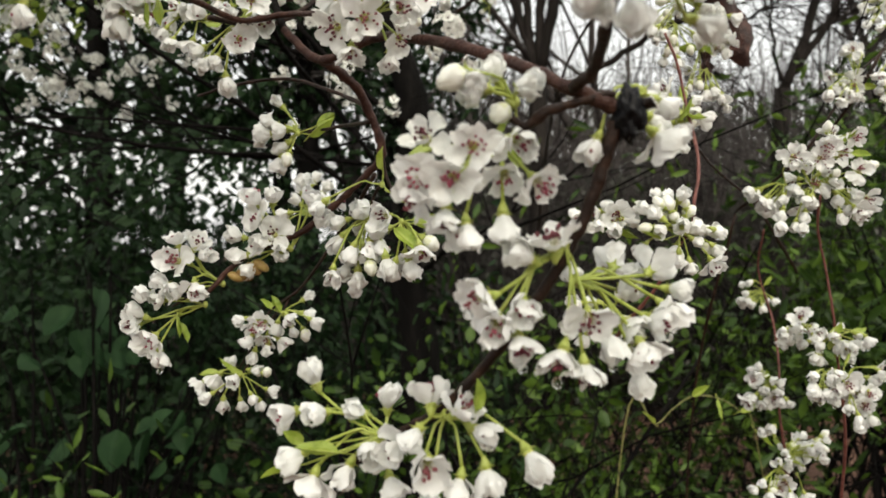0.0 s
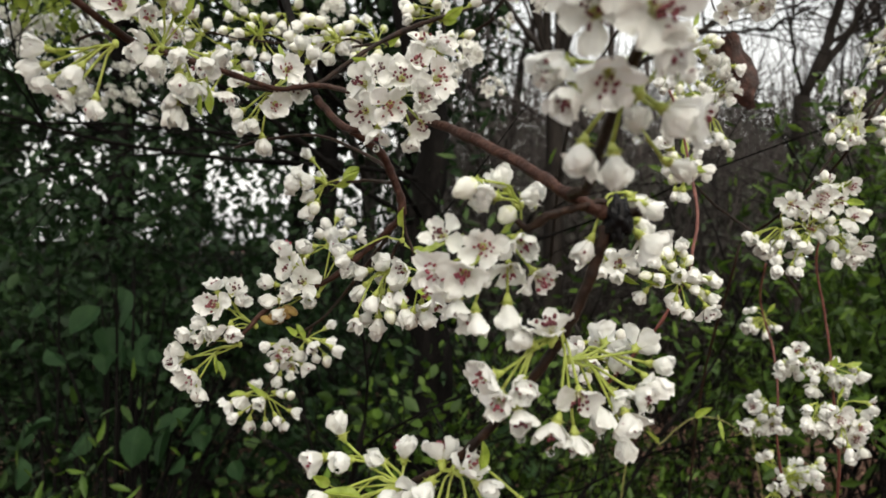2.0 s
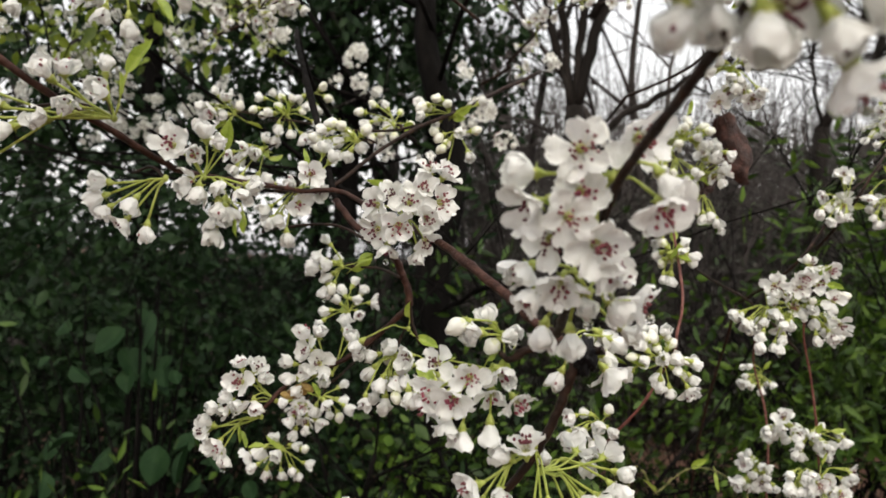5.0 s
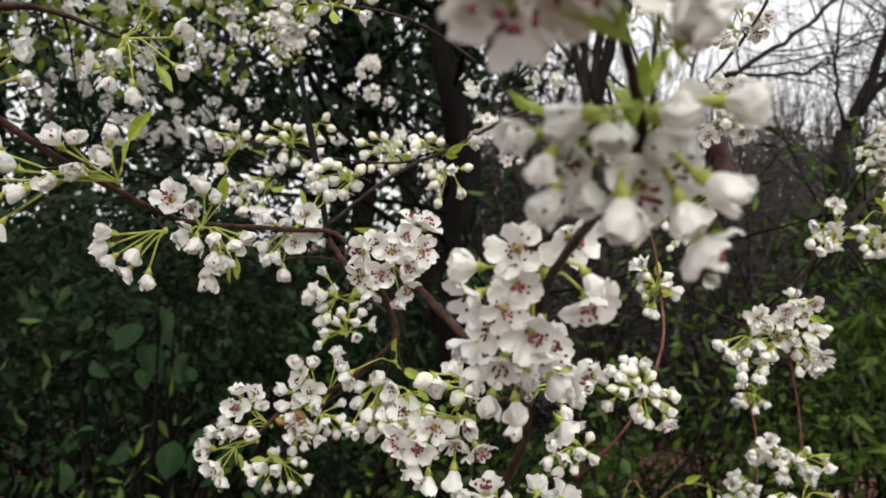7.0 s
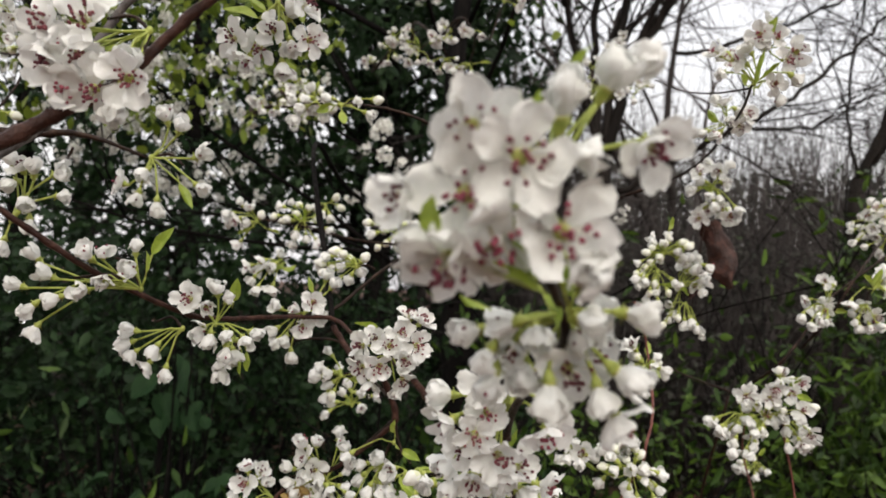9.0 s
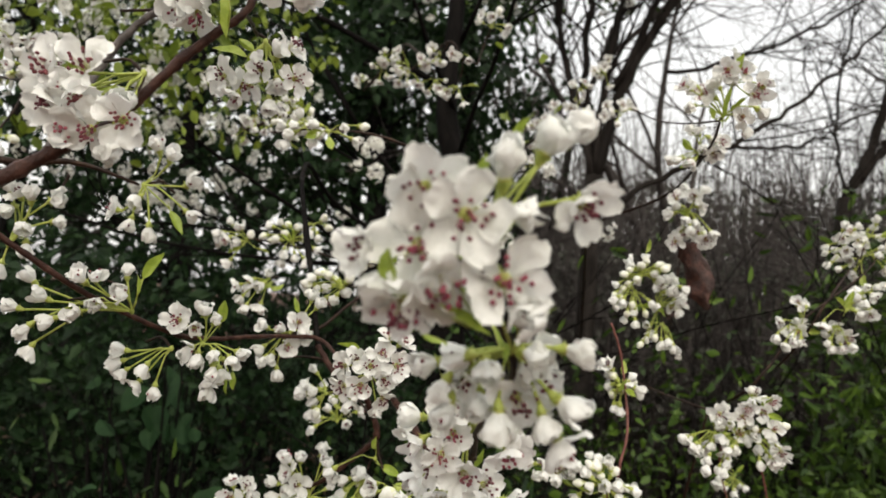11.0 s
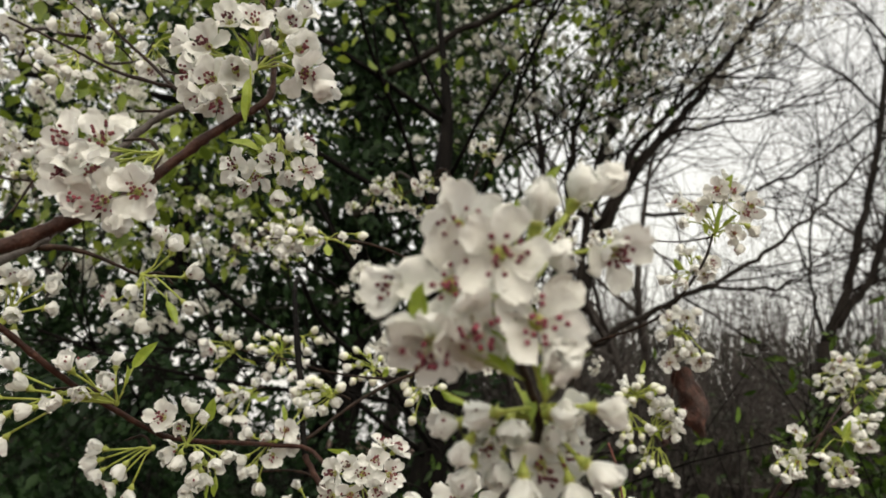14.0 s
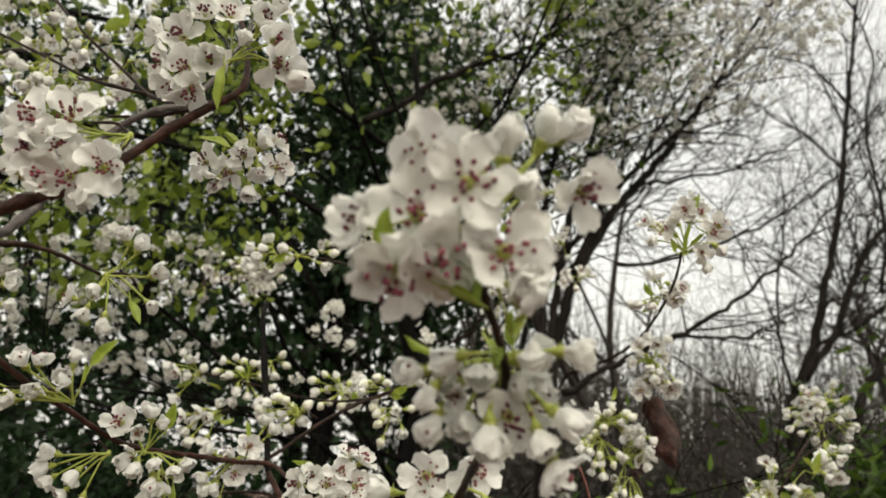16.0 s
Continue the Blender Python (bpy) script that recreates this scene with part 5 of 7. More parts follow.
stem("side_twig", right_spray, BARK, [(0.3675, 0.7086, 1.6670, 1.1), (0.3758, 0.7107, 1.6909, 0.95), (0.3842, 0.7047, 1.7029, 0.8)])
cluster(right_spray, (0.3842, 0.7047, 1.7029), 1.22, [
    ("F", 0.3856, 0.7069, 1.7183), ("F", 0.3979, 0.6895, 1.7155), ("l", 0.3904, 0.6906, 1.7157),
    ("l", 0.4023, 0.6847, 1.6956), ("F", 0.3698, 0.6860, 1.7045), ("F", 0.3919, 0.7019, 1.6978)])
stem("side_twig", right_spray, BARK, [(0.3675, 0.7086, 1.6670, 1.1), (0.3790, 0.7146, 1.6712, 0.95), (0.3906, 0.7126, 1.6635, 0.8)])
cluster(right_spray, (0.3906, 0.7126, 1.6635), 1.22, [
    ("B", 0.4079, 0.7186, 1.6494), ("H", 0.4140, 0.7002, 1.6458), ("C", 0.4035, 0.6964, 1.6447),
    ("B", 0.3932, 0.7040, 1.6377), ("H", 0.3926, 0.7101, 1.6579), ("C", 0.4074, 0.7118, 1.6554),
    ("B", 0.4023, 0.7072, 1.6470)])
cluster(right_spray, (0.3675, 0.7086, 1.6670), 1.22, [
    ("F", 0.3652, 0.6880, 1.6937), ("H", 0.3475, 0.6912, 1.6991), ("F", 0.3680, 0.7077, 1.6677),
    ("H", 0.3515, 0.7092, 1.6754), ("H", 0.3535, 0.7032, 1.6610), ("H", 0.3496, 0.6879, 1.6397),
    ("B", 0.3603, 0.6970, 1.6546), ("H", 0.3654, 0.7050, 1.6540), ("H", 0.3811, 0.6997, 1.6720),
    ("F", 0.4021, 0.6883, 1.6806), ("H", 0.3497, 0.6857, 1.6839), ("C", 0.3755, 0.7079, 1.6812),
    ("l", 0.3532, 0.7201, 1.6648)])
stem("side_twig", right_spray, BARK, [(0.6204, 0.9600, 1.8970, 1.1), (0.6228, 0.9641, 1.9102, 1.0), (0.6232, 0.9642, 1.9174, 0.9)])
stem("side_twig", right_spray, BARK, [(0.6232, 0.9642, 1.9174, 1.1), (0.6317, 0.9737, 1.9442, 0.95), (0.6403, 0.9753, 1.9591, 0.8)])
cluster(right_spray, (0.6403, 0.9753, 1.9591), 1.22, [
    ("H", 0.6429, 0.9801, 1.9724), ("C", 0.6485, 0.9740, 1.9599), ("l", 0.6559, 0.9573, 1.9622),
    ("H", 0.6495, 0.9763, 1.9805), ("F", 0.6214, 0.9705, 1.9515)])
stem("side_twig", right_spray, BARK, [(0.6232, 0.9642, 1.9174, 1.1), (0.6133, 0.9722, 1.9341, 0.95), (0.6034, 0.9722, 1.9388, 0.8)])
cluster(right_spray, (0.6034, 0.9722, 1.9388), 1.22, [
    ("H", 0.5732, 0.9682, 1.9391), ("H", 0.5948, 0.9804, 1.9546), ("F", 0.6060, 0.9689, 1.9635),
    ("H", 0.5734, 0.9544, 1.9104), ("C", 0.5918, 0.9773, 1.9261), ("C", 0.5968, 0.9528, 1.9330)])
stem("side_twig", right_spray, BARK, [(0.6232, 0.9642, 1.9174, 1.1), (0.6353, 0.9727, 1.9273, 0.95), (0.6475, 0.9733, 1.9252, 0.8)])
cluster(right_spray, (0.6475, 0.9733, 1.9252), 1.22, [
    ("H", 0.6689, 0.9627, 1.9235), ("B", 0.6657, 0.9770, 1.9104), ("F", 0.6359, 0.9870, 1.9389),
    ("H", 0.6589, 0.9522, 1.9384), ("C", 0.6586, 0.9658, 1.9074)])
cluster(right_spray, (0.6232, 0.9642, 1.9174), 1.22, [
    ("H", 0.5902, 0.9556, 1.9044), ("H", 0.6452, 0.9553, 1.9375), ("H", 0.6237, 0.9838, 1.8982),
    ("C", 0.6076, 0.9618, 1.9195), ("L", 0.6273, 0.9582, 1.8848)])
stem("side_twig", right_spray, BARK, [(0.5420, 0.8500, 1.8382, 1.1), (0.5490, 0.8545, 1.8393, 1.0), (0.5541, 0.8550, 1.8343, 0.9)])
stem("side_twig", right_spray, BARK, [(0.5541, 0.8550, 1.8343, 1.1), (0.5674, 0.8654, 1.8513, 0.95), (0.5807, 0.8678, 1.8563, 0.8)])
cluster(right_spray, (0.5807, 0.8678, 1.8563), 1.22, [
    ("C", 0.5906, 0.8587, 1.8609), ("C", 0.6044, 0.8679, 1.8746), ("H", 0.5990, 0.8723, 1.8367),
    ("C", 0.5815, 0.8756, 1.8612), ("C", 0.5930, 0.8677, 1.8356), ("B", 0.5656, 0.8676, 1.8517)])
stem("side_twig", right_spray, BARK, [(0.5541, 0.8550, 1.8343, 1.1), (0.5507, 0.8613, 1.8284, 0.95), (0.5472, 0.8596, 1.8105, 0.8)])
cluster(right_spray, (0.5472, 0.8596, 1.8105), 1.22, [
    ("C", 0.5476, 0.8479, 1.7835), ("C", 0.5385, 0.8575, 1.7825), ("F", 0.5504, 0.8681, 1.8114),
    ("F", 0.5545, 0.8494, 1.7971), ("H", 0.5359, 0.8674, 1.8021)])
cluster(right_spray, (0.5541, 0.8550, 1.8343), 1.22, [
    ("C", 0.5199, 0.8439, 1.8149), ("C", 0.5680, 0.8487, 1.8327), ("H", 0.5753, 0.8552, 1.8423),
    ("C", 0.5668, 0.8612, 1.8466), ("L", 0.5578, 0.8520, 1.8490), ("l", 0.5394, 0.8419, 1.8476)])
stem("side_twig", right_spray, BARK, [(0.5016, 0.8500, 1.8042, 1.1), (0.4973, 0.8513, 1.8072, 1.0), (0.4910, 0.8487, 1.8042, 0.9)])
cluster(right_spray, (0.4910, 0.8487, 1.8042), 1.22, [
    ("H", 0.4853, 0.8524, 1.8399), ("H", 0.4973, 0.8487, 1.8361), ("F", 0.4672, 0.8527, 1.8133),
    ("C", 0.4758, 0.8556, 1.8008), ("C", 0.4909, 0.8501, 1.8088), ("H", 0.4907, 0.8611, 1.8042),
    ("H", 0.4560, 0.8394, 1.7922), ("H", 0.4768, 0.8340, 1.7877), ("C", 0.4886, 0.8385, 1.7887),
    ("H", 0.4821, 0.8435, 1.7956), ("H", 0.4663, 0.8363, 1.7815), ("l", 0.5105, 0.8584, 1.8024)])

lower_spray = plant("pear_branch", "thin red pear shoots with white blossom near the ground", "branch")
stem("stem", lower_spray, RED_BARK, [(0.4238, 0.8000, 1.6663, 1.20), (0.4310, 0.8200, 1.6284, 1.20), (0.4462, 0.8300, 1.5756, 1.30), (0.4543, 0.8300, 1.5225, 1.40), (0.4652, 0.8400, 1.4609, 1.50), (0.4831, 0.8600, 1.3816, 1.70), (0.4984, 0.9000, 1.2699, 2.00)])
stem("stem", lower_spray, RED_BARK, [(0.4046, 0.9000, 1.6303, 1.20), (0.4192, 0.9500, 1.5782, 1.20), (0.4382, 0.9500, 1.5098, 1.30), (0.4367, 0.9300, 1.4524, 1.40), (0.4323, 0.9200, 1.3950, 1.50), (0.4435, 0.9200, 1.3138, 1.60), (0.4512, 0.9200, 1.2250, 1.80)])
stem("side_twig", lower_spray, BARK, [(0.4596, 0.8300, 1.5026, 1.1), (0.4544, 0.8297, 1.5058, 1.0), (0.4472, 0.8255, 1.5031, 0.9)])
stem("side_twig", lower_spray, BARK, [(0.4472, 0.8255, 1.5031, 1.1), (0.4312, 0.8295, 1.5153, 0.95), (0.4152, 0.8256, 1.5156, 0.8)])
cluster(lower_spray, (0.4152, 0.8256, 1.5156), 1.22, [
    ("H", 0.3857, 0.8060, 1.5112), ("B", 0.3950, 0.8141, 1.5132), ("H", 0.4027, 0.8381, 1.4972),
    ("H", 0.3996, 0.8059, 1.5198), ("B", 0.4069, 0.8333, 1.5009), ("B", 0.4228, 0.8337, 1.5138),
    ("C", 0.4198, 0.8070, 1.5112), ("H", 0.4169, 0.8091, 1.5157)])
cluster(lower_spray, (0.4472, 0.8255, 1.5031), 1.22, [
    ("H", 0.4220, 0.8282, 1.4969), ("B", 0.4396, 0.8234, 1.5092), ("B", 0.4387, 0.8329, 1.5019),
    ("B", 0.4502, 0.8272, 1.5046), ("H", 0.4569, 0.8321, 1.5014), ("C", 0.4516, 0.8038, 1.5003),
    ("F", 0.4570, 0.8083, 1.4928), ("H", 0.4358, 0.8270, 1.4813), ("H", 0.4878, 0.8326, 1.4964),
    ("l", 0.4616, 0.8323, 1.4835), ("l", 0.4801, 0.8244, 1.5138), ("C", 0.4796, 0.8089, 1.5053),
    ("l", 0.4512, 0.8173, 1.5147), ("L", 0.4541, 0.8324, 1.4910)])
stem("side_twig", lower_spray, BARK, [(0.4467, 0.8000, 1.4744, 1.1), (0.4440, 0.7936, 1.4717, 1.0), (0.4393, 0.7832, 1.4631, 0.9)])
stem("side_twig", lower_spray, BARK, [(0.4393, 0.7832, 1.4631, 1.1), (0.4268, 0.7831, 1.4729, 0.95), (0.4142, 0.7751, 1.4708, 0.8)])
cluster(lower_spray, (0.4142, 0.7751, 1.4708), 1.22, [
    ("H", 0.3956, 0.7587, 1.4728), ("H", 0.3932, 0.7592, 1.4637), ("C", 0.4016, 0.7601, 1.4512),
    ("B", 0.4082, 0.7527, 1.4687)])
stem("side_twig", lower_spray, BARK, [(0.4393, 0.7832, 1.4631, 1.1), (0.4389, 0.7820, 1.4635, 0.95), (0.4385, 0.7728, 1.4518, 0.8)])
cluster(lower_spray, (0.4385, 0.7728, 1.4518), 1.22, [
    ("H", 0.4379, 0.7539, 1.4286), ("F", 0.4495, 0.7699, 1.4492), ("H", 0.4389, 0.7700, 1.4427),
    ("F", 0.4528, 0.7619, 1.4509)])
cluster(lower_spray, (0.4393, 0.7832, 1.4631), 1.22, [
    ("C", 0.4230, 0.7705, 1.4562), ("H", 0.4211, 0.7743, 1.4512), ("F", 0.4390, 0.7609, 1.4661),
    ("C", 0.4590, 0.7797, 1.4323), ("B", 0.4564, 0.7880, 1.4270), ("H", 0.4601, 0.7699, 1.4656),
    ("H", 0.4456, 0.7872, 1.4512), ("l", 0.4513, 0.7932, 1.4834)])
stem("side_twig", lower_spray, BARK, [(0.4967, 1.0800, 1.5479, 1.1), (0.4901, 1.0822, 1.5472, 1.0), (0.4815, 1.0805, 1.5405, 0.9)])
cluster(lower_spray, (0.4815, 1.0805, 1.5405), 1.22, [
    ("B", 0.4581, 1.0856, 1.5536), ("C", 0.4550, 1.0780, 1.5335), ("H", 0.4536, 1.0879, 1.5304),
    ("H", 0.4723, 1.0832, 1.5256), ("B", 0.4792, 1.0732, 1.5188), ("B", 0.4848, 1.0840, 1.5224),
    ("b", 0.4628, 1.0784, 1.5312), ("l", 0.4871, 1.0766, 1.5595)])
stem("side_twig", lower_spray, BARK, [(0.4346, 0.9300, 1.4412, 1.1), (0.4298, 0.9291, 1.4402, 1.0), (0.4230, 0.9242, 1.4332, 0.9)])
cluster(lower_spray, (0.4230, 0.9242, 1.4332), 1.22, [
    ("C", 0.4000, 0.9174, 1.4414), ("B", 0.4018, 0.9192, 1.4446), ("H", 0.4141, 0.9175, 1.4272),
    ("H", 0.4000, 0.9174, 1.4175), ("C", 0.4097, 0.9249, 1.4094), ("B", 0.4278, 0.9150, 1.4245),
    ("H", 0.4291, 0.9191, 1.4167), ("H", 0.4337, 0.9183, 1.4109), ("B", 0.4218, 0.9160, 1.4385),
    ("H", 0.4123, 0.9236, 1.4403), ("C", 0.3955, 0.9215, 1.4114), ("l", 0.4170, 0.9229, 1.4388)])
stem("side_twig", lower_spray, BARK, [(0.4398, 0.9200, 1.3433, 1.1), (0.4431, 0.9208, 1.3436, 1.0), (0.4445, 0.9176, 1.3379, 0.9)])
stem("side_twig", lower_spray, BARK, [(0.4445, 0.9176, 1.3379, 1.1), (0.4372, 0.9213, 1.3369, 0.95), (0.4299, 0.9171, 1.3239, 0.8)])
cluster(lower_spray, (0.4299, 0.9171, 1.3239), 1.22, [
    ("H", 0.4046, 0.9021, 1.3139), ("H", 0.4092, 0.8984, 1.2961), ("C", 0.4437, 0.9184, 1.2891),
    ("F", 0.4333, 0.9100, 1.3114), ("F", 0.4280, 0.9120, 1.3010), ("H", 0.4337, 0.9109, 1.3286)])
stem("side_twig", lower_spray, BARK, [(0.4445, 0.9176, 1.3379, 1.1), (0.4517, 0.9276, 1.3318, 0.95), (0.4589, 0.9295, 1.3137, 0.8)])
cluster(lower_spray, (0.4589, 0.9295, 1.3137), 1.22, [
    ("C", 0.4670, 0.9268, 1.2877)])
stem("side_twig", lower_spray, BARK, [(0.4445, 0.9176, 1.3379, 1.1), (0.4358, 0.9240, 1.3571, 0.95), (0.4271, 0.9225, 1.3644, 0.8)])
cluster(lower_spray, (0.4271, 0.9225, 1.3644), 1.22, [
    ("C", 0.4134, 0.9156, 1.3710)])
cluster(lower_spray, (0.4445, 0.9176, 1.3379), 1.22, [
    ("C", 0.4545, 0.9280, 1.3549), ("H", 0.4468, 0.9314, 1.3495), ("H", 0.4487, 0.9226, 1.3367),
    ("C", 0.4607, 0.9144, 1.3437), ("B", 0.4559, 0.9219, 1.3458), ("B", 0.4777, 0.9227, 1.3401),
    ("H", 0.4736, 0.9000, 1.3435), ("B", 0.4612, 0.9028, 1.3553), ("H", 0.4550, 0.9156, 1.3304),
    ("b", 0.4776, 0.9041, 1.3532), ("b", 0.4735, 0.9122, 1.3602), ("L", 0.4432, 0.9459, 1.3547),
    ("l", 0.4533, 0.9127, 1.3340)])

mid_spray = plant("pear_branch", "slender red twig with tight clusters of white buds", "branch")
stem("stem", mid_spray, RED_BARK, [(0.1947, 0.6200, 1.7940, 1.20), (0.2047, 0.6200, 1.7691, 1.20), (0.2122, 0.6200, 1.7342, 1.30), (0.2162, 0.6000, 1.6796, 1.40), (0.2095, 0.5900, 1.6476, 1.40), (0.2046, 0.5850, 1.6238, 1.30), (0.1946, 0.5800, 1.6096, 1.20), (0.1760, 0.5800, 1.5768, 1.30), (0.1578, 0.6000, 1.5466, 1.50), (0.1421, 0.6400, 1.5112, 1.70)])
stem("side_twig", mid_spray, BARK, [(0.2358, 0.7000, 1.7246, 1.20), (0.3034, 0.8000, 1.6988, 1.40), (0.3831, 0.9000, 1.6735, 1.70), (0.4564, 1.0000, 1.6403, 2.00), (0.5933, 1.2000, 1.5696, 2.40)])
stem("side_twig", mid_spray, BARK, [(0.1955, 0.5800, 1.6120, 1.1), (0.1955, 0.5808, 1.6179, 1.0), (0.1934, 0.5776, 1.6178, 0.9)])
cluster(mid_spray, (0.1934, 0.5776, 1.6178), 1.06, [
    ("b", 0.1762, 0.5811, 1.6464), ("b", 0.1915, 0.5713, 1.6456), ("B", 0.1734, 0.5712, 1.6327),
    ("b", 0.1886, 0.5746, 1.6288), ("B", 0.1767, 0.5726, 1.6214), ("B", 0.2019, 0.5756, 1.6214),
    ("b", 0.1967, 0.5749, 1.6398), ("B", 0.2196, 0.5797, 1.6193), ("b", 0.2133, 0.5813, 1.6090),
    ("b", 0.2031, 0.5755, 1.6132), ("B", 0.1912, 0.5750, 1.5981), ("C", 0.2171, 0.5725, 1.5949),
    ("l", 0.1676, 0.5719, 1.6153), ("b", 0.1775, 0.5715, 1.6396)])
cluster(mid_spray, (0.1934, 0.5776, 1.6178), 1.06, [
    ("b", 0.1855, 0.5781, 1.6441), ("b", 0.1669, 0.5767, 1.6358), ("B", 0.1824, 0.5782, 1.6317),
    ("b", 0.1682, 0.5743, 1.6227), ("B", 0.1917, 0.5693, 1.6233), ("b", 0.1985, 0.5802, 1.6330),
    ("b", 0.2108, 0.5779, 1.6214), ("b", 0.2207, 0.5740, 1.6201), ("b", 0.2191, 0.5727, 1.6071),
    ("B", 0.1904, 0.5802, 1.6050), ("b", 0.2005, 0.5773, 1.5939), ("H", 0.1648, 0.5811, 1.6071),
    ("b", 0.1838, 0.5723, 1.6376)])
cluster(mid_spray, (0.2097, 0.6200, 1.7218), 1.06, [
    ("b", 0.2044, 0.6249, 1.7307), ("b", 0.2006, 0.6305, 1.7228), ("b", 0.2036, 0.6293, 1.7159),
    ("b", 0.2003, 0.6336, 1.7225), ("B", 0.2202, 0.6197, 1.7326), ("H", 0.2276, 0.6256, 1.7218),
    ("b", 0.2205, 0.6271, 1.7274), ("b", 0.2232, 0.6380, 1.7211), ("C", 0.1981, 0.6258, 1.7428),
    ("B", 0.1932, 0.6315, 1.7441), ("H", 0.1994, 0.6377, 1.7361), ("b", 0.2083, 0.6300, 1.7013),
    ("b", 0.2107, 0.6237, 1.6991), ("b", 0.2043, 0.6287, 1.7001), ("l", 0.2116, 0.6309, 1.7438),
    ("B", 0.2139, 0.6203, 1.7240), ("b", 0.2180, 0.6260, 1.7184), ("b", 0.2114, 0.6322, 1.7187),
    ("L", 0.2086, 0.6097, 1.7265), ("L", 0.2166, 0.6087, 1.7150)])
stem("side_twig", mid_spray, BARK, [(0.1432, 0.6000, 1.6266, 1.1), (0.1421, 0.5985, 1.6306, 1.0), (0.1390, 0.5930, 1.6286, 0.9)])
cluster(mid_spray, (0.1390, 0.5930, 1.6286), 1.06, [
    ("H", 0.1157, 0.5921, 1.6346), ("C", 0.1300, 0.5899, 1.6365), ("F", 0.1441, 0.5847, 1.6350),
    ("H", 0.1503, 0.5843, 1.6300), ("B", 0.1408, 0.5828, 1.6238), ("B", 0.1291, 0.5859, 1.6260),
    ("B", 0.1228, 0.5856, 1.6247), ("b", 0.1360, 0.5894, 1.6373), ("L", 0.1504, 0.5905, 1.6239)])
stem("side_twig", mid_spray, BARK, [(0.1545, 0.6100, 1.5549, 1.1), (0.1489, 0.6089, 1.5562, 1.0), (0.1413, 0.6037, 1.5515, 0.9)])
cluster(mid_spray, (0.1413, 0.6037, 1.5515), 1.06, [
    ("C", 0.1143, 0.5935, 1.5602), ("C", 0.1258, 0.6012, 1.5462), ("B", 0.1078, 0.5937, 1.5417),
    ("H", 0.1218, 0.6054, 1.5316), ("B", 0.1407, 0.5997, 1.5506), ("b", 0.1470, 0.5946, 1.5653),
    ("b", 0.1304, 0.6049, 1.5610), ("B", 0.1507, 0.5970, 1.5471), ("b", 0.1362, 0.5974, 1.5355)])
stem("side_twig", mid_spray, BARK, [(0.2468, 0.7200, 1.8683, 1.1), (0.2458, 0.7225, 1.8651, 1.0), (0.2428, 0.7210, 1.8560, 0.9)])
stem("side_twig", mid_spray, BARK, [(0.2428, 0.7210, 1.8560, 1.1), (0.2406, 0.7284, 1.8517, 0.95), (0.2384, 0.7278, 1.8354, 0.8)])
cluster(mid_spray, (0.2384, 0.7278, 1.8354), 1.22, [
    ("b", 0.2281, 0.7177, 1.8091), ("b", 0.2281, 0.7297, 1.8026), ("b", 0.2498, 0.7200, 1.8111),
    ("b", 0.2216, 0.7184, 1.8265), ("b", 0.2249, 0.7211, 1.8392), ("b", 0.2220, 0.7252, 1.8338),
    ("b", 0.2343, 0.7201, 1.8218), ("b", 0.2404, 0.7316, 1.8146), ("b", 0.2561, 0.7217, 1.8238)])
cluster(mid_spray, (0.2428, 0.7210, 1.8560), 1.22, [
    ("b", 0.2340, 0.7234, 1.8668), ("B", 0.2305, 0.7321, 1.8733), ("b", 0.2429, 0.7205, 1.8641),
    ("b", 0.2549, 0.7184, 1.8588), ("b", 0.2638, 0.7251, 1.8541), ("b", 0.2253, 0.7190, 1.8563),
    ("b", 0.2487, 0.7191, 1.8720), ("b", 0.2392, 0.7162, 1.8522), ("b", 0.2426, 0.7277, 1.8498),
    ("b", 0.2602, 0.7145, 1.8693), ("b", 0.2640, 0.7243, 1.8712), ("l", 0.2491, 0.7226, 1.8946),
    ("b", 0.2118, 0.7148, 1.8315), ("b", 0.2149, 0.7171, 1.8441), ("l", 0.2631, 0.7214, 1.8617)])
stem("side_twig", mid_spray, BARK, [(0.2713, 0.7500, 1.8165, 1.1), (0.2761, 0.7577, 1.8125, 0.95), (0.2809, 0.7575, 1.7965, 0.8)])
cluster(mid_spray, (0.2809, 0.7575, 1.7965), 1.22, [
    ("B", 0.2796, 0.7524, 1.7710), ("H", 0.2951, 0.7525, 1.7682), ("H", 0.2700, 0.7521, 1.7851)])
cluster(mid_spray, (0.2713, 0.7500, 1.8165), 1.22, [
    ("C", 0.2775, 0.7454, 1.8428), ("H", 0.2895, 0.7429, 1.8343), ("C", 0.3012, 0.7473, 1.8232),
    ("H", 0.2937, 0.7493, 1.8260), ("C", 0.2867, 0.7524, 1.8223), ("b", 0.2595, 0.7456, 1.7781),
    ("l", 0.2713, 0.7450, 1.8156), ("C", 0.2847, 0.7495, 1.8514), ("L", 0.2588, 0.7477, 1.8150),
    ("l", 0.2747, 0.7375, 1.8107)])

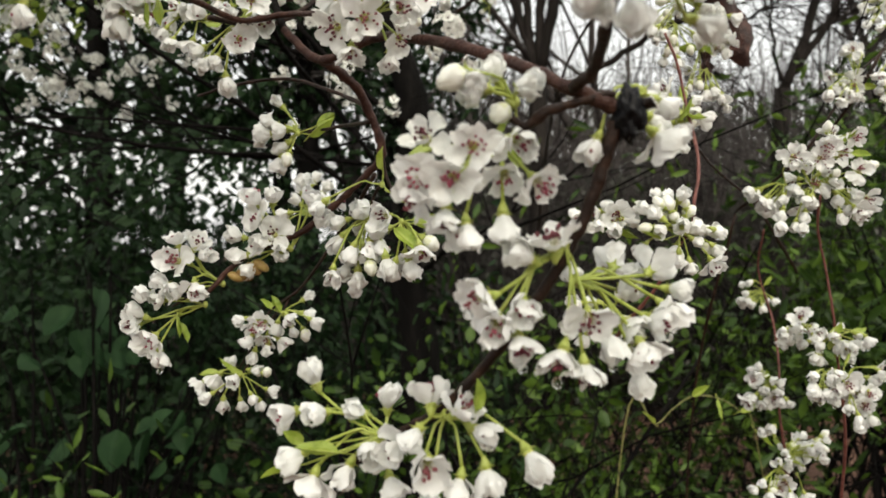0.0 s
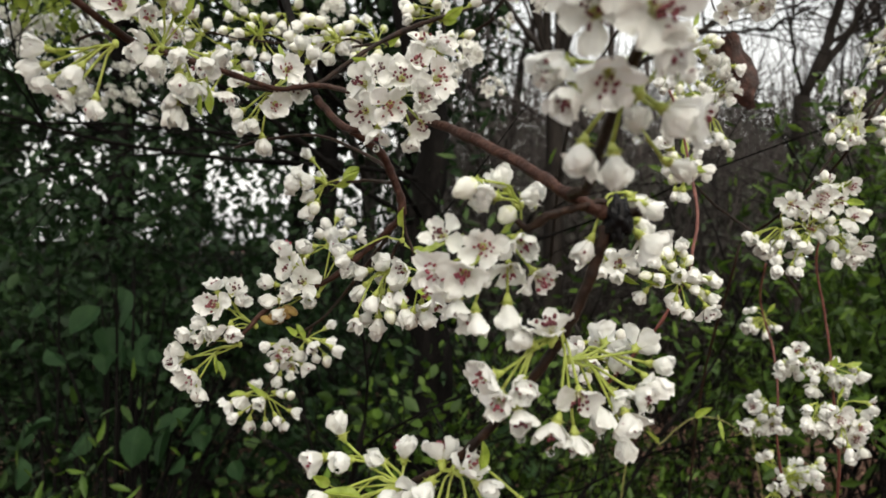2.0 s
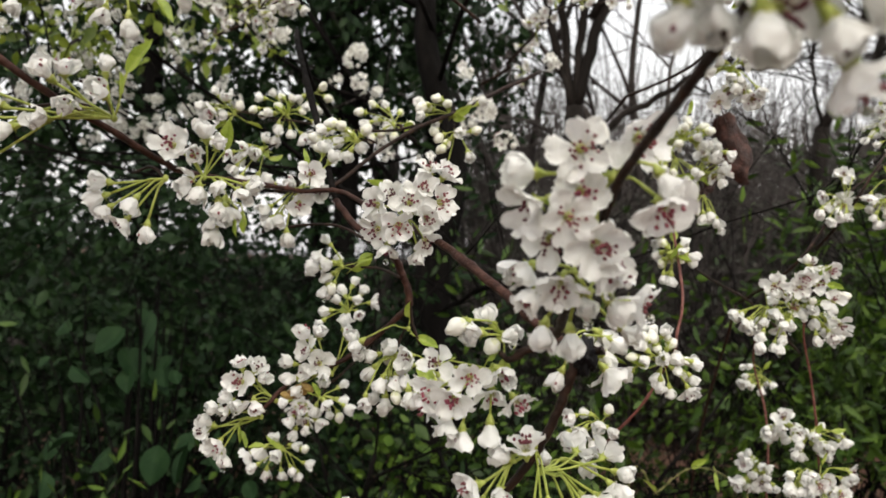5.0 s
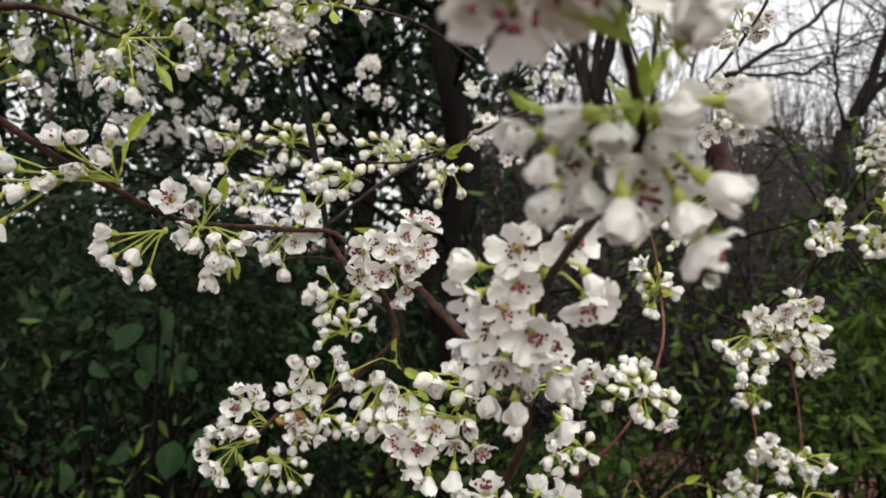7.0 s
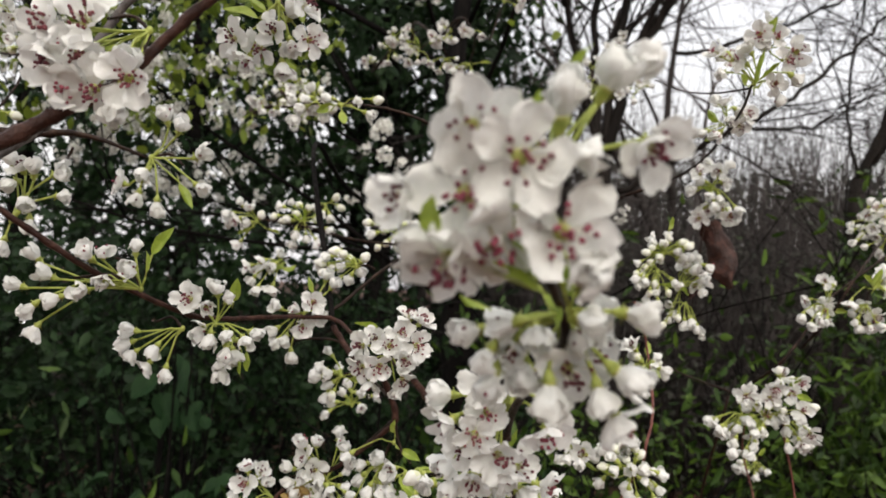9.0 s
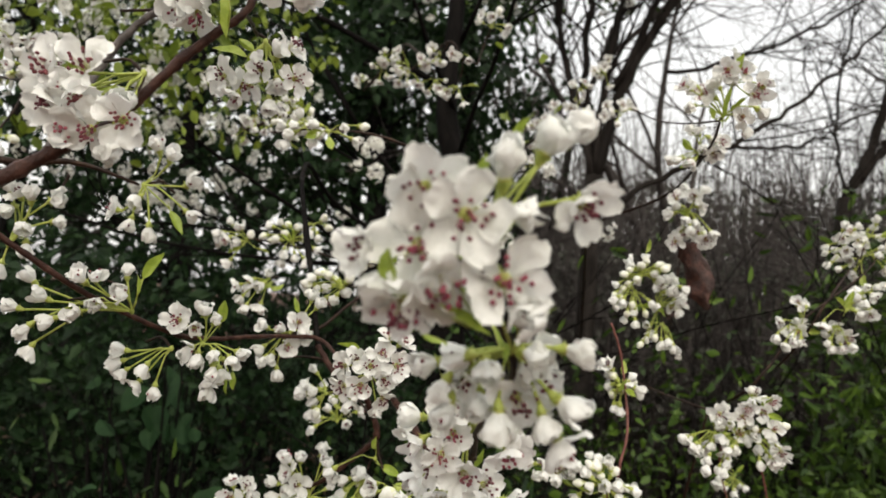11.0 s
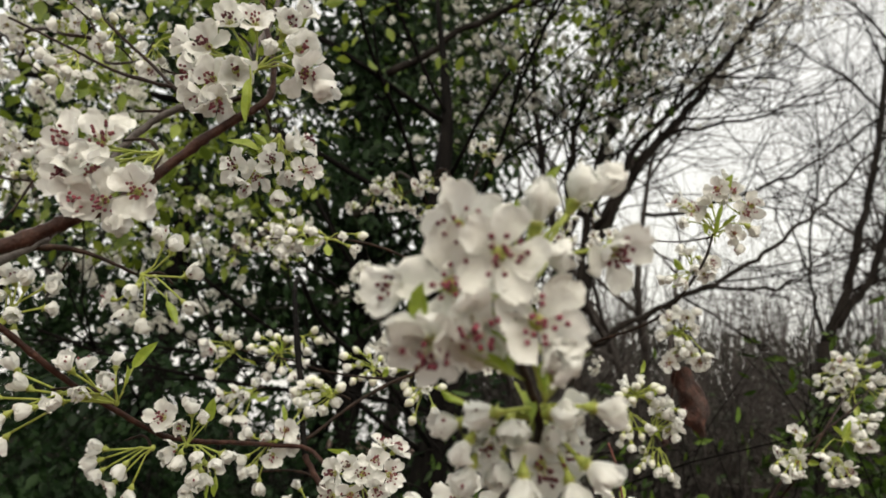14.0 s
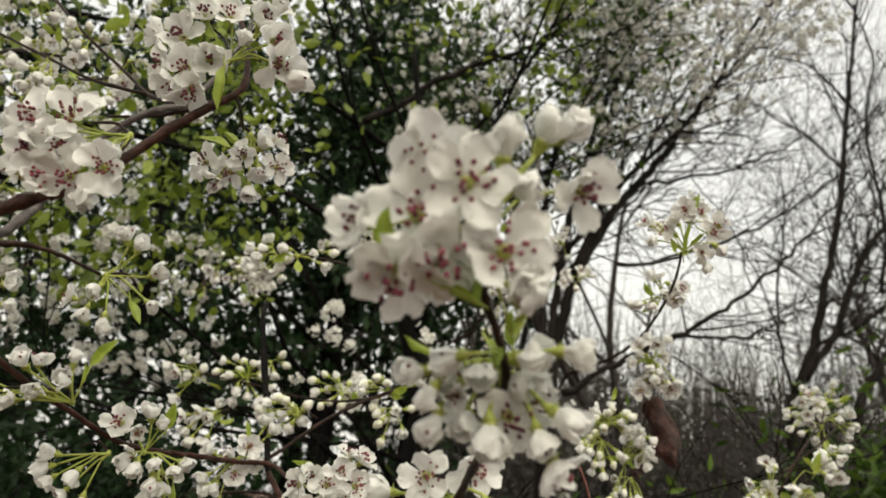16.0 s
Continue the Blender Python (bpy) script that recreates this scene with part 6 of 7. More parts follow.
high_right = plant("pear_branch", "dark pear twig tip with white blossom and green leaves", "branch")
stem("stem", high_right, BARK, [(0.2222, 0.9500, 1.9594, 2.20), (0.2718, 0.8800, 1.9733, 2.00), (0.2960, 0.8000, 1.9844, 1.80), (0.3020, 0.7000, 2.0006, 1.70), (0.2926, 0.6000, 2.0046, 1.50), (0.2708, 0.4900, 2.0032, 1.30)])
stem("side_twig", high_right, BARK, [(0.2708, 0.5000, 2.0005, 1.00), (0.2539, 0.5600, 2.0126, 0.90), (0.2309, 0.6000, 2.0260, 0.80), (0.2077, 0.6400, 2.0499, 0.70)])
stem("side_twig", high_right, BARK, [(0.2690, 0.4800, 1.9996, 1.1), (0.2751, 0.4873, 2.0233, 0.95), (0.2811, 0.4867, 2.0349, 0.8)])
cluster(high_right, (0.2811, 0.4867, 2.0349), 1.06, [
    ("F", 0.2907, 0.4878, 2.0458), ("l", 0.2812, 0.4750, 2.0491), ("F", 0.3038, 0.4776, 2.0285),
    ("C", 0.2813, 0.4842, 2.0574), ("F", 0.2699, 0.4750, 2.0433), ("F", 0.2961, 0.4799, 2.0216),
    ("H", 0.2780, 0.4837, 2.0382)])
cluster(high_right, (0.2690, 0.4800, 1.9996), 1.06, [
    ("C", 0.2619, 0.4733, 2.0267), ("H", 0.2603, 0.4831, 2.0197), ("H", 0.3022, 0.4795, 2.0068),
    ("F", 0.2866, 0.4779, 1.9991), ("C", 0.2349, 0.4812, 2.0265), ("B", 0.2431, 0.4895, 2.0310),
    ("F", 0.2490, 0.4814, 2.0215), ("H", 0.2386, 0.4738, 2.0059), ("l", 0.2816, 0.4700, 2.0078),
    ("L", 0.2652, 0.4700, 2.0107), ("H", 0.2914, 0.4850, 1.9911), ("l", 0.2696, 0.4681, 1.9898),
    ("l", 0.2537, 0.4697, 1.9987)])
stem("side_twig", high_right, BARK, [(0.2960, 0.6500, 1.9980, 1.1), (0.2941, 0.6502, 2.0032, 1.0), (0.2901, 0.6465, 2.0025, 0.9)])
cluster(high_right, (0.2901, 0.6465, 2.0025), 1.06, [
    ("H", 0.3012, 0.6460, 2.0207), ("F", 0.3115, 0.6405, 2.0124), ("H", 0.2804, 0.6350, 1.9897),
    ("H", 0.2924, 0.6403, 2.0058), ("F", 0.3037, 0.6386, 2.0000), ("B", 0.2669, 0.6453, 1.9925),
    ("B", 0.2612, 0.6562, 1.9946), ("C", 0.2862, 0.6388, 2.0238), ("H", 0.2810, 0.6444, 2.0267),
    ("l", 0.2746, 0.6403, 2.0106), ("l", 0.2785, 0.6542, 1.9916)])
stem("side_twig", high_right, BARK, [(0.3010, 0.7400, 1.9567, 1.1), (0.3023, 0.7408, 1.9541, 1.0), (0.3016, 0.7376, 1.9455, 0.9)])
cluster(high_right, (0.3016, 0.7376, 1.9455), 1.22, [
    ("C", 0.3009, 0.7384, 1.9742), ("F", 0.3081, 0.7284, 1.9646), ("C", 0.3170, 0.7382, 1.9507),
    ("H", 0.2899, 0.7326, 1.9506), ("C", 0.2965, 0.7338, 1.9199), ("B", 0.2929, 0.7364, 1.9132),
    ("H", 0.3172, 0.7400, 1.9148), ("F", 0.3240, 0.7301, 1.9089), ("H", 0.2854, 0.7414, 1.9466),
    ("l", 0.3064, 0.7351, 1.9209), ("C", 0.3091, 0.7329, 1.9339), ("H", 0.3070, 0.7450, 1.9290),
    ("B", 0.2782, 0.7383, 1.9388), ("l", 0.2950, 0.7287, 1.9439)])

dry_twig = plant("pear_branch", "thin dark twig holding a curled dead leaf", "branch")
stem("stem", dry_twig, BARK, [(0.3034, 0.8600, 2.0058, 1.20), (0.3129, 0.8500, 1.9525, 1.10), (0.3227, 0.8450, 1.9228, 1.00), (0.3184, 0.8500, 1.8749, 0.90), (0.3158, 0.8600, 1.8204, 0.70), (0.3143, 0.8700, 1.7790, 0.50)])
dead_leaf(dry_twig, (0.3280, 0.8420, 1.9135), (0.3634, 0.8350, 1.8231), 0.8)
dead_leaf(dry_twig, (0.3175, 0.8580, 1.8449), (0.3141, 0.8580, 1.8022), 0.3)
stem("stem", centre, DARK_BARK, [(-0.1031, 0.4700, 1.7507, 2.80), (-0.2200, 0.7500, 1.9800, 3.40), (-0.3000, 1.3000, 1.9900, 5.00), (-0.2600, 2.0000, 1.9500, 7.00), (-0.1500, 2.7200, 1.7500, 10.00)])
stem("stem", upper_left, DARK_BARK, [(-0.2905, 0.2300, 1.8391, 2.20), (-0.6000, 0.2400, 1.9700, 3.20), (-1.1500, 0.5500, 2.3000, 5.00), (-1.4500, 1.3000, 2.9000, 7.50), (-0.9000, 2.2000, 3.3500, 9.50), (-0.2500, 2.7500, 3.2000, 12.00)])
stem("stem", bough, DARK_BARK, [(-0.2091, 0.1200, 1.8283, 4.40), (-0.6200, 0.1000, 1.8600, 5.20), (-1.3000, 0.5000, 2.2000, 6.80), (-1.6000, 1.4000, 2.6500, 9.00), (-1.0000, 2.3000, 2.9500, 11.00), (-0.2200, 2.7400, 2.7000, 14.00)])
stem("grey_limb", bough, GREY_BARK, [(-0.2626, 0.2000, 1.8402, 4.00), (-0.4800, 0.1600, 1.8450, 4.60), (-0.7500, 0.1500, 1.9000, 5.20)])
stem("stem", high_right, BARK, [(0.2222, 0.9500, 1.9594, 2.20), (0.2600, 1.6000, 1.9800, 3.20), (0.3600, 2.6000, 1.9000, 5.00), (0.5000, 4.0000, 1.5000, 9.00)])
stem("stem", right_spray, BARK, [(0.4097, 1.0000, 1.6591, 2.20), (0.4000, 1.1500, 1.3500, 1.90), (0.4200, 1.3000, 0.7000, 2.40), (0.4500, 1.4000, -0.0200, 3.50)])
stem("stem", lower_spray, RED_BARK, [(0.4984, 0.9000, 1.2699, 2.00), (0.5600, 0.9500, 0.8000, 2.60), (0.5400, 1.0500, -0.0200, 3.60)])
stem("stem", lower_spray, RED_BARK, [(0.4512, 0.9200, 1.2250, 1.80), (0.5000, 0.9800, 0.7000, 2.40), (0.5200, 1.0500, -0.0200, 3.40)])

# a thin vine that climbs out of the undergrowth and hangs over
vine = plant("vine", "thin pale green vine arching over the undergrowth", "vine")
vine_line = [(0.2300, 1.1500, -0.0200, 2.20), (0.2350, 1.1300, 0.7000, 1.80), (0.2771, 1.1000, 1.3323, 1.40), (0.3251, 1.1000, 1.3365, 1.30), (0.3513, 1.1000, 1.3600, 1.20), (0.3819, 1.1000, 1.3800, 1.10), (0.4211, 1.1000, 1.3773, 1.00), (0.4558, 1.1000, 1.3571, 0.90), (0.4774, 1.1000, 1.3292, 0.80), (0.5300, 1.1200, 1.0500, 0.70)]
stem("vine_stem", vine, VINE, vine_line)
for k, (spot, way) in enumerate([(3, (-0.6, -0.3, 0.6)), (5, (0.5, -0.4, 0.5)), (6, (0.2, -0.5, -0.7)), (7, (0.6, -0.2, 0.4)), (8, (0.4, -0.4, -0.7))]):
    vx, vy, vz, vr = vine_line[spot]
    part("leaf", LONG_LEAVES[k % 5], vine, "", facing((vx + way[0] * 0.02, vy + way[1] * 0.02, vz + way[2] * 0.02), way, k * 1.3, 1.3))

# ---- black knot on the centre branch ----
kpile = Pile()
ball(kpile, (0, 0, 0), 1.0, 0, 18, 24)
kverts = []
for v in kpile.verts[0]:
    d = Vector(v)
    lump = 1 + 0.55 * noise.noise(d * 2.6) + 0.45 * noise.noise(d * 5.5 + Vector((3, 1, 2)))
    kverts.append((0.0755 + 0.0055 * lump * d.x, 0.2785 + 0.0055 * lump * d.y, 1.657 + 0.0094 * lump * d.z))
part("knot", mesh("knot", kverts, kpile.faces, [KNOT]), centre, "wet black knobbly canker on the bark")


# ---- ground ----
def ground_height(x, y):
    return 0.05 * noise.noise((x * 0.35, y * 0.35, 2.0)) + 0.018 * noise.noise((x * 2.1, y * 2.1, 5.0))


near = np.linspace(-9, 9, 91)
far = np.array([12, 16, 22, 32, 50, 90, 200, 600, 2000.0])
axis = np.concatenate([-far[::-1], near, far])
gv = [(x, y + 3, ground_height(x, y + 3) if abs(x) < 30 and abs(y) < 30 else 0.0) for y in axis for x in axis]
gn = len(axis)
gf = [(j * gn + i, j * gn + i + 1, (j + 1) * gn + i + 1, (j + 1) * gn + i) for j in range(gn - 1) for i in range(gn - 1)]
tagged(new("ground", mesh("ground", gv, gf, [SOIL])), "wet brown woodland floor of soil and fallen leaves", "ground", kind="structure")


# ---- leaves and blossom in masses ----
LEAF_SHAPE = np.array([(0, 0, 0), (0.24, 0.05, 0.26), (0.29, 0.09, 0.52), (0.16, 0.05, 0.84), (0, 0.02, 1.08), (-0.16, 0.05, 0.84), (-0.29, 0.09, 0.52), (-0.24, 0.05, 0.26), (0, -0.03, 0.5)])
LANCE_SHAPE = LEAF_SHAPE * np.array([0.65, 0.8, 1.25])
LEAF_FACES = [(0, 1, 2, 8), (8, 2, 3, 4), (0, 8, 6, 7), (8, 4, 5, 6)]


def turns(rng, n, down=0.0, front=0.0):
    """n random turns; down tips the leaves' points to the ground."""
    way = rng.normal(0, 1, (n, 3))
    way[:, 2] -= down
    way /= np.linalg.norm(way, axis=1)[:, None]
    side = rng.normal(0, 1, (n, 3))
    side[:, 1] *= 1 - front
    x = np.cross(way, side)
    x /= np.linalg.norm(x, axis=1)[:, None]
    return np.stack([x, np.cross(way, x), way], 2)


def many(name, shape, faces, mats, which, places, sizes, rot):
    """One mesh of many turned copies of a small shape."""
    n, k = len(places), len(shape)
    v = np.einsum("nij,kj->nki", rot, shape) * np.asarray(sizes)[:, None, None] + np.asarray(places)[:, None, :]
    f = [tuple(i + o for i in q) for o in range(0, n * k, k) for q in faces]
    return mesh(name, v.reshape(-1, 3), f, mats, list(which) * n if which is not None else None)


def blossom_shape(seed, flowers=9):
    """A small ball of blossom for trees farther off: cupped five-petalled flowers with dark anthers, and a few buds."""
    rng = np.random.default_rng(seed)
    pile = Pile()
    for i in range(flowers):
        d = rng.normal(0, 1, 3) + np.array([0, -0.4, -0.1])
        d /= np.linalg.norm(d)
        c = d * rng.uniform(0.014, 0.024)
        x = np.cross(d, rng.normal(0, 1, 3))
        x /= np.linalg.norm(x)
        y = np.cross(d, x)
        if rng.random() < 0.3:
            ball(pile, c, 0.0052, 0, 4, 6, (1, 1, 1.2))
            continue
        for k in range(5):
            a = 2 * math.pi * k / 5
            r = math.cos(a) * x + math.sin(a) * y
            s = -math.sin(a) * x + math.cos(a) * y
            rise = rng.uniform(0.001, 0.005)
            pile.add([c + r * 0.001, c + r * 0.006 + s * 0.0048 + d * rise * 0.5, c + r * 0.0112 + s * 0.002 + d * rise, c + r * 0.0112 - s * 0.002 + d * rise, c + r * 0.006 - s * 0.0048 + d * rise * 0.5],
                     [(0, 1, 2, 3, 4)], 0)
        for k in range(5):
            a = 2 * math.pi * k / 5 + 0.6
            p = c + d * 0.004 + (math.cos(a) * x + math.sin(a) * y) * 0.003
            pile.add([p, p + x * 0.0016, p + y * 0.0016, p + d * 0.0014], [(0, 1, 2), (0, 1, 3), (1, 2, 3), (2, 0, 3)], 1)
    return np.vstack(pile.verts), pile.faces, pile.mats


BLOSSOMS = [blossom_shape(200 + s, 8 + s) for s in range(4)]


def grow(rng, start, way, length, radius, levels, rows, tips, bend=0.25, up=0.1, kids=4, thin=0.62, sag=0.0):
    """A limb that forks again and again; rows collects its tubes, tips the places along the thin twigs."""
    n = max(4, int(length / 0.16))
    p, d, line = np.array(start, float), np.array(way, float), []
    d /= np.linalg.norm(d)
    for i in range(n + 1):
        u = i / n
        line.append((*p, radius * (1 - 0.62 * u)))
        d = d + rng.normal(0, bend, 3) * (0.9 / math.sqrt(n)) + np.array([0, 0, (up - sag * u) / n])
        d /= np.linalg.norm(d)
        p = p + d * length / n
        if levels <= 1:
            tips.append((*p, *d))
    rows.append(line)
    if levels == 0:
        return
    for k in range(kids):
        u = rng.uniform(0.28, 1.0) if k else 1.0
        i = min(n, int(u * n))
        a = np.array(line[i][:3])
        b = np.array(line[max(0, i - 1)][:3]) if i else a - d
        along = (a - b) / (np.linalg.norm(a - b) + 1e-9)
        off = rng.normal(0, 1, 3)
        off -= along * (off @ along)
        off /= np.linalg.norm(off)
        spread = rng.uniform(0.35, 0.95)
        grow(rng, a, along * math.cos(spread) + off * math.sin(spread), length * rng.uniform(0.42, 0.75), line[i][3] * rng.uniform(0.55, 0.8), levels - 1, rows, tips, bend, up, kids, thin, sag)


def limbs_mesh(name, rows, mat, fine=0.006):
    pile = Pile()
    for line in rows:
        tube(pile, line, 8 if line[0][3] > 0.03 else 5 if line[0][3] > fine else 3)
    return pile.made(name, [mat])


def tree(name, label, seed, trunk, limbs, mat, levels=3, kids=4, blossoms=0.0, leaves=0.0, leaf_mat=None, leaf_size=0.03, up=0.15, bend=0.25, group="", sag=0.0, keep=None, bloom=None, leafy=None):
    """A tree: its trunk, each main limb with its twigs, blossom and leaves. limbs: start, direction, length, radius."""
    rng = np.random.default_rng(seed)
    ob = plant(name, label, "tree", group)
    rows, tips = [smooth_path(trunk, 5)], []
    rng2 = np.random.default_rng(seed + 1)
    pile = Pile()
    tube(pile, rows[0], 12, 0, 0.10, rng2)
    part("trunk", pile.made("trunk", [mat]), ob)
    for start, way, length, radius in limbs:
        lines = []
        grow(rng, start, way, length, radius, levels, lines, tips, bend, up, kids, sag=sag)
        part("limb", limbs_mesh("limb", lines, mat), ob)
    if keep is not None:
        tips = [t for t in tips if keep(t)]
    tips = np.array(tips)
    if blossoms and len(tips):
        chosen = tips[rng.random(len(tips)) < blossoms]
        if bloom is not None:
            chosen = np.array([t for t in chosen if bloom(t)])
        for s, (v, f, m) in enumerate(BLOSSOMS):
            here = chosen[s::4]
            if len(here):
                me = many("blossom", v, f, [FAR_BLOSSOM, ANTHER_OLD], m, here[:, :3] + rng.normal(0, 0.015, (len(here), 3)), rng.uniform(0.75, 1.25, len(here)), turns(rng, len(here)))
                tagged(part("blossom", me, ob, "white spring blossom"), kind="stuff")
    if leafy is not None:
        tips = np.array([t for t in tips if leafy(t)])
    if leaves and len(tips):
        n = int(len(tips) * leaves)
        here = tips[rng.integers(0, len(tips), n)][:, :3] + rng.normal(0, 0.03, (n, 3))
        me = many("foliage", LEAF_SHAPE, LEAF_FACES, [leaf_mat], None, here, leaf_size * rng.uniform(0.6, 1.4, n), turns(rng, n, 0.5))
        tagged(part("foliage", me, ob), kind="stuff")
    return ob


def shrub(label, seed, centre_at, spread, height, stems, leaves, size, mat, category="shrub", lean=(0, 0, 0), droop=0.4, clumps=40, group="shrubs", low=0.0, stem_mat=None, name="shrub", shape=LEAF_SHAPE):
    """A shrub: thin stems from the ground, and leaves gathered in uneven clumps along them."""
    rng = np.random.default_rng(seed)
    ob = plant(name, label, category, group, (centre_at[0], centre_at[1], 0))
    tips = []
    for k in range(stems):
        a = rng.uniform(0, 6.28)
        r = math.sqrt(rng.random())
        foot = np.array([spread[0] * r * math.cos(a) * 0.7, spread[1] * r * math.sin(a) * 0.7, -0.02])
        way = np.array([rng.normal(0, 0.35), rng.normal(0, 0.35), 1.0]) + np.array(lean)
        rows = []
        grow(rng, foot, way, height * rng.uniform(0.5, 0.95), 0.008 + 0.004 * height, 2, rows, tips, 0.35, 0.05, 4)
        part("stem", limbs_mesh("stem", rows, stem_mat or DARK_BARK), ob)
    tips = np.array(tips)
    tips = tips[(np.abs(tips[:, 0]) < spread[0] * 1.3) & (np.abs(tips[:, 1]) < spread[1] * 1.3) & (tips[:, 2] > low)]
    hubs = tips[rng.integers(0, len(tips), clumps)]
    pick = rng.integers(0, clumps, leaves)
    here = hubs[pick][:, :3] + rng.normal(0, 1, (leaves, 3)) * np.array([0.11, 0.11, 0.08]) * (0.6 + 0.5 * height ** 0.5)
    here[:, 2] = np.maximum(here[:, 2], 0.03)
    me = many("foliage", shape, LEAF_FACES, [mat], None, here, size * rng.uniform(0.55, 1.35, leaves), turns(rng, leaves, droop))
    tagged(part("foliage", me, ob), kind="stuff")
    return ob


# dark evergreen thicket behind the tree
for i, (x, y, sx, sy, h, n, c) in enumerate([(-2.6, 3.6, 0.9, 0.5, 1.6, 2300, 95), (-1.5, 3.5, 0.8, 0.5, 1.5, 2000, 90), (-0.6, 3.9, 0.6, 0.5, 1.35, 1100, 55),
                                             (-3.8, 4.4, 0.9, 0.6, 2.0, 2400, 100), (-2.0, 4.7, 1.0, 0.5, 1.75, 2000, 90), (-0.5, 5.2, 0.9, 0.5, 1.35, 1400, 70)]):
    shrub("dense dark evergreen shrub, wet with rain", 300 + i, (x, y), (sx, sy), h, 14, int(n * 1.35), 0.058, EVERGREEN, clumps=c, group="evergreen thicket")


def evergreen_tree(label, seed, at, radius, low, high, clumps, leaves, size):
    """A tall dark evergreen: trunk, side boughs, and leaves in uneven clumps with gaps between them."""
    rng = np.random.default_rng(seed)
    ob = plant("evergreen_tree", label, "tree", "tall evergreens", (at[0], at[1], 0))
    pile = Pile()
    tube(pile, smooth_path([(0, 0, -0.05, 0.13), (0.05, 0.02, high * 0.4, 0.10), (-0.04, 0, high * 0.8, 0.05), (0, 0, high, 0.02)], 5), 10, 0, 0.1, rng)
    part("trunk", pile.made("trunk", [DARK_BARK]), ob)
    hubs = []
    for k in range(clumps):
        z = low + (high - low) * rng.random() ** 0.9
        wide = radius * (1 - 0.6 * ((z - low) / (high - low)) ** 1.5) * math.sqrt(rng.random())
        a = rng.uniform(0, 6.28)
        tip = np.array([wide * math.cos(a), wide * math.sin(a), z])
        hubs.append(tip)
        if k % 3 == 0:
            root = np.array([0, 0, max(0.2, z - 0.35 * wide)])
            bough = Pile()
            tube(bough, smooth_path([(*root, 0.022), (*((root + tip) / 2 + rng.normal(0, 0.06, 3)), 0.014), (*tip, 0.005)], 4), 5)
            part("bough", bough.made("bough", [DARK_BARK]), ob)
    hubs = np.array(hubs)
    here = hubs[rng.integers(0, clumps, leaves)] + rng.normal(0, 1, (leaves, 3)) * np.array([0.17, 0.17, 0.12])
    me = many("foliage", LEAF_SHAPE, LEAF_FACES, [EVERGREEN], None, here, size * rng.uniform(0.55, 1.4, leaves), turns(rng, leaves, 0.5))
    tagged(part("foliage", me, ob), kind="stuff")
    return ob


for i, (x, y, r, low, high, n, leaves) in enumerate([(-5.0, 6.4, 1.5, 1.3, 6.6, 190, 4800), (-3.0, 6.0, 1.4, 1.3, 6.8, 200, 5000), (-1.3, 6.4, 1.3, 2.4, 7.4, 220, 6800),
                                                     (-0.55, 7.2, 1.1, 3.0, 7.4, 170, 4600), (-4.0, 8.0, 1.6, 1.6, 8.0, 190, 5000), (-2.0, 8.4, 1.5, 1.6, 8.0, 200, 5500)]):
    evergreen_tree("tall dark evergreen tree with gaps of sky", 330 + i * 3, (x, y), r, low, high, n, leaves, 0.10)
# broad drooping leaves low in the thicket
broad_shrub = plant("shrub", "sparse shrub with broad drooping dark leaves", "shrub", "", (-1.2, 2.35, 0))
wrng = np.random.default_rng(321)
BROAD_LEAVES = [leaf_mesh(320 + s, 0.14, 0.062, BROAD) for s in range(4)]
for i, (x, y, z) in enumerate([(-1.166, 2.150, 1.394), (-1.089, 2.200, 1.435), (-1.152, 2.250, 1.310), (-1.062, 2.300, 1.276), (-1.103, 2.300, 1.209), (-0.984, 2.100, 1.022), (-0.885, 2.200, 1.078), (-0.866, 2.300, 1.007), (-0.940, 2.250, 0.981), (-1.523, 2.400, 0.965), (-1.193, 2.401, 1.443), (-1.124, 2.402, 1.356), (-1.061, 2.329, 1.304), (-1.110, 2.271, 1.276), (-1.141, 2.213, 1.257), (-1.014, 2.296, 1.267), (-0.963, 2.302, 1.034), (-0.856, 2.211, 1.075), (-0.814, 2.212, 1.022), (-0.969, 2.450, 0.908), (-1.105, 2.363, 0.961), (-0.926, 2.259, 0.922), (-0.828, 2.309, 0.916), (-1.514, 2.444, 1.399), (-1.555, 2.424, 1.269), (-1.414, 2.411, 1.245), (-1.408, 2.298, 1.015), (-1.284, 2.323, 0.956), (-0.754, 2.369, 0.866), (-1.427, 2.215, 0.889)]):
    at = Vector((x + 1.2, y - 2.35, z))
    way = Vector((wrng.normal(0, 0.75), -0.35, -0.8)).normalized()
    root = at - way * 0.11
    foot = Vector((0.12 * wrng.normal(), 0.06 * wrng.normal(), -0.02))
    spile = Pile()
    tube(spile, smooth_path([(*foot, 0.009), (*(foot.lerp(root, 0.55) + Vector((0, 0.05, 0.12))), 0.006), (*(root + Vector((0, 0.03, 0.03))), 0.003), (*root, 0.0018)], 5), 6)
    part("stem", spile.made("stem", [DARK_BARK]), broad_shrub)
    part("leaf", BROAD_LEAVES[i % 4], broad_shrub, "", facing(at, way, wrng.normal(0, 0.5) + (math.pi if i % 2 else 0), wrng.uniform(0.65, 0.95) if i < 10 else wrng.uniform(0.4, 0.75)))
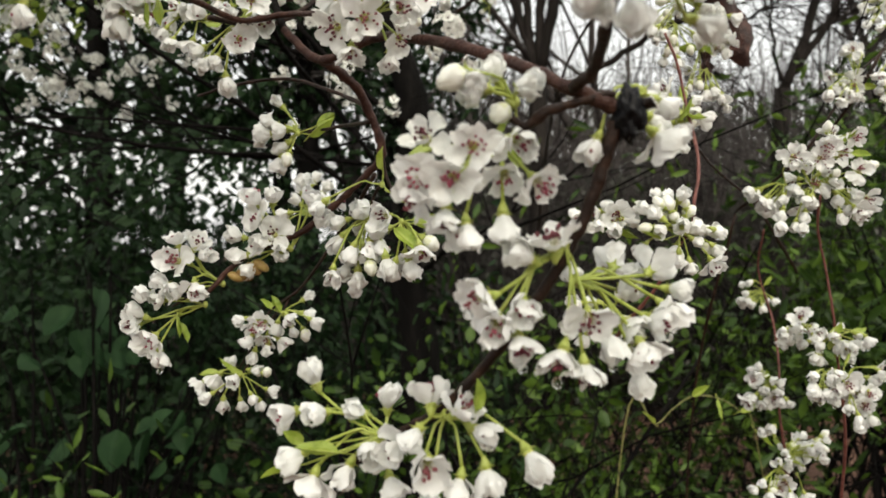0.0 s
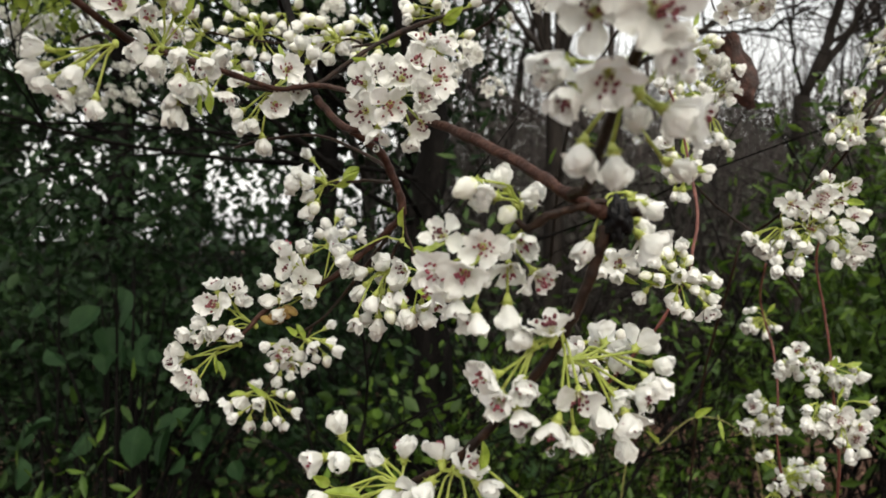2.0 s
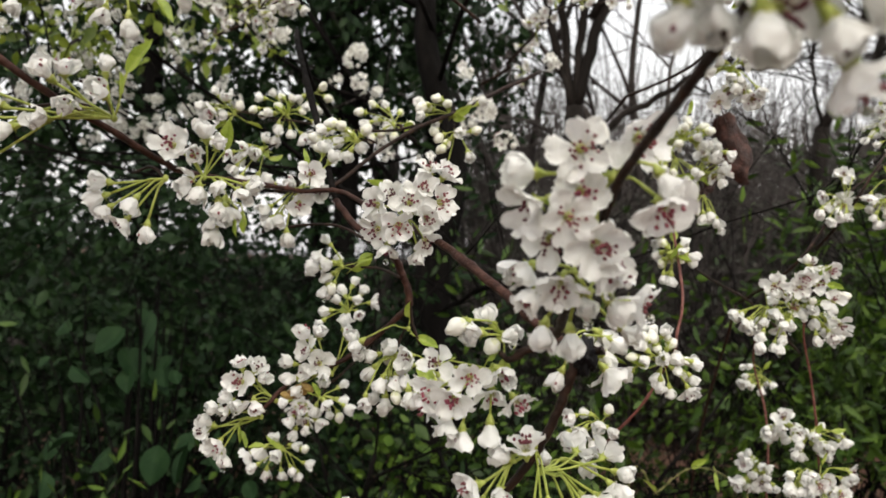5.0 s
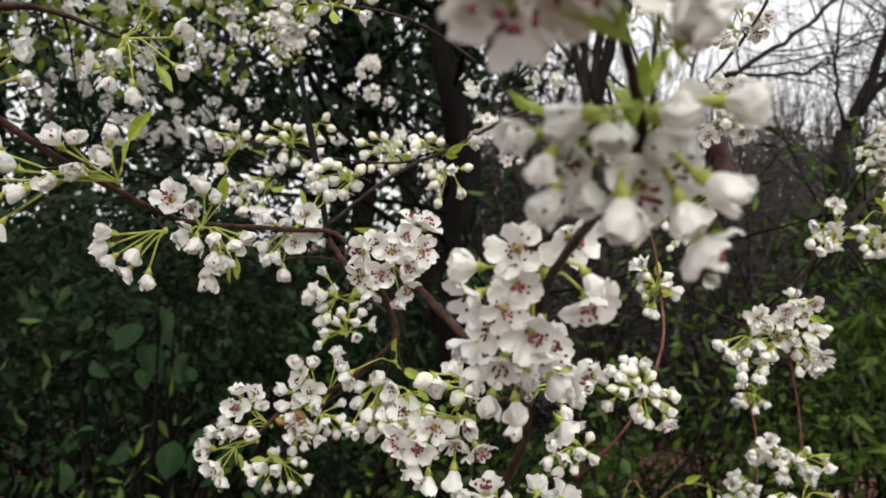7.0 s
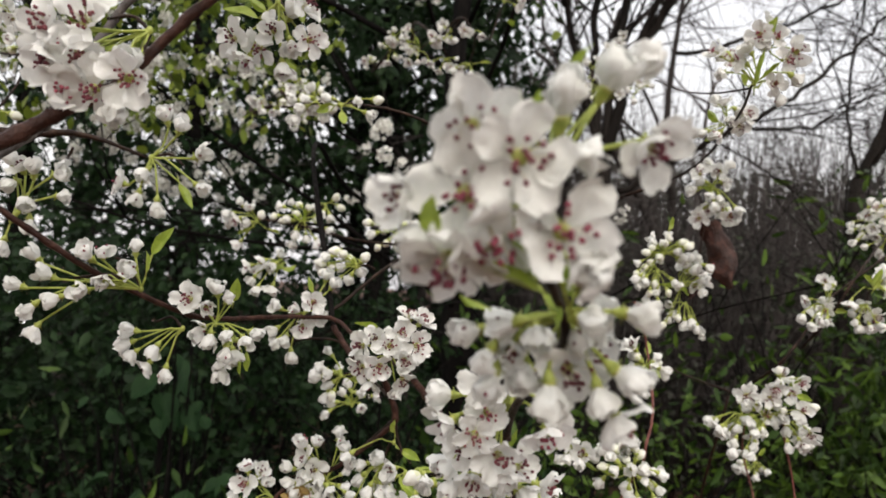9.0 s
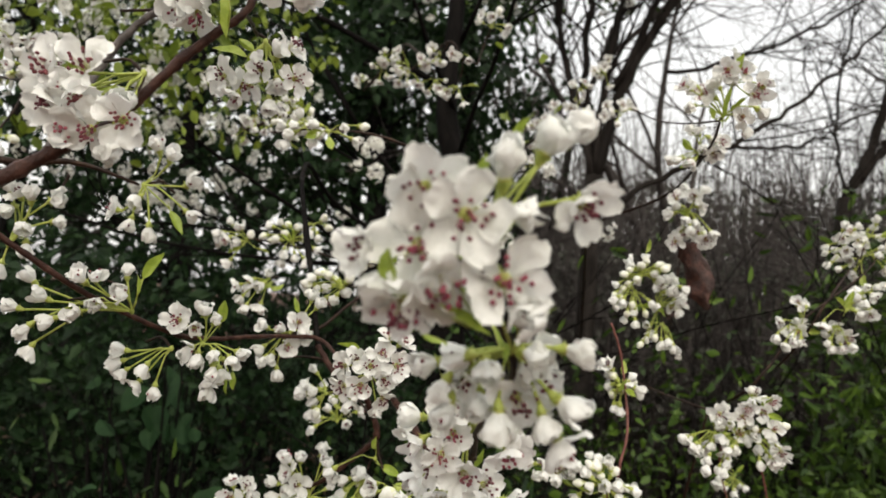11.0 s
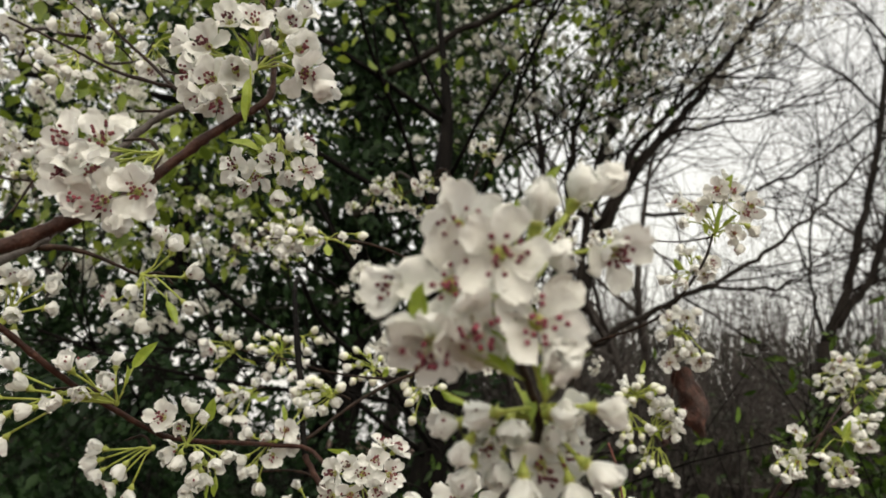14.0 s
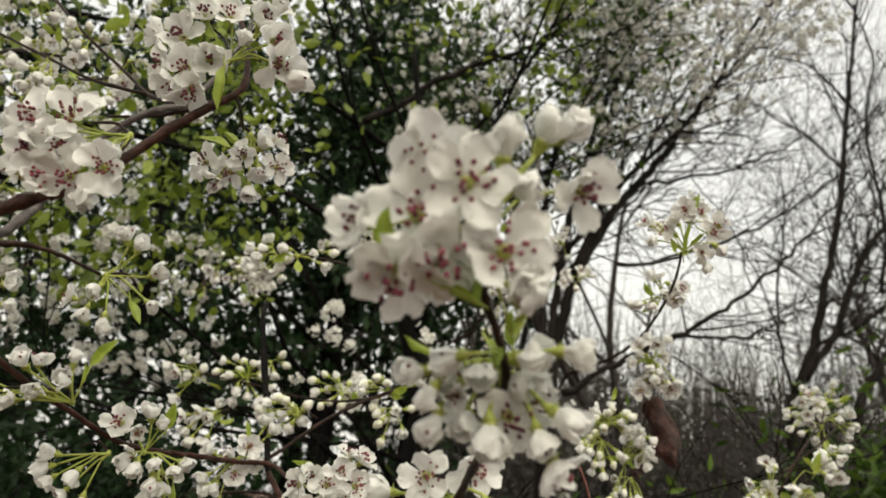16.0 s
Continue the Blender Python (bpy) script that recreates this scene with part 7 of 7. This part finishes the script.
# spring-green undergrowth
for i, (x, y, sx, sy, h, n, c, low) in enumerate([(-1.2, 2.2, 0.6, 0.3, 0.8, 700, 60, 0), (-0.45, 2.3, 0.5, 0.3, 0.8, 550, 50, 0), (0.25, 2.5, 0.5, 0.35, 0.9, 900, 60, 0),
                                                (0.75, 2.3, 0.4, 0.3, 0.9, 550, 45, 0), (1.0, 3.4, 0.5, 0.4, 1.1, 1000, 70, 0), (0.1, 3.3, 0.6, 0.4, 1.0, 900, 70, 0), (0.4, 2.8, 0.45, 0.25, 1.35, 1100, 80, 0.3), (0.95, 2.9, 0.4, 0.25, 1.3, 550, 50, 0.3)]):
    shrub("loose green shrub in new spring leaf", 340 + i, (x, y), (sx, sy), h, 12, int(n * 1.2), 0.047, BRIGHT, clumps=int(c * 1.1), group="undergrowth", droop=0.2, low=low, shape=LANCE_SHAPE if i % 3 == 0 else LEAF_SHAPE)
for i, (x, y, sx, sy, h, n, c, low) in enumerate([(1.55, 2.9, 0.35, 0.3, 1.8, 1500, 90, 0.9), (1.85, 3.15, 0.4, 0.3, 2.15, 1800, 110, 1.0), (2.25, 3.3, 0.5, 0.4, 2.1, 2300, 120, 0.95), (3.0, 4.0, 0.6, 0.4, 2.2, 1300, 80, 0.8), (2.6, 2.7, 0.4, 0.3, 1.6, 900, 60, 0.3)]):
    shrub("upright green shrub with narrow new leaves", 360 + i, (x, y), (sx, sy), h, 10, int(n * 0.72), 0.062, BRIGHT, clumps=c, group="narrow-leaved shrubs", droop=0.1, low=low, shape=LANCE_SHAPE)

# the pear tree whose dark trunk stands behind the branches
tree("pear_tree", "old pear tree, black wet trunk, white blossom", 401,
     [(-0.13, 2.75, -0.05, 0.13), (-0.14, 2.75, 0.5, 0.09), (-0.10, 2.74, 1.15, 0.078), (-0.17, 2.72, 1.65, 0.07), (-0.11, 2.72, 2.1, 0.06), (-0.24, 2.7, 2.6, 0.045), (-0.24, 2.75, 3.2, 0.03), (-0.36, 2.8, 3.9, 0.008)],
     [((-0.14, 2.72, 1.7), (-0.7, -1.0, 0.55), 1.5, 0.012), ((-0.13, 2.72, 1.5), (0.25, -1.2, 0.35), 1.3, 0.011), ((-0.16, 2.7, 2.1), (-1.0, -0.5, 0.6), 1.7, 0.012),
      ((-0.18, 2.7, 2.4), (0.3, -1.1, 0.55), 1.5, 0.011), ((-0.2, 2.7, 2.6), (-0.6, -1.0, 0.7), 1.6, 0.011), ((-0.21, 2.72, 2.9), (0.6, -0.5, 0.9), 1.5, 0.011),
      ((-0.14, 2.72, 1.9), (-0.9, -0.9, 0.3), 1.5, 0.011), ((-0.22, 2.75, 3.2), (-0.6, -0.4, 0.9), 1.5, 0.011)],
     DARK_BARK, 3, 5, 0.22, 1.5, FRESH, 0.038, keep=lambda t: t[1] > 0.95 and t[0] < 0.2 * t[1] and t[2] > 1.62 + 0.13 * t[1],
     bloom=lambda t: (0.12 < (t[2] - 1.75) / (t[1] + 0.2) < 0.33) or (t[0] < -0.55 * t[1] and t[2] > 2.2), leafy=lambda t: t[2] > 1.75 + (0.24 if t[0] < -0.3 * t[1] else 0.3) * (t[1] + 0.2))
shrub("thin evergreen shrub growing up before the trunk", 380, (-0.16, 2.52), (0.34, 0.1), 1.75, 7, 420, 0.05, EVERGREEN, clumps=60, group="undergrowth", droop=0.2, shape=LANCE_SHAPE)
shrub("thin evergreen shrub growing up before the trunk", 383, (0.02, 2.4), (0.3, 0.1), 1.5, 6, 300, 0.05, BRIGHT, clumps=50, group="undergrowth", droop=0.2)
# boughs of the same tree that reach forward, in full blossom
brnd = random.Random(21)


def forward_bough(label, start, tip, seed):
    rng = np.random.default_rng(seed)
    ob = plant("pear_branch", label, "branch", "boughs in blossom")
    start, tip = np.array(start), np.array(tip)
    length = np.linalg.norm(tip - start)
    n = max(5, int(length / 0.07))
    line = [start + (tip - start) * (i / n) + rng.normal(0, 0.014, 3) + np.array([0, 0, 0.05 * math.sin(math.pi * i / n)]) for i in range(n + 1)]
    stem("stem", ob, BARK, [(*p, 4.2 - 3.0 * i / n) for i, p in enumerate(line)])
    for i in range(1, n + 1):
        for side in range(2):
            if rng.random() < 0.42:
                continue
            off = rng.normal(0, 1, 3)
            off /= np.linalg.norm(off)
            base = line[i] + off * 0.004
            if rng.random() < 0.5:
                far_end = line[i] + off * rng.uniform(0.03, 0.09)
                stem("twig", ob, BARK, [(*line[i], 1.6), (*((line[i] + far_end) / 2 + rng.normal(0, 0.004, 3)), 1.3), (*far_end, 1.0)])
                base = far_end
            members = []
            for k in range(int(rng.integers(4, 8))):
                d = rng.normal(0, 1, 3) + off * 0.8 + np.array([0, -0.2, -0.1])
                p = base + d / np.linalg.norm(d) * rng.uniform(0.016, 0.032)
                members.append((str(rng.choice(list("FFCCCBBbl"))), *p))
            cluster(ob, base, 1.0, members, brnd)
    return ob


for i, (a, b) in enumerate([((-0.95, 0.9, 2.35), (-0.30, 0.42, 2.12)), ((-1.0, 0.75, 2.05), (-0.45, 0.5, 2.02)),
                            ((-0.6, 1.5, 2.2), (-0.30, 0.95, 2.08)), ((-0.35, 1.6, 2.35), (0.0, 0.95, 2.22)),
                            ((0.0, 1.7, 2.15), (0.28, 1.2, 2.2)),
                            ((-1.3, 1.3, 2.3), (-0.75, 0.8, 2.2)), ((-1.2, 1.2, 2.7), (-0.65, 0.75, 2.5))]):
    forward_bough("pear bough crowded with white blossom and buds", a, b, 700 + i)

# trees whose long limbs stand against the sky
LEANING_LIMBS = [
    [(0.530, 4.000, 2.630, 0.0429), (0.615, 4.000, 3.023, 0.0406), (0.727, 4.000, 3.328, 0.0390), (0.863, 4.000, 3.591, 0.0367), (1.114, 4.000, 3.955, 0.0328), (1.300, 4.000, 4.223, 0.0289), (1.535, 4.000, 4.617, 0.0234), (1.741, 4.000, 4.981, 0.0195), (2.088, 4.000, 5.549, 0.0140), (2.374, 4.000, 6.097, 0.0094)],
    [(0.520, 4.000, 2.629, 0.0351), (0.545, 4.000, 3.052, 0.0328), (0.577, 4.000, 3.391, 0.0312), (0.649, 4.000, 3.792, 0.0265), (0.776, 4.000, 4.309, 0.0218), (0.922, 4.000, 4.773, 0.0172), (1.117, 4.000, 5.320, 0.0133), (1.286, 4.000, 5.906, 0.0086)],
    [(0.506, 4.000, 2.628, 0.0312), (0.434, 4.000, 3.189, 0.0281), (0.433, 4.000, 3.572, 0.0257), (0.502, 4.000, 4.070, 0.0218), (0.693, 4.000, 4.569, 0.0172), (0.840, 4.000, 5.003, 0.0133), (0.954, 4.000, 5.615, 0.0094)],
    [(0.496, 4.000, 2.627, 0.0312), (0.347, 4.000, 3.181, 0.0281), (0.222, 4.000, 3.754, 0.0234), (0.162, 4.000, 4.390, 0.0195), (0.245, 4.000, 4.955, 0.0156), (0.251, 4.000, 5.560, 0.0109)],
    [(0.528, 3.300, 2.320, 0.0234), (0.771, 3.300, 2.510, 0.0203), (1.033, 3.200, 2.630, 0.0172), (1.212, 3.200, 2.754, 0.0148), (1.410, 3.200, 2.917, 0.0125), (1.615, 3.200, 3.115, 0.0101), (1.771, 3.200, 3.314, 0.0078), (1.964, 3.200, 3.556, 0.0055)],
    [(1.033, 3.200, 2.630, 0.0125), (1.316, 3.200, 2.657, 0.0101), (1.453, 3.200, 2.706, 0.0078), (1.569, 3.200, 2.765, 0.0055)],
    [(0.537, 4.000, 3.236, 0.0320), (0.619, 4.050, 3.610, 0.0278), (0.763, 4.100, 4.018, 0.0237), (0.886, 4.150, 4.453, 0.0195), (0.963, 4.200, 4.821, 0.0153), (1.137, 4.250, 5.321, 0.0112), (1.325, 4.300, 5.917, 0.0070)],
    [(0.594, 4.000, 3.130, 0.0300), (0.851, 3.950, 3.706, 0.0260), (1.089, 3.900, 3.983, 0.0220), (1.257, 3.850, 4.167, 0.0180), (1.471, 3.800, 4.458, 0.0140), (1.714, 3.750, 4.793, 0.0100), (1.971, 3.700, 5.137, 0.0060)],
    [(0.968, 4.000, 3.820, 0.0160), (1.273, 3.925, 3.858, 0.0130), (1.603, 3.850, 3.929, 0.0100), (1.930, 3.775, 4.089, 0.0070), (2.143, 3.700, 4.184, 0.0040)],
    [(0.903, 4.000, 3.269, 0.0180), (1.275, 3.960, 3.355, 0.0152), (1.609, 3.920, 3.490, 0.0124), (1.947, 3.880, 3.693, 0.0096), (2.260, 3.840, 3.973, 0.0068), (2.503, 3.800, 4.192, 0.0040)],
    [(-0.670, 3.300, 3.747, 0.0300), (-0.430, 3.300, 3.897, 0.0270), (-0.190, 3.300, 4.099, 0.0240), (0.063, 3.300, 4.221, 0.0210), (0.318, 3.300, 4.360, 0.0180), (0.483, 3.300, 4.560, 0.0150), (0.550, 3.300, 4.902, 0.0120)],
]
FORKED_LIMBS = [
    [(2.558, 5.400, 2.840, 0.0497), (2.741, 5.400, 3.258, 0.0439), (2.924, 5.400, 3.940, 0.0351), (3.093, 5.400, 4.677, 0.0292), (3.211, 5.400, 5.414, 0.0234), (3.363, 5.400, 6.344, 0.0175), (3.579, 5.400, 7.517, 0.0105)],
    [(2.654, 5.400, 2.981, 0.0410), (2.928, 5.400, 3.391, 0.0351), (3.173, 5.400, 3.988, 0.0292), (3.460, 5.400, 4.393, 0.0234), (3.938, 5.400, 5.023, 0.0146)],
    [(3.048, 5.400, 2.064, 0.0468), (3.025, 5.400, 2.545, 0.0410), (3.073, 5.400, 2.889, 0.0380), (3.302, 5.400, 3.220, 0.0322), (3.688, 5.400, 3.863, 0.0234), (4.073, 5.400, 4.656, 0.0146)],
    [(2.741, 5.400, 3.258, 0.0205), (3.014, 5.400, 3.375, 0.0175), (3.341, 5.400, 3.640, 0.0140), (3.733, 5.400, 3.867, 0.0088)],
    [(2.561, 5.400, 2.884, 0.0175), (2.480, 5.400, 3.280, 0.0152), (2.488, 5.400, 3.753, 0.0117), (2.590, 5.400, 4.264, 0.0088), (2.585, 5.400, 4.906, 0.0058)],
    [(3.316, 5.400, 3.733, 0.0220), (3.439, 5.450, 4.257, 0.0193), (3.431, 5.500, 4.920, 0.0167), (3.458, 5.550, 5.527, 0.0140), (3.623, 5.600, 6.193, 0.0113), (3.479, 5.650, 6.888, 0.0087), (3.277, 5.700, 7.490, 0.0060)],
    [(3.151, 5.400, 4.790, 0.0140), (2.823, 5.267, 5.020, 0.0107), (2.399, 5.133, 5.182, 0.0073), (2.070, 5.000, 5.237, 0.0040)],
    [(3.286, 5.400, 5.420, 0.0140), (2.928, 5.267, 5.716, 0.0107), (2.578, 5.133, 5.742, 0.0073), (2.177, 5.000, 5.527, 0.0040)],
]


def limb_tree(name, label, seed, trunk, limbs, mat, twigs, blossoms=0.0, leaves=0.0, group="", keep=None, reach=1.0):
    """A tree with given main limbs, from which fine twigs fork off."""
    rng = np.random.default_rng(seed)
    ob = plant(name, label, "tree", group)
    pile = Pile()
    tube(pile, smooth_path(trunk, 5), 12, 0, 0.1, rng)
    part("trunk", pile.made("trunk", [mat]), ob)
    tips = []
    for rows in limbs:
        path = smooth_path(rows, 5)
        path[:, :3] += rng.normal(0, 0.008, (len(path), 3))
        lines = [[tuple(r) for r in path]]
        for k in range(twigs):
            i = int(rng.integers(len(path) // 5, len(path) - 1))
            along = path[i + 1, :3] - path[i, :3]
            along /= np.linalg.norm(along)
            off = rng.normal(0, 1, 3)
            off -= along * (off @ along)
            off /= np.linalg.norm(off)
            a = rng.uniform(0.4, 1.0)
            grow(rng, path[i, :3], along * math.cos(a) + off * math.sin(a), reach * rng.uniform(0.5, 1.2), min(0.0075, path[i, 3] * 0.42), 2, lines, tips, 0.35, 0.12, 4)
        part("limb", limbs_mesh("limb", lines, mat, 0.004), ob)
    tips = np.array([t for t in tips if keep is None or keep(t)])
    if blossoms and len(tips):
        chosen = tips[rng.random(len(tips)) < blossoms]
        for s, (v, f, m) in enumerate(BLOSSOMS):
            here = chosen[s::4]
            if len(here):
                me = many("blossom", v, f, [FAR_BLOSSOM, ANTHER_OLD], m, here[:, :3], rng.uniform(0.8, 1.3, len(here)), turns(rng, len(here)))
                tagged(part("blossom", me, ob, "white spring blossom"), kind="stuff")
    if leaves and len(tips):
        n = int(len(tips) * leaves)
        here = tips[rng.integers(0, len(tips), n)][:, :3] + rng.normal(0, 0.04, (n, 3))
        here = here[here[:, 0] < 0.9 + rng.normal(0, 0.35, n)]
        me = many("foliage", LEAF_SHAPE, LEAF_FACES, [BRIGHT], None, here, 0.04 * rng.uniform(0.6, 1.4, len(here)), turns(rng, len(here), 0.5))
        tagged(part("foliage", me, ob), kind="stuff")
    return ob


limb_tree("pear_tree", "leaning dark tree, long limbs, blossom high up", 402, [(0.5, 4.0, -0.05, 0.09), (0.5, 4.0, 0.8, 0.07), (0.52, 4.0, 1.6, 0.06), (0.520, 4.000, 2.629, 0.05)],
          [[(x, y, z, r * 0.8) for x, y, z, r in rows] for rows in LEANING_LIMBS], FAR_BARK, 18, 0.22, 1.0, keep=lambda t: t[2] > 3.3 and t[0] < 1.15 + 1.2 * (t[2] - 4.0))
limb_tree("bare_tree", "bare grey tree with forked trunk and fine twigs", 403, [(2.45, 5.4, -0.05, 0.09), (2.48, 5.4, 1.0, 0.075), (2.558, 5.400, 2.840, 0.06)],
          [[(x, y, z, r * 0.85) for x, y, z, r in rows] for rows in FORKED_LIMBS], FAR_BARK, 19, group="bare trees", reach=1.4)
for i, (x, y, h, r) in enumerate([(4.6, 8.2, 2.4, 0.10), (5.9, 8.9, 2.4, 0.13), (1.7, 8.2, 2.8, 0.10), (0.4, 9.0, 3.0, 0.12), (-1.2, 8.6, 3.0, 0.12), (-3.2, 8.2, 2.8, 0.12), (-5.4, 8.0, 2.6, 0.12), (7.2, 10.0, 2.8, 0.14)]):
    trng = np.random.default_rng(430 + i)
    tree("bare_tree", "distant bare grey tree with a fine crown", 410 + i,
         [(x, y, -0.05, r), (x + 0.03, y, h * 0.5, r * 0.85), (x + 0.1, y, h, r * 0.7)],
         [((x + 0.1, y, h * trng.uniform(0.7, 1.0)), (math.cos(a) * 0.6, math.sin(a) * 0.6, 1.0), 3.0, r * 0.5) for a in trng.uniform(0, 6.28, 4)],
         HAZE_WOOD, 3, 4, 0.0, 0.0, None, bend=0.32, group="bare trees")


# ---- brush that closes the distance, its grey-brown lightened for haze ----
def brush(label, seed, x0, x1, y0, y1, stems, height, leaves, mat, size=0.06):
    rng = np.random.default_rng(seed)
    pile = Pile()
    for k in range(stems):
        x, y, h = rng.uniform(x0, x1), rng.uniform(y0, y1), height * rng.uniform(0.4, 1.15)
        dx, dy = rng.normal(0, 0.55, 2)
        mid = (x + dx * 0.35 + rng.normal(0, 0.14), y + dy * 0.4, h * 0.55)
        tube(pile, [(x, y, -0.02, 0.014), (*mid, 0.010), (x + dx, y + dy, h, 0.003)], 3)
        for j in range(5):
            u = rng.uniform(0.3, 0.95)
            a = np.array([x + dx * u, y + dy * u, h * u])
            b = a + np.array([rng.normal(0, 0.4), rng.normal(0, 0.25), rng.uniform(0.0, 0.5)])
            tube(pile, [(*a, 0.006), (*((a + b) / 2 + rng.normal(0, 0.03, 3)), 0.004), (*b, 0.002)], 3)
    ob = new("brush", pile.made("brush", [HAZE_WOOD]))
    tagged(ob, label, "brushwood", kind="stuff")
    if leaves:
        here = np.stack([rng.uniform(x0, x1, leaves), rng.uniform(y0, y1, leaves), height * 0.76 * rng.random(leaves) ** 0.85], 1)
        me = many("foliage", LEAF_SHAPE, LEAF_FACES, [mat], None, here, size * rng.uniform(0.6, 1.4, leaves), turns(rng, leaves, 0.3))
        tagged(part("foliage", me, ob), kind="stuff")
    return ob


brush("tangled grey-brown brushwood at the wood's edge", 501, 0.3, 8.5, 6.6, 9.0, 1500, 3.25, 21000, HAZE_LEAF, 0.06)
brush("tangled grey-brown brushwood farther back", 502, -1, 14, 9.5, 13.0, 2700, 5.0, 46000, HAZE_LEAF, 0.085)

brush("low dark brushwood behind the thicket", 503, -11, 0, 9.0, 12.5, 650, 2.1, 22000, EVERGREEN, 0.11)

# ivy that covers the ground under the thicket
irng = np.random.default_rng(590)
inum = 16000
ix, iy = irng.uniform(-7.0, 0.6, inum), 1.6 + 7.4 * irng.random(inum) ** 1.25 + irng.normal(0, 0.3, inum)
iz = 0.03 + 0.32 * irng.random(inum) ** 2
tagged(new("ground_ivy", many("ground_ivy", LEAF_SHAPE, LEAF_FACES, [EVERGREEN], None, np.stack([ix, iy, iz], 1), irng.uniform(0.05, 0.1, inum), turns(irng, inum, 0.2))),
       "dark ivy leaves covering the ground", "ivy", kind="stuff")

# fallen leaves on the ground
lrng = np.random.default_rng(600)
ln = 7000
lx, ly = lrng.uniform(-5, 6, ln), lrng.uniform(-4, 8, ln)
lz = [ground_height(a, b) + 0.012 for a, b in zip(lx, ly)]
flat = turns(lrng, ln)
flat[:, 2, :] *= 0.25
tagged(new("fallen_leaves", many("fallen_leaves", LEAF_SHAPE, LEAF_FACES, [LITTER], None, np.stack([lx, ly, lz], 1), lrng.uniform(0.04, 0.09, ln), flat)),
       "brown fallen leaves lying on the ground", "leaf litter", kind="stuff")
